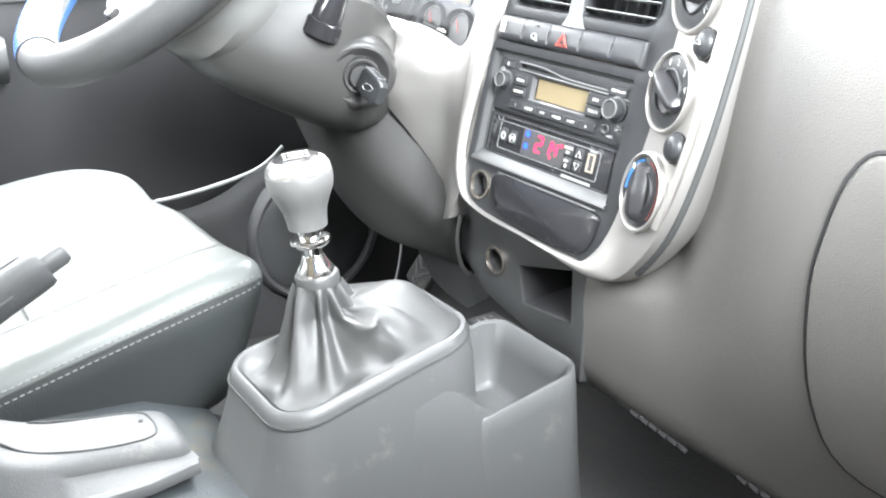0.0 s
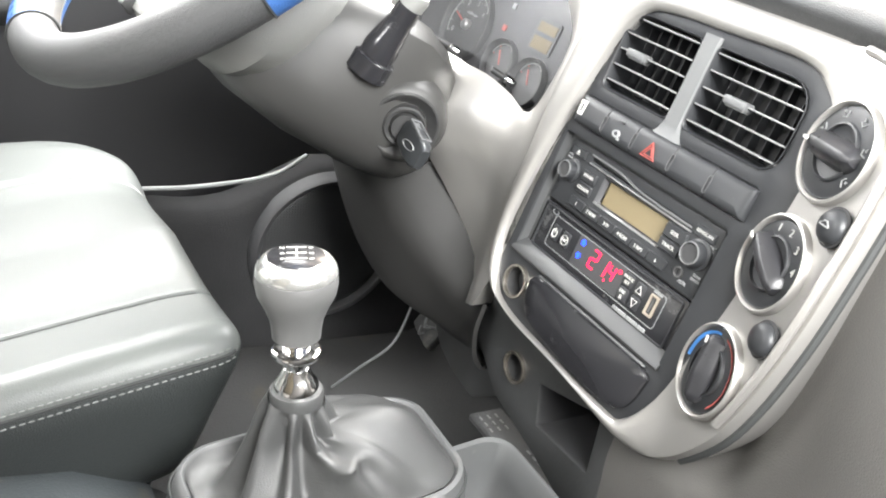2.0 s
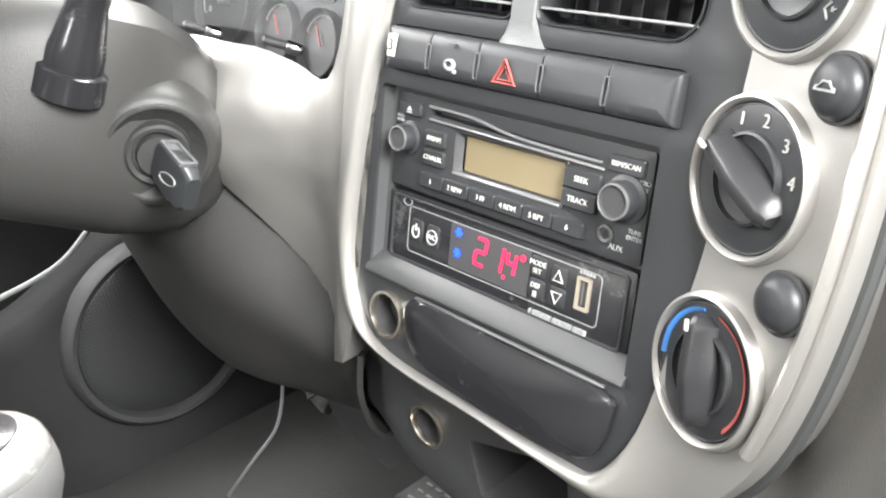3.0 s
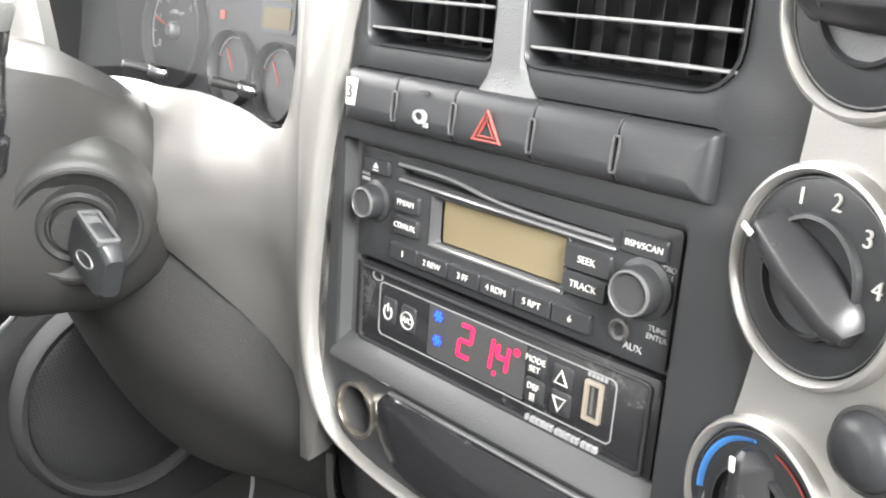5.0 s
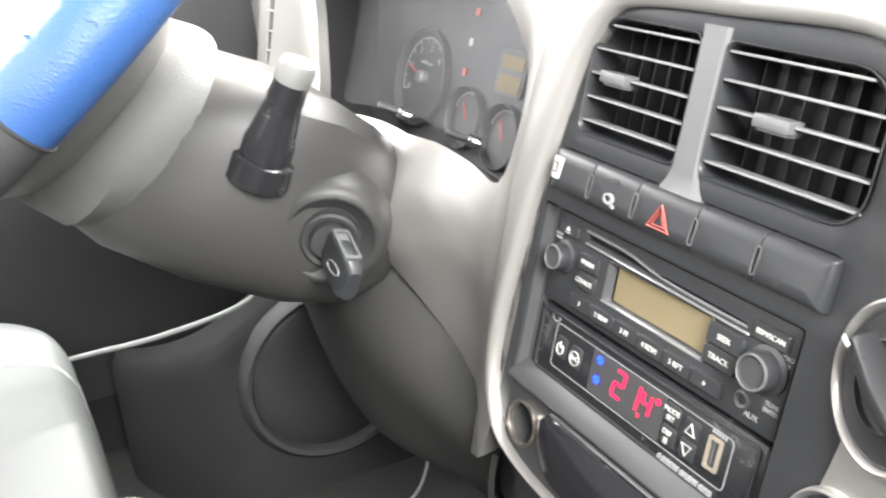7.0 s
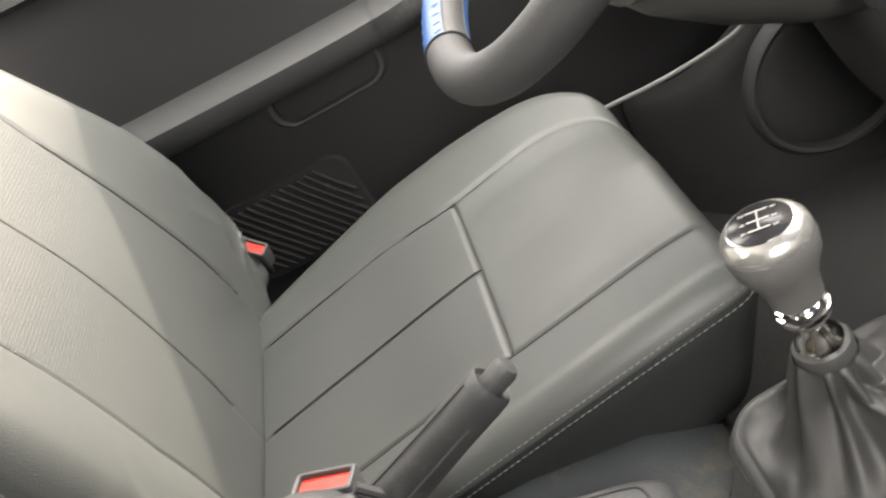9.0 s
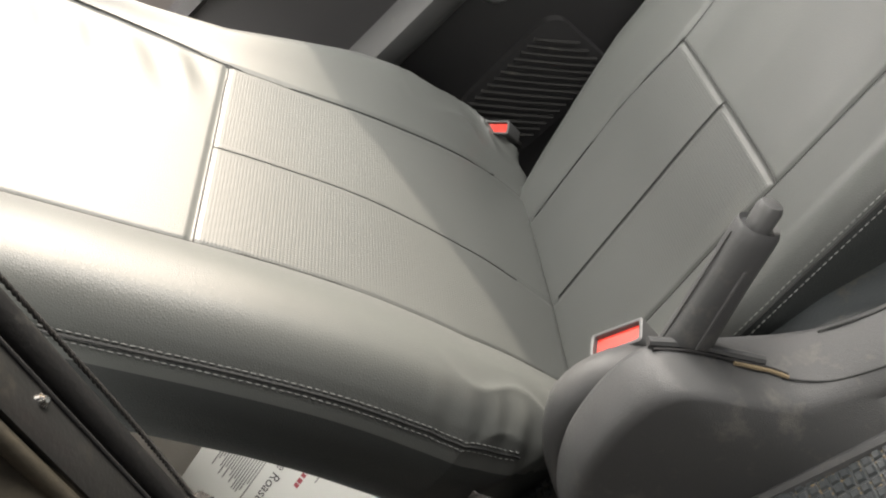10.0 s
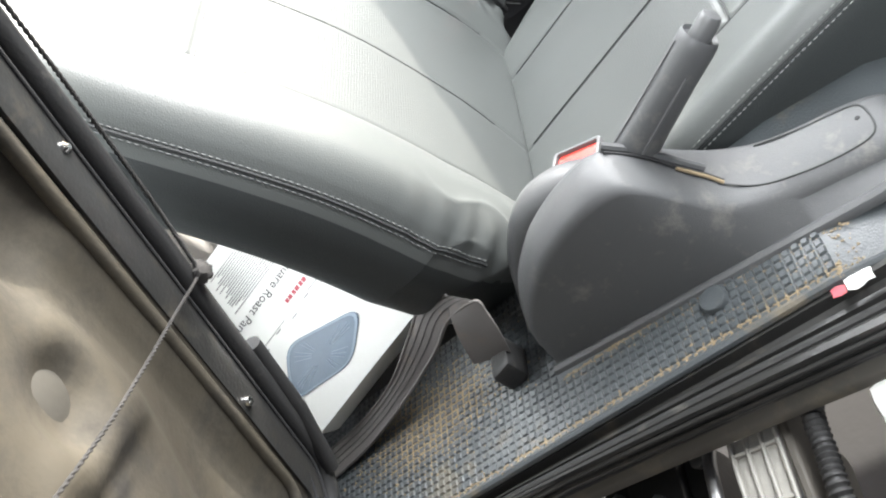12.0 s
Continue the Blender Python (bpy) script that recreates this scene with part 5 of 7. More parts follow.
body = part("body", loft(prof, cap0=False), M_PLAST, con, "grey grained console body", sharp=50)
# forward tray: open box with rounded walls
tr_o = lambda g, z: [(x, y, z + 0.12 * (y + 0.08)) for x, y in rrect(0.1045, -0.0960, 0.134 + 2 * g, 0.138 + 2 * g, 0.026 + g, 6)]
part("tray", loft([tr_o(0.022, -0.435), tr_o(0.008, -0.30), tr_o(0.002, -0.225), tr_o(0.0, -0.208), tr_o(-0.0025, -0.2055), tr_o(-0.006, -0.2075), tr_o(-0.009, -0.235), tr_o(-0.014, -0.268), tr_o(-0.02, -0.274), tr_o(-0.03, -0.275)]), M_PLAST, con,
     "open storage tray in front of the lever", sharp=50)
part("side_fill", loft([[(0.135, y, -0.435), (0.135, y, tz_), (0.150 - dx, y, tz_), (0.1645 - dx, y, tz_ - 0.004), (0.1705 - dx, y, tz_ - 0.020), (0.1745 - dx, y, tz_ - 0.060), (0.1925 - dx, y, -0.435)]
                       for y, tz_, dx in ((-0.235, -0.163, 0.009), (-0.205, -0.164, 0.006), (-0.180, -0.170, 0.003), (-0.160, -0.182, 0.001), (-0.145, -0.197, 0.0), (-0.130, -0.2085, 0.0), (-0.110, -0.2120, 0.0))]), M_PLAST, con, "smooth flank between the lever and the tray", sharp=50)
part("rim_line", tube([(x, y, z) for x, y, z in ring_pts(0.0062, -0.0085)], 0.0011, 6, True), M_SEAM, con)
part("side_slot", loft([[(0.176 + d, y, z) for y, z in rrect(-0.27, -0.318, 0.06, 0.028, 0.010)] for d in (-0.01, 0.005, 0.0055)]), M_FLOOR, con)

# ---------- gear lever ----------
lev = thing("gear_lever", (0.087, -0.235, -0.15), "gear lever with silver knob and chrome collar", "gear lever")
KT = Vector((0.0815, -0.2605, 0.0170))   # top of knob
LB = Vector((0.0935, -0.246, -0.148))   # base
ax = (KT - LB).normalized()
AM = Matrix.Translation(KT) @ ax.to_track_quat("Z", "Y").to_matrix().to_4x4() @ Matrix.Diagonal((0.94, 0.94, 0.86, 1))
part("knob", lathe([(0.0140, -0.066), (0.0164, -0.066), (0.0170, -0.058), (0.0182, -0.050), (0.0218, -0.040), (0.0262, -0.030), (0.0275, -0.022), (0.0272, -0.0150), (0.0270, -0.0142)], 48), M_GEAR, lev, "satin grey knob body", m=AM)
cap = part("knob_cap", lathe([(0.0268, -0.0150), (0.0272, -0.0135), (0.0262, -0.0085), (0.0232, -0.0040), (0.0205, -0.0022), (0.0195, -0.0016)], 48), M_CAP, lev, "bright silver knob cap", m=AM)
part("shift_plate", lathe([(0.0197, -0.0024), (0.0188, -0.0010), (0.012, 0.0006), (0.0001, 0.0012)], 40), M_GLOSS, cap, "black shift pattern plate", m=AM)
pat = [box(-0.0085 + 0.0085 * i - 0.0004, -0.0085 + 0.0085 * i + 0.0004, -0.0065, 0.0065, 0.0011, 0.0016) for i in range(3)] + [box(-0.0085, 0.0085, -0.0004, 0.0004, 0.0011, 0.0016)]
part("shift_mark", join(*pat), M_WHITE, cap, m=AM @ pose(0, 0, 0, 0, 0, 20))
for i, ch in enumerate("135246"):
    part("numeral", xf(text_bm(ch, 0.0045), at(-0.0085 + 0.0085 * (i % 3), 0.0093 if i < 3 else -0.0093, 0.0010)), M_WHITE, cap, m=AM @ pose(0, 0, 0, 0, 0, 20))
part("shaft", lathe([(0.0085, -0.125), (0.0085, -0.092), (0.0092, -0.090), (0.0092, -0.066)], 32), M_CHROME, lev, "chrome shaft", m=AM)
part("collar_ring", lathe([(0.0095, -0.0830), (0.0150, -0.0835), (0.0168, -0.0815), (0.0172, -0.0790), (0.0165, -0.0770), (0.0140, -0.0760), (0.0095, -0.0765)], 40), M_CHROME, lev, "chrome reverse-lock ring", m=AM)
part("lower_collar", lathe([(0.0148, -0.118), (0.0158, -0.112), (0.0150, -0.106), (0.0115, -0.101), (0.0098, -0.096), (0.0088, -0.093)], 40), M_CHROME, lev, "flared chrome collar", m=AM)
part("gaiter_sleeve", lathe([(0.0195, -0.132), (0.0188, -0.124), (0.0190, -0.114), (0.0180, -0.112)], 36), M_BOOT, lev, "leather sleeve", m=AM)
# folded leather gaiter: rings from the sleeve out to the console rim
NG = 160
base_ring = smooth_path([Vector(p) for p in ring_pts(-0.0038, 0.0006)], 2, True)


def resample(pts, n):
    """n points round the ring by angle about its centre."""
    c = sum(pts, Vector()) / len(pts)
    ang = sorted(((math.atan2(p.y - c.y, p.x - c.x), p) for p in pts), key=lambda q: q[0])
    A = [q[0] for q in ang]
    out = []
    for i in range(n):
        t = -math.pi + 2 * math.pi * i / n
        out.append(Vector([float(np.interp(t, A, [q[1][k] for q in ang], period=2 * math.pi)) for k in range(3)]))
    return out


rb = resample(base_ring, NG)
neck = AM @ Vector((0, 0, -0.120))
gr = []
NR = 44
for k in range(NR + 1):
    t = k / NR
    row = []
    for i in range(NG):
        a = -math.pi + 2 * math.pi * i / NG
        c0 = neck + (LB - neck) * min(1.0, t * 1.15)
        rn = 0.0188 + 0.012 * t
        col_p = c0 + Vector((rn * math.cos(a), rn * math.sin(a), 0)) - ax * 0.0
        # a steep sleeve that opens late into a shallow skirt
        w = max(0.0, (t - 0.30) / 0.70)
        wid = w ** 1.15
        p = col_p * (1 - wid) + rb[i] * wid
        zz = neck.z + (rb[i].z - neck.z) * (1 - (1 - t) ** 1.25)
        sag = 0.020 * math.sin(math.pi * min(1, w)) * (math.sin(a + 0.35) - 0.15)
        fold = 0.0
        for a0, drift, wd, amp in ((-1.95, 0.25, 0.20, 0.009), (-1.25, 0.10, 0.26, 0.012), (-0.55, -0.25, 0.16, 0.010), (0.10, 0.20, 0.15, 0.013), (0.62, -0.05, 0.20, 0.009), (1.45, 0.2, 0.26, 0.008), (2.30, -0.15, 0.22, 0.009), (2.95, 0.2, 0.22, 0.008)):
            da = (a - a0 - drift * (t - 0.4) + math.pi) % (2 * math.pi) - math.pi
            fold += amp * math.exp(-(da / wd) ** 2) - 0.55 * amp * math.exp(-((da - 2.1 * wd) / (1.3 * wd)) ** 2)
        fold *= math.sin(math.pi * min(1.0, t * 1.05)) ** 0.7
        # a slack loop hanging on one side
        da = (a - 0.30 + math.pi) % (2 * math.pi) - math.pi
        fold += 0.010 * math.exp(-(da / 0.22) ** 2 - ((t - 0.56) / 0.09) ** 2) - 0.008 * math.exp(-(da / 0.14) ** 2 - ((t - 0.46) / 0.08) ** 2)
        fold += 0.0016 * math.sin(math.pi * t) ** 2 * math.sin(9 * a - 5 * t + 1.3 * math.sin(3 * a))
        p.z = zz + sag * (1 if w > 0 else 0)
        out = Vector((math.cos(a), math.sin(a), 0))
        p += out * fold * (1 - 0.6 * wid) + Vector((0, 0, 1)) * fold * wid * 1.3
        row.append(p)
    gr.append(row)
part("gaiter", loft(gr, cap0=False, cap1=False), M_BOOT, lev, "creased black leather gaiter", sharp=80)
# ---------- driver seat ----------
seat = thing("driver_seat", (-0.24, -0.5, -0.41), "grey perforated leather driver seat with double stitching", "car seat")


def groove(d, w=0.0022, depth=0.0030):
    return -depth * math.exp(-(d / w) ** 2)


CX, CHX = -0.245, 0.222


def top_z(y):
    return -0.1685 + 0.2175 * (y + 0.50) - 0.059 * (y + 0.50) ** 2


def cushion_seam(y):
    return interp(y, [-0.73, -0.54, -0.44, -0.36, -0.26], [-0.402, -0.400, -0.382, -0.385, -0.400])


def cushion_edge(y):
    return interp(y, [-0.80, -0.72, -0.66, -0.59, -0.50, -0.42, -0.35], [-0.47, -0.480, -0.500, -0.515, -0.530, -0.525, -0.505])


def spread(x, mid, s0, s1, e0, e1):
    """How far a point x on the driver's side moves so that the panel seam s0 lies on s1 and the edge e0 on e1."""
    if x > mid:
        return 0.0
    if x > s0:
        k = (mid - x) / (mid - s0)
        return (s1 - s0) * k
    k = (s0 - x) / (s0 - e0)
    return (s1 - s0) * (1 - k) + (e1 - e0) * k


def cushion_fn(p):
    # p: local box coordinates; x across, y along, z up
    x, y, z = p
    wy = -0.530 + y * 1.0
    k = (z + 0.06) / 0.12
    t = top_z(wy)
    wz = t - 0.140 + k * 0.140
    if z > 0.02:
        up = min(1, (z - 0.02) / 0.04)
        side = abs(x) / CHX
        wz += up * (0.016 * max(0, (side - 0.45) / 0.55) ** 1.5 * (1 - max(0, side - 0.85) * 3) - 0.004 * (1 - side))
        front = max(0.0, (wy + 0.30) / 0.07)
        wz -= up * 0.010 * front ** 2
        dx = abs(abs(x + 0.008) - 0.137)
        g = groove(dx)
        if abs(x + 0.008) < 0.137:
            g += groove(wy + 0.437)
            if wy < -0.437:
                g += groove(x + 0.008, 0.0016, 0.0018)
        wz += up * g
        wz += up * 0.0012 * noise.noise(Vector((x * 9, wy * 9, 0)))
    nose = max(0.0, wy + 0.375) / 0.145
    cut = 0.125 * (1 - math.sqrt(max(0.0, 1 - min(1.0, nose) ** 2))) if x < 0 else 0.0
    wx = CX + x * (1.0 - 0.05 * (1 - k))
    wx += spread(CX + x, CX - 0.008, CX - 0.145, cushion_seam(wy), CX - CHX, cushion_edge(wy))
    if x < 0:
        wx = CX + (wx - CX) * (1 - cut / CHX)
    if x < 0 and z > 0.02:
        wz -= 0.026 * min(1.0, nose) ** 2 * min(1.0, -x / 0.15)
    wy2 = wy - 0.05 * (1 - k) * max(0, (wy + 0.45) / 0.23)
    return Vector((wx, wy2, wz))


cb = rounded(CHX, 0.298, 0.06, 0.028, 200, 240, 22)
flat_c = [f.calc_center_median() for f in cb.faces]
cb = bend(cb, cushion_fn)
cushion = part("cushion", cb, M_LEATHER, seat, "grey leather seat cushion", sharp=60)
cushion.data.materials.append(M_LEATHER_SHADE)
cushion.data.materials.append(M_PERF)
for f in cushion.data.polygons:
    c = flat_c[f.index]
    if c.z < 0.046:
        f.material_index = 1
    elif abs(c.x + 0.008) < 0.135 and c.y < 0.090:
        f.material_index = 2
# piping and double stitching along the lit edge
csnap = snapper(cushion)
edge = [Vector((CX + CHX + 0.004, y, top_z(y) - 0.008)) for y in [-0.70 + 0.46 * i / 40 for i in range(41)]]
edge += [Vector((CX + CHX * 0.985 - 0.43 * t, -0.235 + 0.012 * math.sin(math.pi * t), top_z(-0.235) - 0.036)) for t in (0.1, 0.25, 0.5, 0.75, 0.95)]
edge = [csnap(q)[0] for q in edge]
part("edge_seam", tube(edge, 0.0016, 6), M_SEAM, cushion, "dark edge seam")


def stitches(pts, out, step, length, r, name, parent):
    """A row of single stitches along a path, joined in one part."""
    acc = 0.0
    p = [Vector(q) for q in pts]
    bm = bmesh.new()
    for a, b in zip(p, p[1:]):
        seg = (b - a).length
        d = (b - a).normalized()
        s = -acc
        while s + step < seg:
            s += step
            c = a + d * s + Vector(out) * r
            side = d.cross(Vector(out)).normalized()
            upv = Vector(out)
            vs = []
            for e, k in ((-length / 2, 0.5), (-length / 4, 1.0), (length / 4, 1.0), (length / 2, 0.5)):
                vs.append([bm.verts.new(c + d * e + side * r * k * math.cos(t) + upv * r * k * math.sin(t)) for t in (0, 1.57, 3.14, 4.71)])
            for q, w in zip(vs, vs[1:]):
                for i in range(4):
                    bm.faces.new((q[i], q[(i + 1) % 4], w[(i + 1) % 4], w[i]))
        acc = seg - s
    return tagged(part(name, bm, M_THREAD, parent, "pale double stitching"), kind="stuff")


for dz in (0.005, -0.005):
    stitches([csnap(Vector((q.x, q.y, q.z + dz)))[0] for q in edge[:41]], (0.9, 0, 0.4), 0.0062, 0.0042, 0.0007, "stitching", cushion)

# backrest
BX, BHX = -0.237, 0.262


def back_y(z):
    return sum(interp(z + 0.012 * o, [-0.22, -0.167, 0.011, 0.10, 0.184, 0.322, 0.55], [-0.722, -0.712, -0.728, -0.750, -0.780, -0.828, -0.905]) for o in range(-6, 7)) / 13


def back_seam(z):
    return interp(z, [-0.146, -0.069, 0.024, 0.10, 0.186, 0.256, 0.326, 0.50], [-0.448, -0.432, -0.412, -0.402, -0.405, -0.420, -0.434, -0.45])


def back_edge(z):
    return interp(z, [-0.20, -0.12, -0.02, 0.05, 0.20, 0.28, 0.50], [-0.552, -0.562, -0.562, -0.550, -0.490, -0.475, -0.475])


def back_fn(p):
    # p: x across, y out of the front, z up
    x, y, z = p
    wz = 0.120 + z
    lift = max(0.0, (abs(x) / BHX - 0.62) / 0.38) ** 2
    wz += 0.13 * lift * max(0.0, (-0.04 - wz) / 0.22)
    k = (y + 0.055) / 0.11
    f = back_y(wz)
    wy = f - 0.122 + k * 0.122
    side = abs(x) / BHX
    if y > 0.015:
        up = min(1, (y - 0.015) / 0.03)
        if x > 0:
            u = min(1.0, max(0.0, (side - 0.5) / 0.5))
            wy += up * 0.098 * u * (1 - u)
        else:
            wy += up * (interp(wz, [0.0, 0.20], [0.044, 0.026]) * max(0, (side - 0.5) / 0.5) ** 1.5 - 0.010 * max(0, (side - 0.72) / 0.28) ** 2)
        dx = abs(abs(x + 0.007) - 0.138)
        g = groove(dx)
        if abs(x + 0.007) < 0.138:
            g += groove(wz - 0.186)
            if wz < 0.186:
                g += groove(x + 0.012, 0.0016, 0.0018)
        wy += up * g
        wy += up * 0.0015 * noise.noise(Vector((x * 8, wz * 8, 5)))
        # puckers along the sewn lines
        wy += up * 0.0022 * interp(wz, [-0.08, 0.02], [1.0, 0.0]) * math.sin(wz / 0.0050 + 0.5 * x / 0.0050 + 2.2 * noise.noise(Vector((wz * 14, 0, 3)))) * math.exp(-((side - 0.90) / 0.07) ** 2) * (x > 0)
        if wz > 0.19:
            wy += up * 0.0013 * math.sin((wz + 0.5 * x) / 0.0085 + 1.6 * noise.noise(Vector((x * 12, wz * 12, 8)))) * math.exp(-((x + 0.105) / 0.032) ** 2) * min(1.0, (wz - 0.19) / 0.03)
        low = max(0.0, (0.01 - wz) / 0.14)
        if side > 0.7 and low > 0:
            wy += up * 0.0060 * low * (0.5 - abs(math.sin(85 * x + 30 * wz + 1.5 * math.sin(45 * wz))) ** 0.6) * min(1.0, (side - 0.7) / 0.1)
    taper = 1.0 - 0.10 * max(0, (-0.06 - wz) / 0.12)
    wx = BX + (x * taper + 0.004 * side ** 3 if x > 0 else x) + spread(BX + x, BX - 0.012, BX - 0.145, back_seam(wz), BX - BHX, back_edge(wz))
    return Vector((wx, wy, wz))


bb = rounded(BHX, 0.055, 0.380, 0.050, 200, 24, 260)
flat_b = [f.calc_center_median() for f in bb.faces]
bb = bend(bb, back_fn)
backrest = part("backrest", bb, M_LEATHER, seat, "grey leather backrest with perforated centre", sharp=60)
backrest.data.materials.append(M_LEATHER_SHADE)
backrest.data.materials.append(M_PERFB)
for f in backrest.data.polygons:
    c = flat_b[f.index]
    if c.y < 0.030:
        f.material_index = 1
    elif abs(c.x + 0.007) < 0.136 and c.z < 0.064:
        f.material_index = 2
bsnap = snapper(backrest)
edge = [Vector((0.006 + BX + BHX * (1.0 - 0.10 * max(0, (-0.06 - z) / 0.12)) - 0.002, back_y(z) - 0.004, z)) for z in [-0.125 + 0.560 * i / 50 for i in range(51)]]
edge = [bsnap(q)[0] for q in edge]
part("edge_seam", tube(edge, 0.0018, 6), M_SEAM, backrest, "dark edge seam")
for dy in (0.005, -0.004):
    stitches([bsnap(Vector((q.x, q.y + dy, q.z)))[0] for q in edge], (1, 0.2, 0), 0.0062, 0.0042, 0.0007, "stitching", backrest)


def seam(snap, pts, parent):
    """A sewn line sunk between two panels."""
    part("seam", tube([snap(Vector(q), 0.0002)[0] for q in smooth_path(pts, 12)], 0.0009, 5), M_SEAM, parent)


seam(csnap, [(CX + 0.129, y, top_z(y) + 0.002) for y in (-0.71, -0.60, -0.437, -0.34, -0.26)], cushion)
seam(csnap, [(cushion_seam(y), y, top_z(y) + 0.002) for y in (-0.71, -0.60, -0.50, -0.437, -0.38)], cushion)
seam(csnap, [(x, -0.437, top_z(-0.437) + 0.002) for x in (cushion_seam(-0.437), -0.30, -0.20, CX + 0.128)], cushion)
seam(csnap, [(CX - 0.008, y, top_z(y) + 0.002) for y in (-0.71, -0.6, -0.5, -0.438)], cushion)
seam(bsnap, [(BX + 0.131, back_y(z) + 0.002, z) for z in (-0.16, 0.0, 0.186, 0.3, 0.45)], backrest)
seam(bsnap, [(back_seam(z), back_y(z) + 0.002, z) for z in (-0.16, -0.08, 0.01, 0.11, 0.186, 0.24, 0.3, 0.38, 0.45)], backrest)
seam(bsnap, [(x, back_y(0.186) + 0.002, 0.186) for x in (back_seam(0.186), -0.30, -0.20, BX + 0.130)], backrest)
seam(bsnap, [(BX - 0.012, back_y(z) + 0.002, z) for z in (-0.16, -0.05, 0.08, 0.185)], backrest)
part("seat_base", box(-0.43, -0.06, -0.70, -0.30, -0.41, -0.24, 0.01), M_CARPET, seat, "dark seat base under the cushion")
# ---------- hand brake ----------
hb = thing("hand_brake", (0.03, -0.55, -0.205), "grey hand brake lever in a scuffed plastic housing", "hand brake")
ty, tz = [-0.722, -0.700, -0.672, -0.640, -0.605, -0.565, -0.540, -0.522, -0.500, -0.470, -0.430, -0.385, -0.368], \
         [-0.190, -0.145, -0.102, -0.070, -0.055, -0.062, -0.088, -0.122, -0.148, -0.166, -0.178, -0.187, -0.194]


def shell(x0, x1, ys, zs, r, dz=0.0, base=-0.204):
    rows = []
    for y, z in zip(ys, zs):
        z += dz
        w = [(x0, base), (x0, z - r), (x0 + r * 0.3, z - r * 0.3), (x0 + r, z), ((x0 + x1) / 2, z + 0.001), (x1 - r, z), (x1 - r * 0.3, z - r * 0.3), (x1, z - r), (x1 + 0.002, base)]
        rows.append([(x, y, max(b, base)) for x, b in w])
    m = smooth_rows(rows)
    return loft(m)


def smooth_rows(rows, n=3):
    cols = [smooth_path([r[i] for r in rows], n) for i in range(len(rows[0]))]
    return [[c[k] for c in cols] for k in range(len(cols[0]))]


# outer side of the housing and the long cover ahead of it, one moulding
HY = [-0.724, -0.714, -0.690, -0.660, -0.639, -0.610, -0.585, -0.567, -0.550, -0.538, -0.525, -0.511, -0.492, -0.464, -0.430, -0.400, -0.376, -0.367]
HZ = [-0.197, -0.150, -0.118, -0.094, -0.082, -0.071, -0.0655, -0.065, -0.071, -0.088, -0.115, -0.144, -0.164, -0.175, -0.180, -0.184, -0.189, -0.198]
hrows = []
for y, z in zip(HY, HZ):
    xl = interp(y, [-0.545, -0.505, -0.470, -0.430, -0.390, -0.366], [0.030, 0.004, 0.014, 0.022, 0.026, 0.034])
    xe = interp(y, [-0.724, -0.60, -0.50, -0.45, -0.380, -0.366], [0.078, 0.081, 0.083, 0.086, 0.090, 0.084])
    xb = interp(y, [-0.724, -0.56, -0.41, -0.366], [0.086, 0.099, 0.112, 0.106])
    lo = min(0.008, max(0.001, z + 0.203))
    hrows.append([(xl, y, -0.204), (xl, y, z - lo), (xl + 0.003, y, z - lo * 0.3), (xl + 0.009, y, z), ((xl + xe) / 2, y, z + 0.0008), (xe - 0.014, y, z - lo * 0.1), (xe - 0.006, y, z - lo * 0.45),
                  (xe - 0.001, y, z - lo * 1.0), (xe + 0.001, y, max(-0.203, z - lo * 1.7)), (xb - 0.002, y, -0.199), (xb, y, -0.204)])
part("housing", loft(smooth_rows(hrows, 4)), M_DIRTYP, hb, "scuffed dark grey plastic housing", sharp=42)
part("inner_housing", shell(-0.010, 0.029, [y - 0.030 for y in ty[:9]], [z - 0.021 for z in tz[:9]], 0.014), M_DIRTYP, hb, "second half of the housing", sharp=45)
part("base_flange", loft([[(interp(y, [-0.724, -0.56, -0.41, -0.366], [0.086, 0.099, 0.112, 0.106]) + dx, y, z) for dx, z in ((-0.004, -0.205), (-0.004, -0.199), (0.0, -0.1965), (0.005, -0.1975), (0.0075, -0.201), (0.008, -0.205))]
                          for y in (-0.726, -0.65, -0.56, -0.48, -0.41, -0.37)]), M_DIRTYP, hb, "raised lip along the foot")
hsnap = snapper([o for o in hb.children if o.name == "housing"][0])
torn = [hsnap(Vector(q), 0.0012)[0] for q in ((0.041, -0.552, -0.070), (0.042, -0.535, -0.095), (0.044, -0.521, -0.123), (0.047, -0.508, -0.148), (0.054, -0.500, -0.157))]
part("torn_slot", tube(smooth_path(torn, 5), 0.0024, 8, flat=0.6), M_VENTBACK, hb, "dark torn slot beside the lever")
part("torn_edge", tube([q + Vector((0.003, 0.0, 0.001)) for q in torn[2:]], 0.0016, 6), M_MUD, hb, "frayed brown edge of the slot")
part("slot_lip", tube([q + Vector((-0.006, 0.0, 0.003)) for q in torn[:4]], 0.0040, 8), M_DIRTYP, hb, "raised lip beside the slot")
inlay = [hsnap(Vector((x, y, interp(y, HY, HZ))), 0.0002)[0] for x, y in ((0.056, -0.503), (0.066, -0.480), (0.073, -0.450), (0.077, -0.420), (0.076, -0.396), (0.068, -0.387), (0.050, -0.386), (0.038, -0.390), (0.034, -0.405), (0.030, -0.435), (0.022, -0.470))]
part("inlay_line", tube(smooth_path(inlay, 5), 0.0009, 6), M_SEAM, hb, "groove round an inset panel")
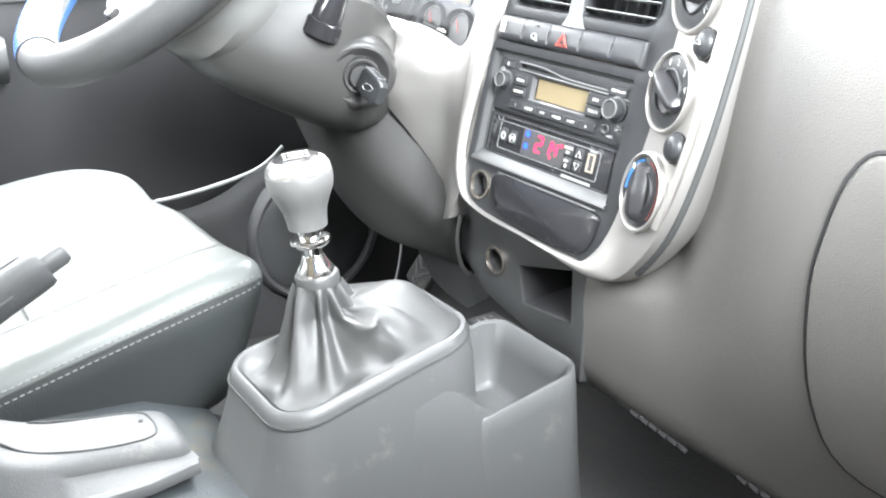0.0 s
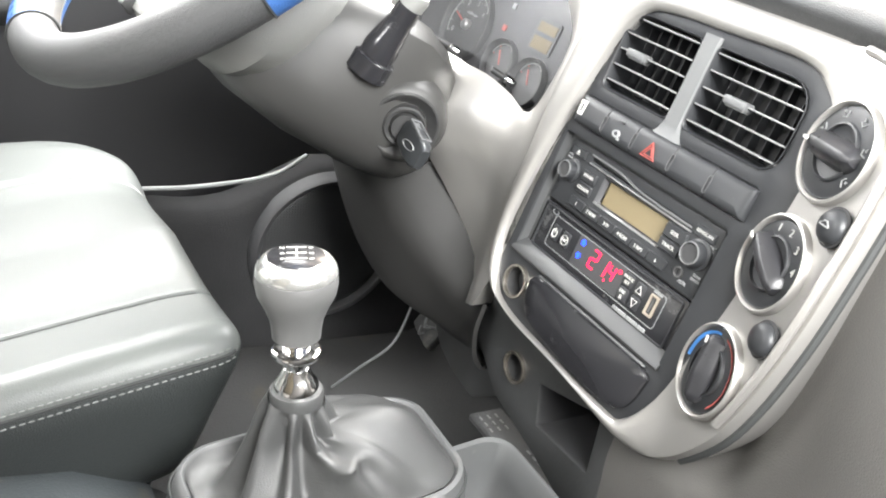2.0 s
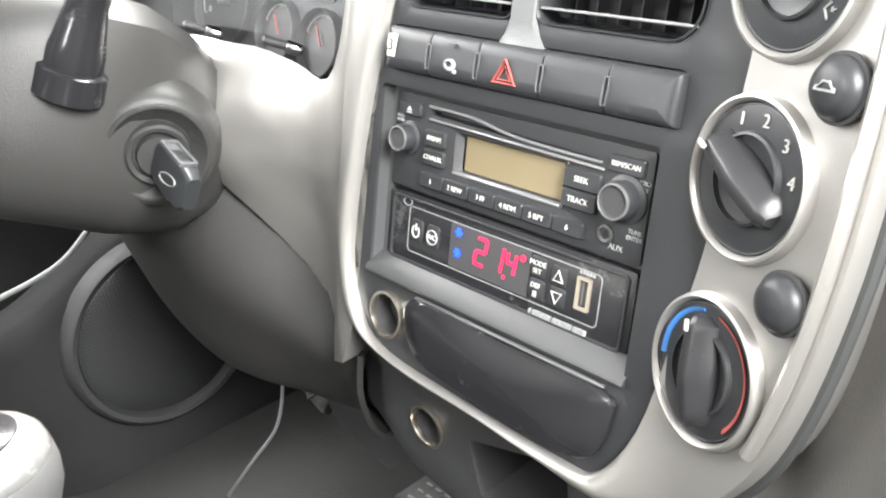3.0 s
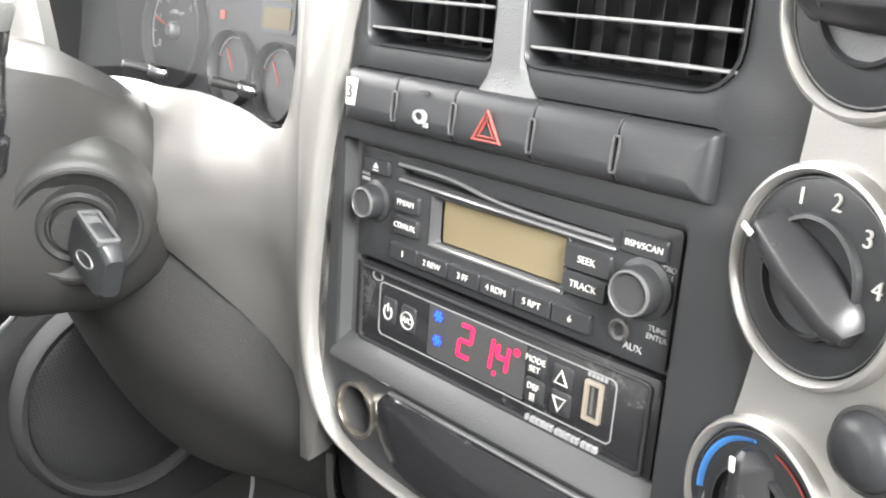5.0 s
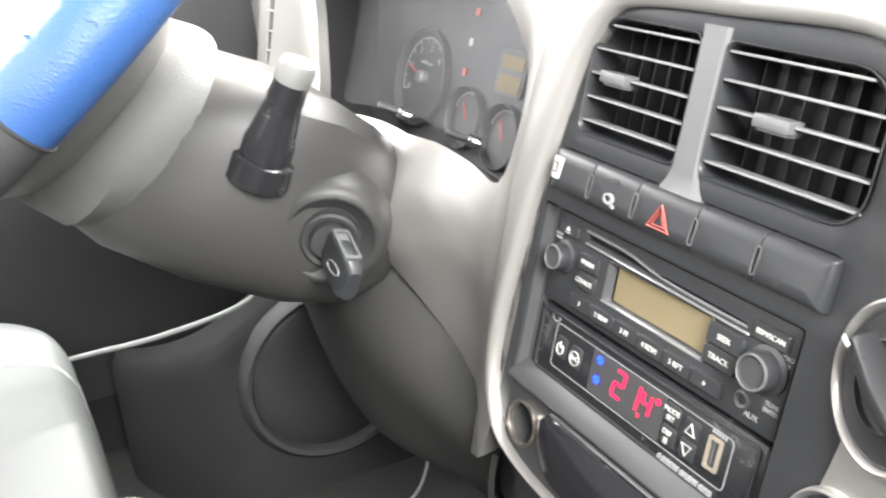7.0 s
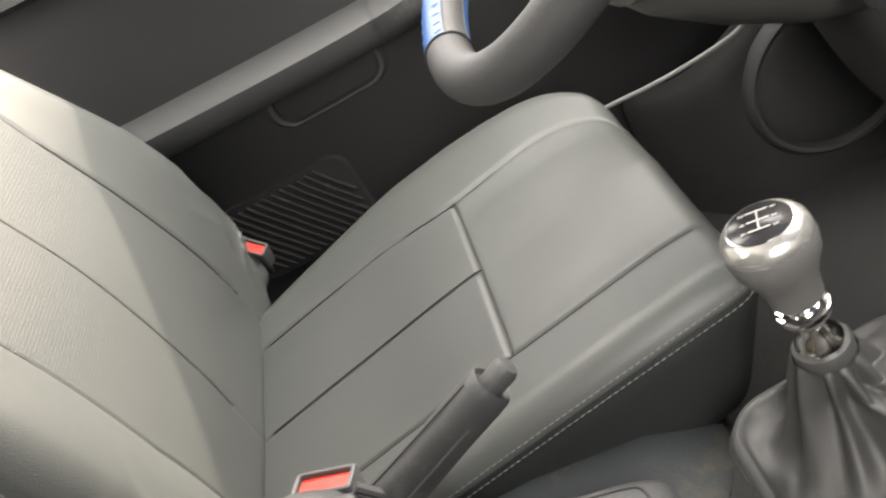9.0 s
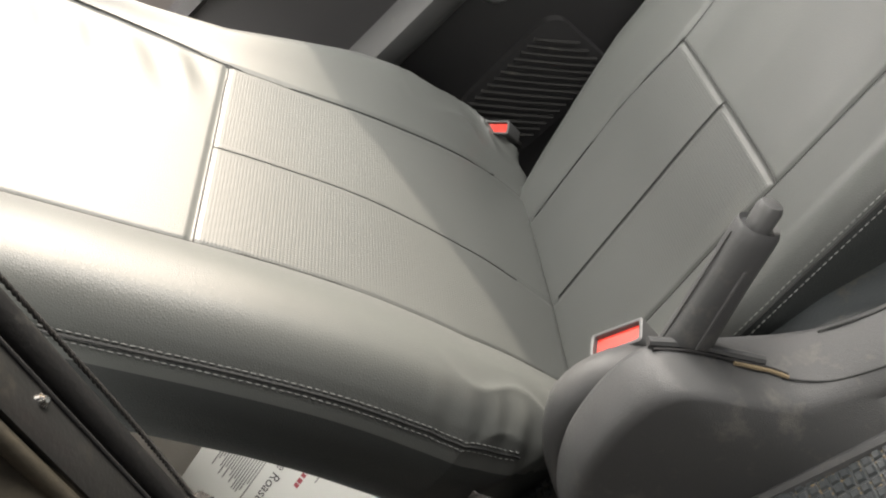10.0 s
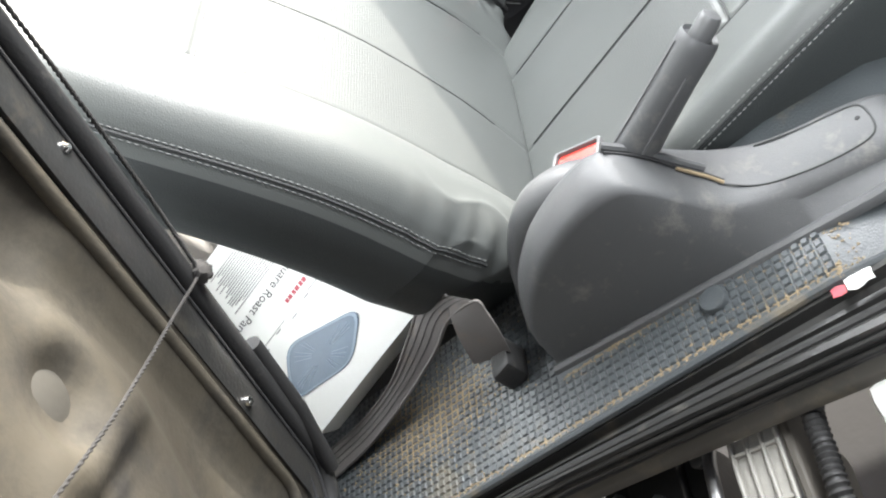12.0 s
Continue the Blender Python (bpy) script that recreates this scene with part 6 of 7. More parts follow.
part("inlay_hole", lathe([(0.0022, 0.0), (0.0018, 0.0006), (0.0001, 0.0006)], 12), M_VENTBACK, hb, m=Matrix.Translation(hsnap(Vector((0.052, -0.394, -0.184)), 0.0002)[0]))
A, B = Vector((0.027, -0.565, -0.110)), Vector((0.026, -0.438, -0.048))
d = (B - A).normalized()
u = Vector((0, -d.z, d.y))


def oval(c, rw, rh):
    return [c + Vector((1, 0, 0)) * rw * math.copysign(abs(math.cos(t)) ** 0.8, math.cos(t)) + u * rh * math.copysign(abs(math.sin(t)) ** 0.8, math.sin(t)) for t in [2 * math.pi * i / 28 for i in range(28)]]


part("grip", loft([oval(A - d * 0.03, 0.016, 0.021), oval(A, 0.0155, 0.0205), oval(A + d * 0.03, 0.0150, 0.0190), oval(A + d * 0.06, 0.0145, 0.0172), oval(A + d * 0.10, 0.0142, 0.0160), oval(B - d * 0.012, 0.0145, 0.0160),
                   oval(B - d * 0.004, 0.0142, 0.0156), oval(B, 0.0128, 0.0142), oval(B - d * 0.003, 0.0105, 0.0118)]), M_DIRTYP, hb, "grey moulded lever grip", sharp=50)
part("button", loft([oval(B - d * 0.006, 0.0085, 0.0085), oval(B + d * 0.013, 0.0085, 0.0085), oval(B + d * 0.017, 0.0070, 0.0070), oval(B + d * 0.018, 0.004, 0.004)]), M_PLAST, hb, "grey release button")
part("grip_ridge", tube([A + d * 0.02 + Vector((0.0150, 0, 0)), A + d * 0.06 + Vector((0.0146, 0, 0)), B - d * 0.03 + Vector((0.0144, 0, 0))], 0.0011, 6), M_PLAST, hb)
part("grip_seam", tube([A + u * 0.0207, A + d * 0.05 + u * 0.0182, B - d * 0.01 + u * 0.0161], 0.0006, 5), M_SEAM, hb)

# ---------- belt buckles ----------
def buckle(loc, rot, name_label, size=1.0):
    bk = thing("belt_buckle", loc, name_label, "seat belt buckle", "belt buckles")
    m = pose(*loc, *rot) @ Matrix.Scale(size, 4)
    part("case", plate(rrect(0, 0, 0.050, 0.026, 0.004), [rrect(0, 0, 0.042, 0.018, 0.002)], -0.060, 0.0, 0.0015), M_PLAST, bk, "grey plastic case", m=m)
    part("release", loft([[(x, y, z) for x, y in rrect(0, 0, 0.0415 * s, 0.0175 * s, 0.002)] for s, z in ((1, -0.030), (1, -0.006), (0.96, -0.004))]), M_RED, bk, "red release button", m=m)
    part("stalk", box(-0.015, 0.015, -0.006, 0.006, -0.11, -0.055, 0.003, 2), M_RUBBER, bk, "black buckle stalk", m=m)


buckle((-0.022, -0.592, -0.098), (-8, 6, 75), "grey seat belt buckle with red release button")
buckle((-0.520, -0.690, -0.150), (20, 30, 60), "seat belt buckle with red release button beside the door", 0.7)

strap = thing("buckle_strap", (-0.01, -0.69, -0.2), "short dark webbing strap tucked beside the housing", "seat belt strap")
part("webbing", sheet([[(-0.024 + 0.020 * u + 0.002 * math.sin(3 * v), -0.725 + 0.062 * v - 0.006 * u, -0.172 + 0.055 * v + 0.006 * u - 0.010 * v * v) for u in (0, 0.35, 0.7, 1.0)] for v in (0, 0.2, 0.4, 0.6, 0.8, 1.0)], 0.0018), M_BELT, strap, sharp=60)
for u in (0.05, 0.35, 0.65, 0.95):
    part("weave_line", tube([(-0.024 + 0.020 * u + 0.002 * math.sin(3 * v), -0.725 + 0.062 * v - 0.006 * u, -0.1705 + 0.055 * v + 0.006 * u - 0.010 * v * v) for v in (0, 0.25, 0.5, 0.75, 1.0)], 0.0007, 5), M_RUBBER, strap)

# ---------- rubber mat with raised squares ----------
rm = thing("rubber_mat", (0.12, -0.7, -0.205), "worn grey rubber mat with raised squares and dried mud", "floor mat")
part("sheet", sheet([[(x, y, z) for y, z in ((-1.08, -0.2045), (-0.8, -0.2040), (-0.46, -0.2040), (-0.37, -0.2190), (-0.31, -0.2520))] for x in (-0.034, 0.0, 0.06, 0.10, 0.162)], 0.003, (0, 0, -1)), M_MAT, rm)
studs = bmesh.new()
random.seed(4)


def stud(bm, x, y, z, s, h):
    q = s * 0.62
    v = [bm.verts.new((x + a * s, y + b * s, z)) for a, b in ((-1, -1), (1, -1), (1, 1), (-1, 1))] + [bm.verts.new((x + a * q, y + b * q, z + h)) for a, b in ((-1, -1), (1, -1), (1, 1), (-1, 1))]
    bm.faces.new(v[4:])
    for i in range(4):
        bm.faces.new((v[i], v[(i + 1) % 4], v[4 + (i + 1) % 4], v[4 + i]))


sq_mesh = None
sq_spots = []
for j in range(72):
    y = -1.07 + 0.0085 * j
    for i in range(25):
        x = -0.030 + 0.0085 * i
        if (-0.73 < y < -0.36 and x < 0.100) or x > 0.158:
            continue
        z = interp(y, [-1.08, -0.46], [-0.2015, -0.2010])
        h = random.uniform(0.0014, 0.0024)
        if -0.73 < y < -0.42:
            sq_spots.append((x + random.uniform(-0.0003, 0.0003), y, z - 0.0002, h))
        else:
            stud(studs, x + random.uniform(-0.0003, 0.0003), y, z - 0.0002, 0.0037, h)
tagged(part("stud_field", studs, M_MAT, rm, "field of small raised squares"), kind="stuff")
one = bmesh.new()
stud(one, 0, 0, 0, 0.0037, 0.0019)
for x, y, z, h in sq_spots:
    if sq_mesh is None:
        ob = part("raised_square", one, M_MAT, rm)
        sq_mesh = ob.data
    else:
        ob = new("raised_square", sq_mesh)
        ob.parent = rm
        ob.matrix_parent_inverse = Matrix.Translation(-rm.location)
    ob.location, ob.scale = (x, y, z), (1, 1, h / 0.0019)
part("edge_bead", tube([(0.162, -1.07, -0.2), (0.163, -0.7, -0.1995), (0.163, -0.47, -0.1995), (0.163, -0.38, -0.213)], 0.0045, 8), M_MAT, rm, "muddy rolled edge")
part("stud_button", lathe([(0.0125, -0.001), (0.0125, 0.003), (0.011, 0.005), (0.0001, 0.0058)], 28), M_MAT, rm, "round rubber plug", m=at(0.118, -0.559, -0.200))

# dried mud: crumbs along the edges and in a patch between the squares
mud = bmesh.new()
random.seed(12)


def crumb(bm, x, y, z, r):
    n = 6
    a0 = random.uniform(0, 6.28)
    ring = [bm.verts.new((x + r * random.uniform(0.7, 1.2) * math.cos(a0 + 2 * math.pi * i / n), y + r * random.uniform(0.7, 1.2) * math.sin(a0 + 2 * math.pi * i / n), z)) for i in range(n)]
    tip = bm.verts.new((x + r * random.uniform(-0.3, 0.3), y + r * random.uniform(-0.3, 0.3), z + r * random.uniform(0.35, 0.8)))
    for i in range(n):
        bm.faces.new((ring[i], ring[(i + 1) % n], tip))


for k in range(4600):
    y = random.uniform(-1.05, -0.46)
    dx = min(0.0035, random.gauss(-0.0015, 0.0042))
    crumb(mud, 0.1605 + dx, y, -0.2010 + max(0.0, 0.0048 - abs(dx - 0.002) * 0.9), random.uniform(0.0006, 0.0022))
for k in range(1500):
    y = random.uniform(-0.72, -0.46)
    crumb(mud, 0.099 + abs(random.gauss(0, 0.005)), y, -0.2014, random.uniform(0.0006, 0.0021))
for k in range(7500):
    crumb(mud, min(0.15, max(-0.02, random.gauss(0.052, 0.024))), random.gauss(-0.890, 0.045), -0.2016, random.uniform(0.0010, 0.0029))
for k in range(500):
    crumb(mud, random.uniform(0.10, 0.16), random.uniform(-0.60, -0.44), -0.2012, random.uniform(0.0005, 0.0016))
tagged(part("dried_mud", mud, M_MUD, rm, "brown dried mud crumbs"), kind="stuff")

# ---------- slack seat belt ----------
belt = thing("seat_belt", (0.08, -0.75, -0.2), "slack grey seat belt webbing looping to its anchor", "seat belt")
side_a = smooth_path([(-0.004, -1.060, -0.190), (0.012, -0.975, -0.172), (0.020, -0.905, -0.150), (0.016, -0.845, -0.122), (0.006, -0.806, -0.108), (0.020, -0.768, -0.104), (0.040, -0.775, -0.119), (0.043, -0.788, -0.142), (0.042, -0.805, -0.178)], 5)
side_b = smooth_path([(0.050, -1.045, -0.196), (0.046, -0.965, -0.186), (0.038, -0.890, -0.168), (0.034, -0.825, -0.145), (0.036, -0.780, -0.120), (0.052, -0.733, -0.106), (0.058, -0.732, -0.120), (0.066, -0.738, -0.142), (0.062, -0.756, -0.178)], 5)
side_a = [p + (q - p) * 0.28 * max(0.0, 1 - i / 18) for i, (p, q) in enumerate(zip(side_a, side_b))]
rows = [[a_ + (b_ - a_) * t + Vector((0, 0, 0.0015 * math.sin(math.pi * t))) for t in (0, 0.2, 0.4, 0.6, 0.8, 1)] for a_, b_ in zip(side_a, side_b)]
part("webbing", sheet(rows, 0.0014), M_BELT, belt, "frayed grey webbing", sharp=60)
for sd, other in ((side_a, side_b), (side_b, side_a)):
    part("hem", tube([p + (q - p).normalized() * 0.0015 + Vector((0, 0, 0.0006)) for p, q in zip(sd, other)], 0.0014, 6), M_BELT, belt, "rolled edge of the webbing")
for t in (0.3, 0.5, 0.7):
    part("weave_line", tube([p + (q - p) * t + Vector((0, 0, 0.0018)) for p, q in zip(side_a, side_b)], 0.0005, 5), M_RUBBER, belt)
part("anchor_boot", bend(rounded(0.017, 0.014, 0.016, 0.004, 8, 8, 8), lambda p: Vector((0.062 + p.x, -0.768 + p.y, -0.186 + p.z + 0.3 * p.y))), M_RUBBER, belt, "black anchor boot")

# ---------- boxed pan, leaning behind the seat ----------
bu = Vector((0.07, -0.163, 0.0)).normalized()
bv = Vector((-0.17, -0.05, 0.153))
bv = (bv - bu * bv.dot(bu)).normalized()
bn = bu.cross(-bv)
BP = Vector((-0.033, -0.837, -0.140))
# local x along the lettering, y back down the face, z out of it
BXM = Matrix(((bu.x, -bv.x, bn.x, BP.x), (bu.y, -bv.y, bn.y, BP.y), (bu.z, -bv.z, bn.z, BP.z), (0, 0, 0, 1)))
bx = thing("pan_box", (-0.08, -0.93, -0.20), "white cardboard box printed with a blue square pan", "box")
part("carton", bend(rounded(0.140, 0.118, 0.024, 0.003, 12, 12, 3), lambda p: BXM @ Vector((0.040 + p.x, -0.118 + p.y, p.z - 0.024 + 0.0010 * math.sin(p.x * 30)))), M_CARD, bx, "white carton")
pk = [Vector(q) for q in ((0.1345, -0.0945, 0), (0.0425, -0.0535, 0), (0.094, -0.0205, 0), (0.1770, -0.0470, 0))]
pn = []
for i in range(4):
    q0, q1, q2 = pk[i - 1], pk[i], pk[(i + 1) % 4]
    e0, e2 = q1 + (q0 - q1).normalized() * 0.020, q1 + (q2 - q1).normalized() * 0.020
    pn += [e0 * (1 - t) ** 2 + q1 * 2 * t * (1 - t) + e2 * t * t for t in (0, 0.2, 0.4, 0.6, 0.8, 1.0)]
pc = sum(pn, Vector()) / len(pn)
scl = lambda k: [(pc.x + (p.x - pc.x) * k, pc.y + (p.y - pc.y) * k) for p in pn]
pp = part("pan_picture", plate(scl(1.0), [], 0.0005, 0.0016), M_PAN, bx, "printed blue pan", m=BXM)
part("pan_rim", plate(scl(0.97), [scl(0.91)], 0.0014, 0.0019), M_PANL, pp, m=BXM)
for i in range(18):
    a = 2 * math.pi * i / 18
    e = pn[int(i * len(pn) / 18)]
    q = pc + (e - pc) * 0.78
    s0 = pc + (e - pc) * 0.28
    part("groove_line", tube([(s0.x, s0.y, 0.0017), (q.x, q.y, 0.0017)], 0.0005, 4), M_PANL, pp, m=BXM)
part("letters", xf(text_bm("Square Roast Pan", 0.0150, 0.0002), at(0.108, -0.149, 0.0014)), M_INK, bx, m=BXM)
for k in range(6):
    part("letters_red", box(0.062 + 0.0062 * k, 0.0672 + 0.0062 * k - 0.001 * (k % 2), -0.1275, -0.1225, 0.0005, 0.0012), M_INKRED, bx, m=BXM)
random.seed(6)
for i in range(17):
    x0 = 0.066 + random.uniform(0, 0.004)
    part("print_bar", box(x0, x0 + random.uniform(0.055, 0.085), -0.1665 - 0.0030 * i, -0.1657 - 0.0030 * i, 0.0004, 0.0012), M_GREYP, bx, m=BXM)
for k in range(6):
    part("print_bar", box(0.046 + 0.026 * k, 0.054 + 0.026 * k, -0.1075 - 0.004 * (k % 2), -0.1063 - 0.004 * (k % 2), 0.0004, 0.0012), M_GREYP, bx, m=BXM)
part("carton_crease", tube([BXM @ Vector((0.0, -0.112, 0.0003)), BXM @ Vector((0.09, -0.114, 0.0003)), BXM @ Vector((0.178, -0.113, 0.0003))], 0.0006, 5), M_GREYP, bx)

# ---------- tilted passenger seat base ----------
ts = thing("tilted_seat_base", (0.4, -0.95, -0.2), "dusty steel underside of the tipped-up passenger seat", "seat base")
TC, TS = math.cos(radians(61)), math.sin(radians(61))
TM = Matrix(((1, 0, 0, 0.118), (0, TC, TS, -0.952), (0, TS, -TC, -0.110), (0, 0, 0, 1)))   # local x right, y up the panel, z forward
tan_rows = []
for j in range(81):
    y = 0.02 + 0.56 * j / 80
    row = []
    for i in range(71):
        x = 0.040 + 0.49 * i / 70
        e = min(x - 0.040, 0.53 - x, y - 0.02)
        z = -0.020 * min(1, max(0, e / 0.035)) + 0.004 * noise.noise(Vector((x * 9, y * 9, 2))) + 0.008 * math.exp(-((x - 0.22) / 0.05) ** 2) * math.sin(y * 6)
        z += (1 - math.exp(-(((x - 0.162) ** 2 + (y - 0.362) ** 2) / 0.034 ** 2) ** 2)) * (0.007 * math.tanh((x - 0.125 - 0.02 * math.sin(y * 14)) / 0.012) + 0.005 * math.tanh((y - 0.30 - 0.5 * (x - 0.15)) / 0.010) * min(1, max(0, (x - 0.10) / 0.04)) - 0.006 * math.tanh((y - 0.43 + 0.3 * x) / 0.015))
        row.append(TM @ Vector((x, y, z)))
    tan_rows.append(row)
part("pressed_panel", sheet(tan_rows, 0.003), M_TAN, ts, "dusty tan pressed steel panel", sharp=60)


def frame_loop(g, z):
    return [TM @ Vector((x, y, z)) for x, y in rrect(0.28, 0.29, 0.54 + 2 * g, 0.60 + 2 * g, 0.05 + g, 6)]


part("steel_frame", loft([frame_loop(-0.032, -0.012), frame_loop(-0.034, 0.002), frame_loop(-0.020, 0.006), frame_loop(-0.004, 0.004), frame_loop(-0.002, -0.012)], cap0=False, cap1=False), M_DARKSTEEL, ts, "dark folded steel frame")
part("inner_ridge", tube([TM @ Vector((x, y, -0.006)) for x, y in rrect(0.28, 0.29, 0.462, 0.522, 0.045, 6)], 0.0060, 10, True), M_TAN, ts, "dusty folded inner ridge")
part("fold_groove", tube([TM @ Vector((x, y, 0.0035)) for x, y in rrect(0.28, 0.29, 0.500, 0.560, 0.05, 6)], 0.0022, 8, True), M_VENTBACK, ts, "dark groove in the frame")
part("fold_line", tube([TM @ Vector((x, y, 0.0048)) for x, y in rrect(0.28, 0.29, 0.532, 0.592, 0.055, 6)], 0.0016, 8, True), M_VENTBACK, ts)
part("rubber_seal", tube([TM @ Vector((x, y, 0.002)) for x, y in rrect(0.28, 0.29, 0.565, 0.625, 0.06, 6)], 0.0095, 10, True), M_RUBBER, ts, "black rubber edge seal")
part("outer_lip", tube([TM @ Vector((x, y, -0.012)) for x, y in rrect(0.28, 0.29, 0.595, 0.655, 0.07, 6)], 0.0075, 10, True), M_RUBBER, ts, "outer rubber lip")
part("seat_pad", bend(rounded(0.30, 0.33, 0.045, 0.03, 12, 12, 4), lambda p: TM @ Vector((0.28 + p.x, 0.29 + p.y, -0.100 + p.z))), M_LEATHER_SHADE, ts, "dark seat cushion behind the panel")
part("hole_plug", lathe([(0.0205, -0.012), (0.0200, 0.0006), (0.0185, 0.0012), (0.0001, 0.0010)], 32), M_PLUG, ts, "round dark hole plug", m=TM @ at(0.162, 0.362, -0.0160))
for x, y in ((0.036, 0.172), (0.023, 0.436)):
    part("clip", lathe([(0.0045, 0.0), (0.0045, 0.003), (0.002, 0.005), (0.0001, 0.005)], 16), M_CHROME, ts, "small bright clip", m=TM @ at(x, y, 0.004))
part("hinge_bar", tube([TM @ Vector((-0.018, 0.18, 0.006)), TM @ Vector((-0.012, 0.09, 0.010)), TM @ Vector((0.004, 0.01, 0.010))], 0.0085, 12), M_RUBBER, ts, "black hinge strut")

cord = thing("tie_cord", (0.16, -0.83, 0.1), "twisted grey cord knotted round the seal", "cord")
p0, p1, p2 = TM @ Vector((-0.006, 0.282, 0.014)), TM @ Vector((0.045, 0.298, 0.012)), TM @ Vector((0.30, 0.395, 0.006))


def twisted(path, r, turns):
    """Two strands laid round one another along a path."""
    out = []
    for ph in (0.0, math.pi):
        pts = []
        for i, q in enumerate(path):
            d = (path[min(i + 1, len(path) - 1)] - path[max(i - 1, 0)]).normalized()
            e = d.orthogonal().normalized()
            f = d.cross(e)
            an = ph + turns * 2 * math.pi * i / len(path)
            pts.append(q + (e * math.cos(an) + f * math.sin(an)) * r * 0.85)
        out.append(tube(pts, r, 6))
    return join(*out)


part("rope", twisted(smooth_path([p0, p1, (p1 + p2) / 2 + Vector((0, 0.004, -0.004)), p2], 60), 0.0009, 44), M_CORD, cord)
part("rope_up", twisted(smooth_path([p0, TM @ Vector((-0.010, 0.36, 0.014)), TM @ Vector((-0.008, 0.48, 0.014)), TM @ Vector((-0.004, 0.60, 0.012))], 60), 0.0011, 40), M_CORD, cord)
part("knot", bend(rounded(0.008, 0.008, 0.008, 0.006, 6, 6, 6), lambda p: p0 + p * (1 + 0.3 * noise.noise(p * 300))), M_CORD, cord)

# ---------- engine seen through the opening ----------
structure("engine_bay", box(0.15, 0.75, -1.08, -0.30, -0.75, -0.72), M_CARPET, "dark bottom of the engine bay", "engine bay")
eng = thing("engine_cover", (0.30, -0.62, -0.45), "pale cast engine cover with ribs in the dark bay", "engine")
EM = at(0.275, -0.600, -0.335, 0, 6, -4)
part("casting", bend(rounded(0.085, 0.027, 0.062, 0.010, 14, 8, 8), lambda p: EM @ Vector((p.x, p.y * (1.0 - 1.2 * p.x), p.z))), M_ALU, eng, "pale aluminium casting")
for k in range(4):
    part("rib", box(-0.084, 0.084, -0.022 + 0.0135 * k, -0.0185 + 0.0135 * k, 0.058, 0.067, 0.0012, 1), M_ALU, eng, m=EM)
for k in range(3):
    part("cross_rib", box(-0.070 + 0.045 * k, -0.066 + 0.045 * k, -0.022, 0.022, 0.058, 0.0655, 0.001, 1), M_ALU, eng, m=EM)
part("block", box(0.155, 0.33, -0.775, -0.655, -0.50, -0.305, 0.008), M_DARKSTEEL, eng, "dark engine block")
part("block_cover", box(0.165, 0.30, -0.735, -0.680, -0.306, -0.288, 0.004), M_DARKSTEEL, eng, "raised dark cover")
for x, y in ((0.175, -0.665), (0.175, -0.755), (0.205, -0.705), (0.235, -0.76)):
    part("bolt_head", lathe([(0.008, -0.001), (0.008, 0.006), (0.006, 0.007), (0.0001, 0.007)], 6), M_SATIN, eng, m=at(x, y, -0.306 if y != -0.705 else -0.289))
part("pipe", tube(smooth_path([(0.16, -0.645, -0.30), (0.20, -0.648, -0.285), (0.26, -0.650, -0.29), (0.34, -0.65, -0.34)], 8), 0.006, 10), M_SATIN, eng, "thin metal pipe")
hose = thing("corrugated_hose", (0.25, -0.545, -0.40), "black corrugated hose beside the engine", "hose")
hp = smooth_path([(0.165, -0.538, -0.30), (0.205, -0.542, -0.266), (0.245, -0.544, -0.262), (0.285, -0.547, -0.266), (0.33, -0.552, -0.30), (0.37, -0.56, -0.40)], 30)
part("tube", tube(hp, [0.0082 + 0.0012 * math.sin(i * 1.5) for i in range(len(hp))], 14), M_RUBBER, hose)
part("bracket", box(0.18, 0.30, -0.572, -0.564, -0.34, -0.262, 0.002, 1), M_STEP, eng, "thin steel bracket")
res = thing("white_tank", (0.28, -0.45, -0.40), "white plastic tank with a warning label", "tank")
WT_M = at(0.268, -0.447, -0.300, 0, 4, 4)
part("tank", bend(rounded(0.056, 0.047, 0.050, 0.010, 8, 8, 8), lambda p: WT_M @ p), M_CARD, res)
part("label_mark", plate(ell(0, 0, 0.012, n=20), [ell(0, 0, 0.009, n=20)], 0.0, 0.0008), M_INKRED, res, m=WT_M @ at(-0.020, -0.025, 0.0505))
for k in range(3):
    part("print_bar", box(0.0, 0.022, -0.030 + 0.006 * k, -0.027 + 0.006 * k, 0.0, 0.0006), M_INK, res, m=WT_M @ at(0.0, 0.0, 0.0505))
wrap = thing("wrapper_scrap", (0.172, -0.475, -0.2), "crumpled white and red wrapper scrap", "litter")
part("paper", sheet([[(0.169 + 0.0026 * i, -0.462 + 0.0050 * j, -0.200 + 0.006 * noise.noise(Vector((i * 0.9, j * 0.8, 3))) + 0.003) for i in range(5)] for j in range(5)], 0.0006), M_CARD, wrap)
part("print_patch", sheet([[(0.169 + 0.0030 * i, -0.474 + 0.0052 * j, -0.1990 + 0.005 * noise.noise(Vector((i * 0.9, j * 0.8, 7)))) for i in range(4)] for j in range(3)], 0.0006), M_INKRED, wrap)

# ---------- driver's door ----------
door = thing("driver_door", (-0.62, -0.4, -0.35), "dark grey door trim with armrest and pull handle", "car door")
win = [(-0.98, 0.235), (-0.05, 0.165), (0.10, 0.185), (-0.12, 0.80), (-0.98, 0.80)]
HC, HS = math.cos(radians(-4.4)), math.sin(radians(-4.4))


def oval(w, h, r):
    """A rounded outline at the door handle, leaning a little."""
    return [(-0.330 + u * HC - v * HS, 0.1265 + u * HS + v * HC) for u, v in rrect(0, 0, w, h, r)]


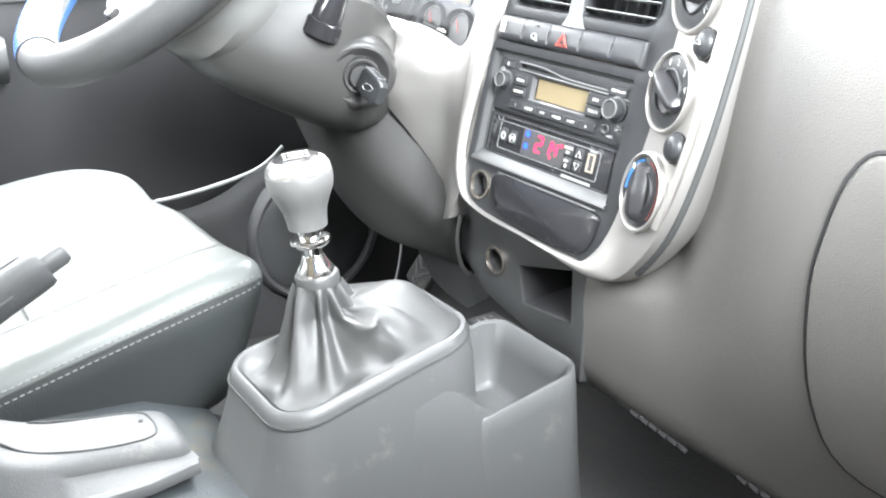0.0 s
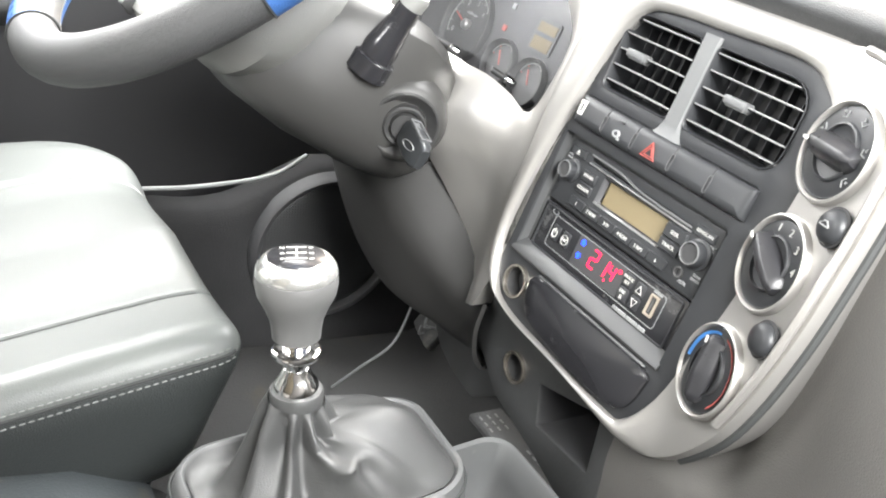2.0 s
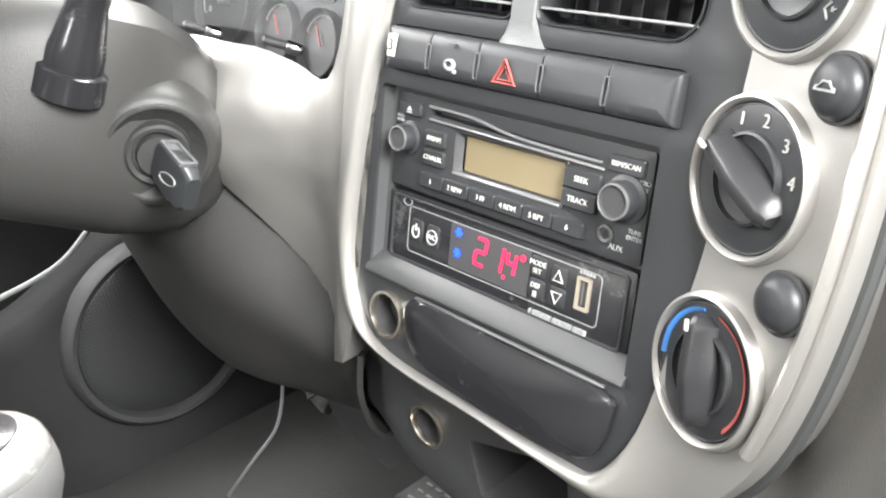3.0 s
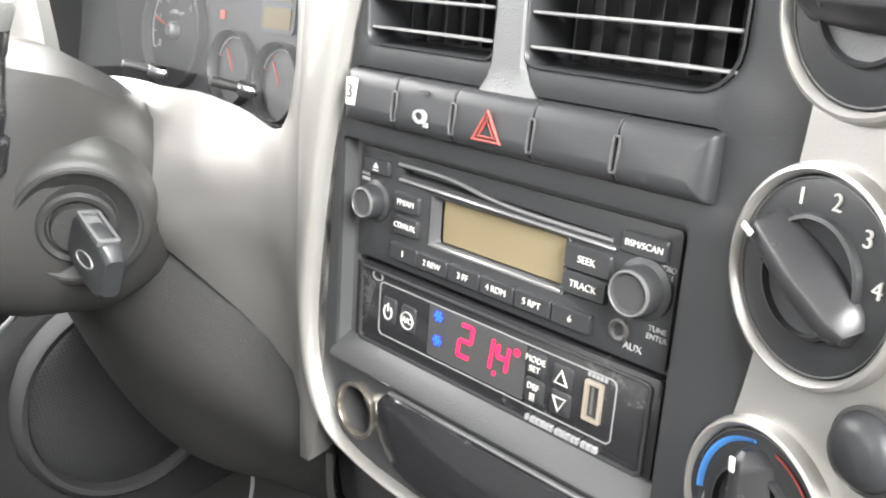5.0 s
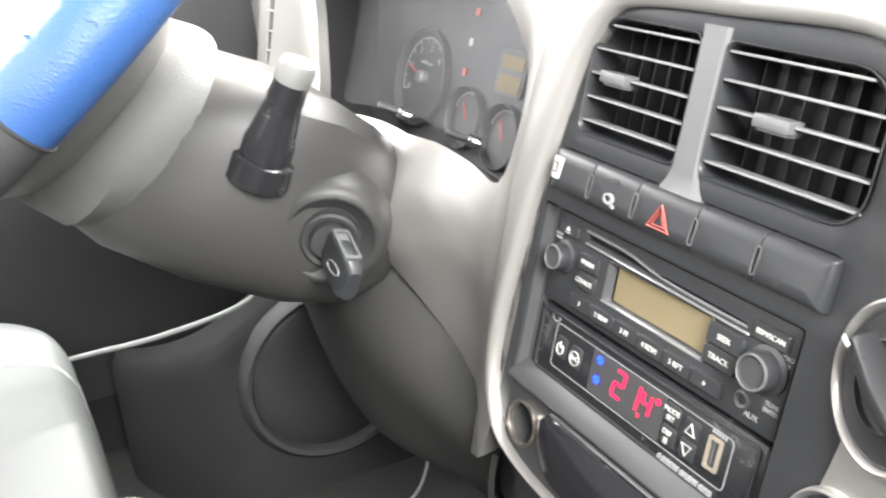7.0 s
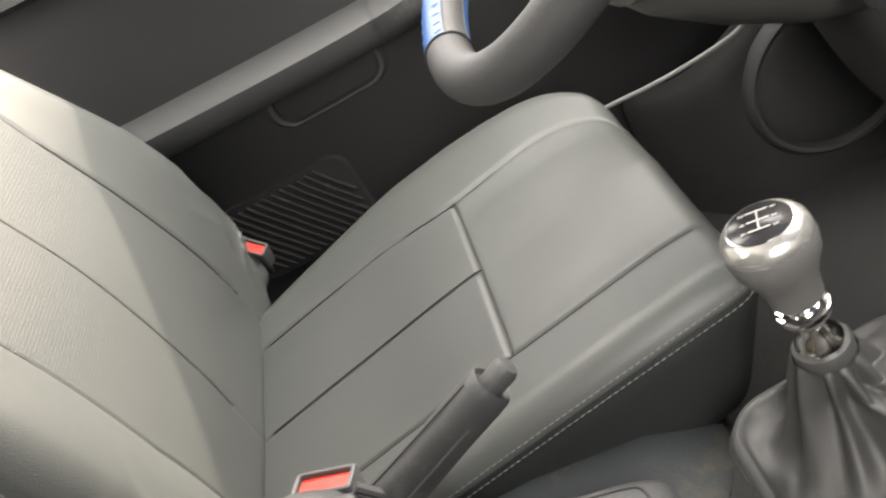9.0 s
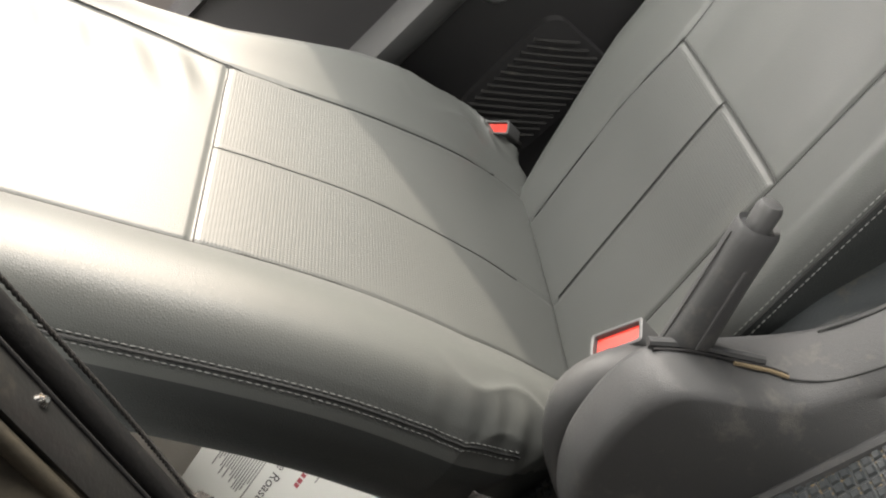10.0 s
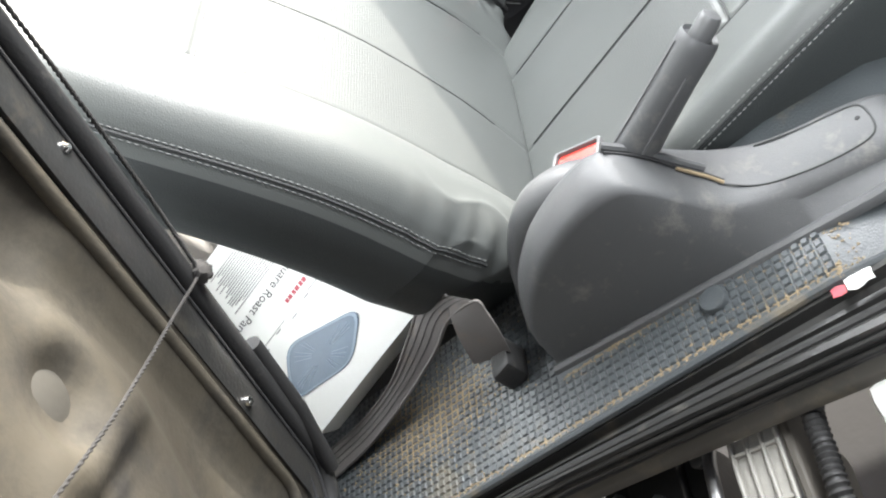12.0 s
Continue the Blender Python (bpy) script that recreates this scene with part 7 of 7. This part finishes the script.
DM = Matrix(((0, 0, 1, -0.64), (1, 0, 0, 0), (0, 1, 0, 0), (0, 0, 0, 1)))
part("panel", plate([(-1.10, -0.36), (0.16, -0.33), (0.34, -0.2), (0.38, 0.10), (-0.06, 0.86), (-1.10, 0.86)], [win[::-1], oval(0.124, 0.058, 0.026)], -0.05, 0.0, 0.006), M_DOOR, door, "dark grey grained trim panel", m=DM)
part("sill_ledge", sheet([[(-0.64 + dx, y, 0.235 - (y + 0.98) * 0.0755 + dz) for dx, dz in ((-0.02, 0.008), (0.010, 0.004), (0.016, -0.010), (0.0, -0.018))] for y in (-1.0, -0.7, -0.4, -0.05)], 0.004), M_DOOR, door)
arm = []
for y, w, z in ((-0.95, 0.03, 0.020), (-0.85, 0.055, 0.018), (-0.72, 0.062, 0.012), (-0.55, 0.062, 0.006), (-0.45, 0.060, 0.004), (-0.38, 0.050, 0.004), (-0.33, 0.02, 0.004)):
    arm.append([(-0.645, y, z + 0.012), (-0.64 + w * 0.7, y, z + 0.010), (-0.64 + w, y, z), (-0.64 + w, y, z - 0.02), (-0.64 + w * 0.8, y, z - 0.035), (-0.645, y, z - 0.055)])
part("armrest", loft([[Vector(p) for p in r] for r in smooth_rows(arm, 4)]), M_PLAST, door, "grey armrest", sharp=50)
part("pocket_bowl", loft([[(-0.636 + d, -0.52 + (y + 0.52) * s, -0.052 + (z + 0.052) * s) for y, z in [(a_, b_) for a_, b_ in rrect(-0.52, -0.055, 0.16, 0.06, 0.028)]] for d, s in ((0.0, 1.08), (0.006, 1.0), (0.004, 0.93), (-0.012, 0.85))], cap0=False), M_PLAST, door, "oval pull recess")
hnd = part("handle_bezel", plate(oval(0.146, 0.078, 0.034), [oval(0.122, 0.056, 0.025)], 0.0, 0.006, 0.003), M_PLAST, door, "grey oval handle surround", m=DM)
part("handle_cup", loft([[(-0.637 - d, y, z) for y, z in oval(0.1225 * s, 0.0565 * s, 0.024)] for d, s in ((0.0, 1.0), (0.016, 0.95), (0.022, 0.85))], cap0=False), M_DOOR, hnd)
part("door_lever", plate([(-0.330 + u * HC - v * HS, 0.1265 + u * HS + v * HC) for u, v in ((-0.060, -0.003), (-0.022, -0.003), (-0.010, -0.010), (0.004, -0.0115), (0.0595, -0.0045), (0.0555, -0.014), (0.046, -0.0235), (0.036, -0.0270),
                          (-0.036, -0.0270), (-0.048, -0.0225), (-0.0575, -0.012))][::-1], [], -0.006, 0.001, 0.0012), M_PLAST, hnd, "grey opening lever flap", m=DM)
part("lock_tab", bend(rounded(0.004, 0.0085, 0.0135, 0.003, 3, 6, 8), lambda p: Vector((-0.641 + p.x, -0.330 - 0.044 * HC + p.y, 0.1265 - 0.044 * HS + 0.010 + p.z))), M_DIRTYP, hnd, "worn locking tab")
part("trim_seam", tube(smooth_path([(-0.639, -0.436, 0.175), (-0.639, -0.424, 0.142), (-0.639, -0.420, 0.107), (-0.639, -0.395, 0.074), (-0.639, -0.352, 0.061), (-0.639, -0.303, 0.058), (-0.639, -0.1, 0.056)], 5), 0.0014, 6), M_SEAM, door)
cap = []
for y, w, z in ((-0.424, 0.0595, 0.0045), (-0.420, 0.0605, 0.0045), (-0.39, 0.0555, 0.0045), (-0.365, 0.046, 0.0045), (-0.346, 0.030, 0.0045)):
    cap.append([(-0.645, y, z + 0.0135), (-0.64 + w * 0.7, y, z + 0.0115), (-0.6385 + w, y, z), (-0.6385 + w, y, z - 0.02), (-0.6385 + w * 0.8, y, z - 0.036), (-0.645, y, z - 0.0565)])
part("armrest_end", loft([[Vector(p) for p in r] for r in cap]), M_DIRTYP, door, "paler grey end piece of the armrest", sharp=50)
part("speaker_grille", loft([[(-0.639 + d, -0.65 + (y + 0.65) * s, -0.205 + (z + 0.205) * s) for y, z in rrect(-0.65, -0.205, 0.20, 0.13, 0.03)] for d, s in ((0, 1), (0.008, 0.97), (0.008, 0.9))], cap0=False), M_HOOD, door)
RD = Vector((0.0, 0.57, -0.82))
for i in range(17):
    c = Vector((-0.630, -0.745 + 0.0118 * i, -0.205 + 0.0017 * (i - 8)))
    ends = []
    for sg in (-1, 1):
        k = 0.0
        while k < 0.075 and abs((c + RD * sg * k).y + 0.65) < 0.088 and abs((c + RD * sg * k).z + 0.205) < 0.054:
            k += 0.002
        ends.append(c + RD * sg * k)
    if (ends[1] - ends[0]).length > 0.02:
        part("grille_slat", tube([ends[0], (ends[0] + ends[1]) / 2 + Vector((0.0015, 0, 0)), ends[1]], 0.0032, 8), M_RUBBER, door)
part("sill_trim", tube(smooth_path([(-0.56, -0.36, -0.250), (-0.50, -0.25, -0.205), (-0.46, -0.16, -0.185), (-0.43, -0.08, -0.160), (-0.42, -0.04, -0.130)], 6), 0.0028, 8), M_GREYP, door, "pale sealing strip along the opening")
structure("kick_panel", bend(rounded(0.03, 0.280, 0.145, 0.020, 6, 40, 14), lambda p: Vector((-0.492 + p.x - 9.0 * max(0.0, -0.085 - (0.085 + p.y)) ** 2, 0.085 + p.y, -0.310 + p.z - 0.5 * max(0.0, -0.09 - p.y)))), M_CARPET, "dark kick panel at the side of the footwell", "panel")
spk = thing("footwell_speaker", (-0.462, 0.02, -0.28), "round dark speaker with a perforated cover in the kick panel", "loudspeaker")
SM = Matrix(((0, 0, 1, -0.462), (1, 0, 0, 0.020), (0, 1, 0, -0.280), (0, 0, 0, 1)))
part("rim", lathe([(0.108, -0.002), (0.106, 0.012), (0.101, 0.017), (0.096, 0.016), (0.0925, 0.009), (0.0915, -0.001)], 56), M_DOOR, spk, "raised dark grey rim", m=SM)
part("cover", lathe([(0.0925, 0.006), (0.085, 0.010), (0.062, 0.014), (0.030, 0.016), (0.0001, 0.0165)], 48), M_MESH, spk, "perforated black cover", m=SM)
ft = thing("brake_pedal", (-0.25, 0.1, -0.33), "black ribbed pedal on a steel arm", "pedal")
PM = at(-0.268, 0.092, -0.292, -35, 0, -12)
part("pad", bend(rounded(0.032, 0.006, 0.028, 0.005, 6, 4, 6), lambda p: PM @ p), M_RUBBER, ft)
for k in range(5):
    part("rib", tube([PM @ Vector((-0.026, -0.0062, 0.010 - 0.010 * k + 0.012)), PM @ Vector((0.0, -0.0066, -0.004 - 0.010 * k + 0.012)), PM @ Vector((0.026, -0.0062, 0.010 - 0.010 * k + 0.012))][:3] if k < 3 else
                    [PM @ Vector((-0.012 + 0.004 * (k - 3), -0.0062, 0.004 - 0.010 * k + 0.018)), PM @ Vector((0.0, -0.0066, -0.004 - 0.010 * k + 0.018)), PM @ Vector((0.012 - 0.004 * (k - 3), -0.0062, 0.004 - 0.010 * k + 0.018))], 0.0016, 6), M_PLAST, ft)
part("arm", tube([(-0.255, 0.098, -0.30), (-0.252, 0.16, -0.24), (-0.25, 0.2, -0.12)], 0.007, 8), M_DARKSTEEL, ft)
wire = thing("loose_cable", (-0.24, 0.0, -0.42), "thin pale loose cable in the footwell", "cable")
part("wire", tube(smooth_path([(-0.255, 0.045, -0.21), (-0.235, 0.03, -0.245), (-0.245, 0.02, -0.30), (-0.29, 0.01, -0.36), (-0.34, 0.0, -0.425)], 8), 0.0016, 6), M_GREYP, wire)
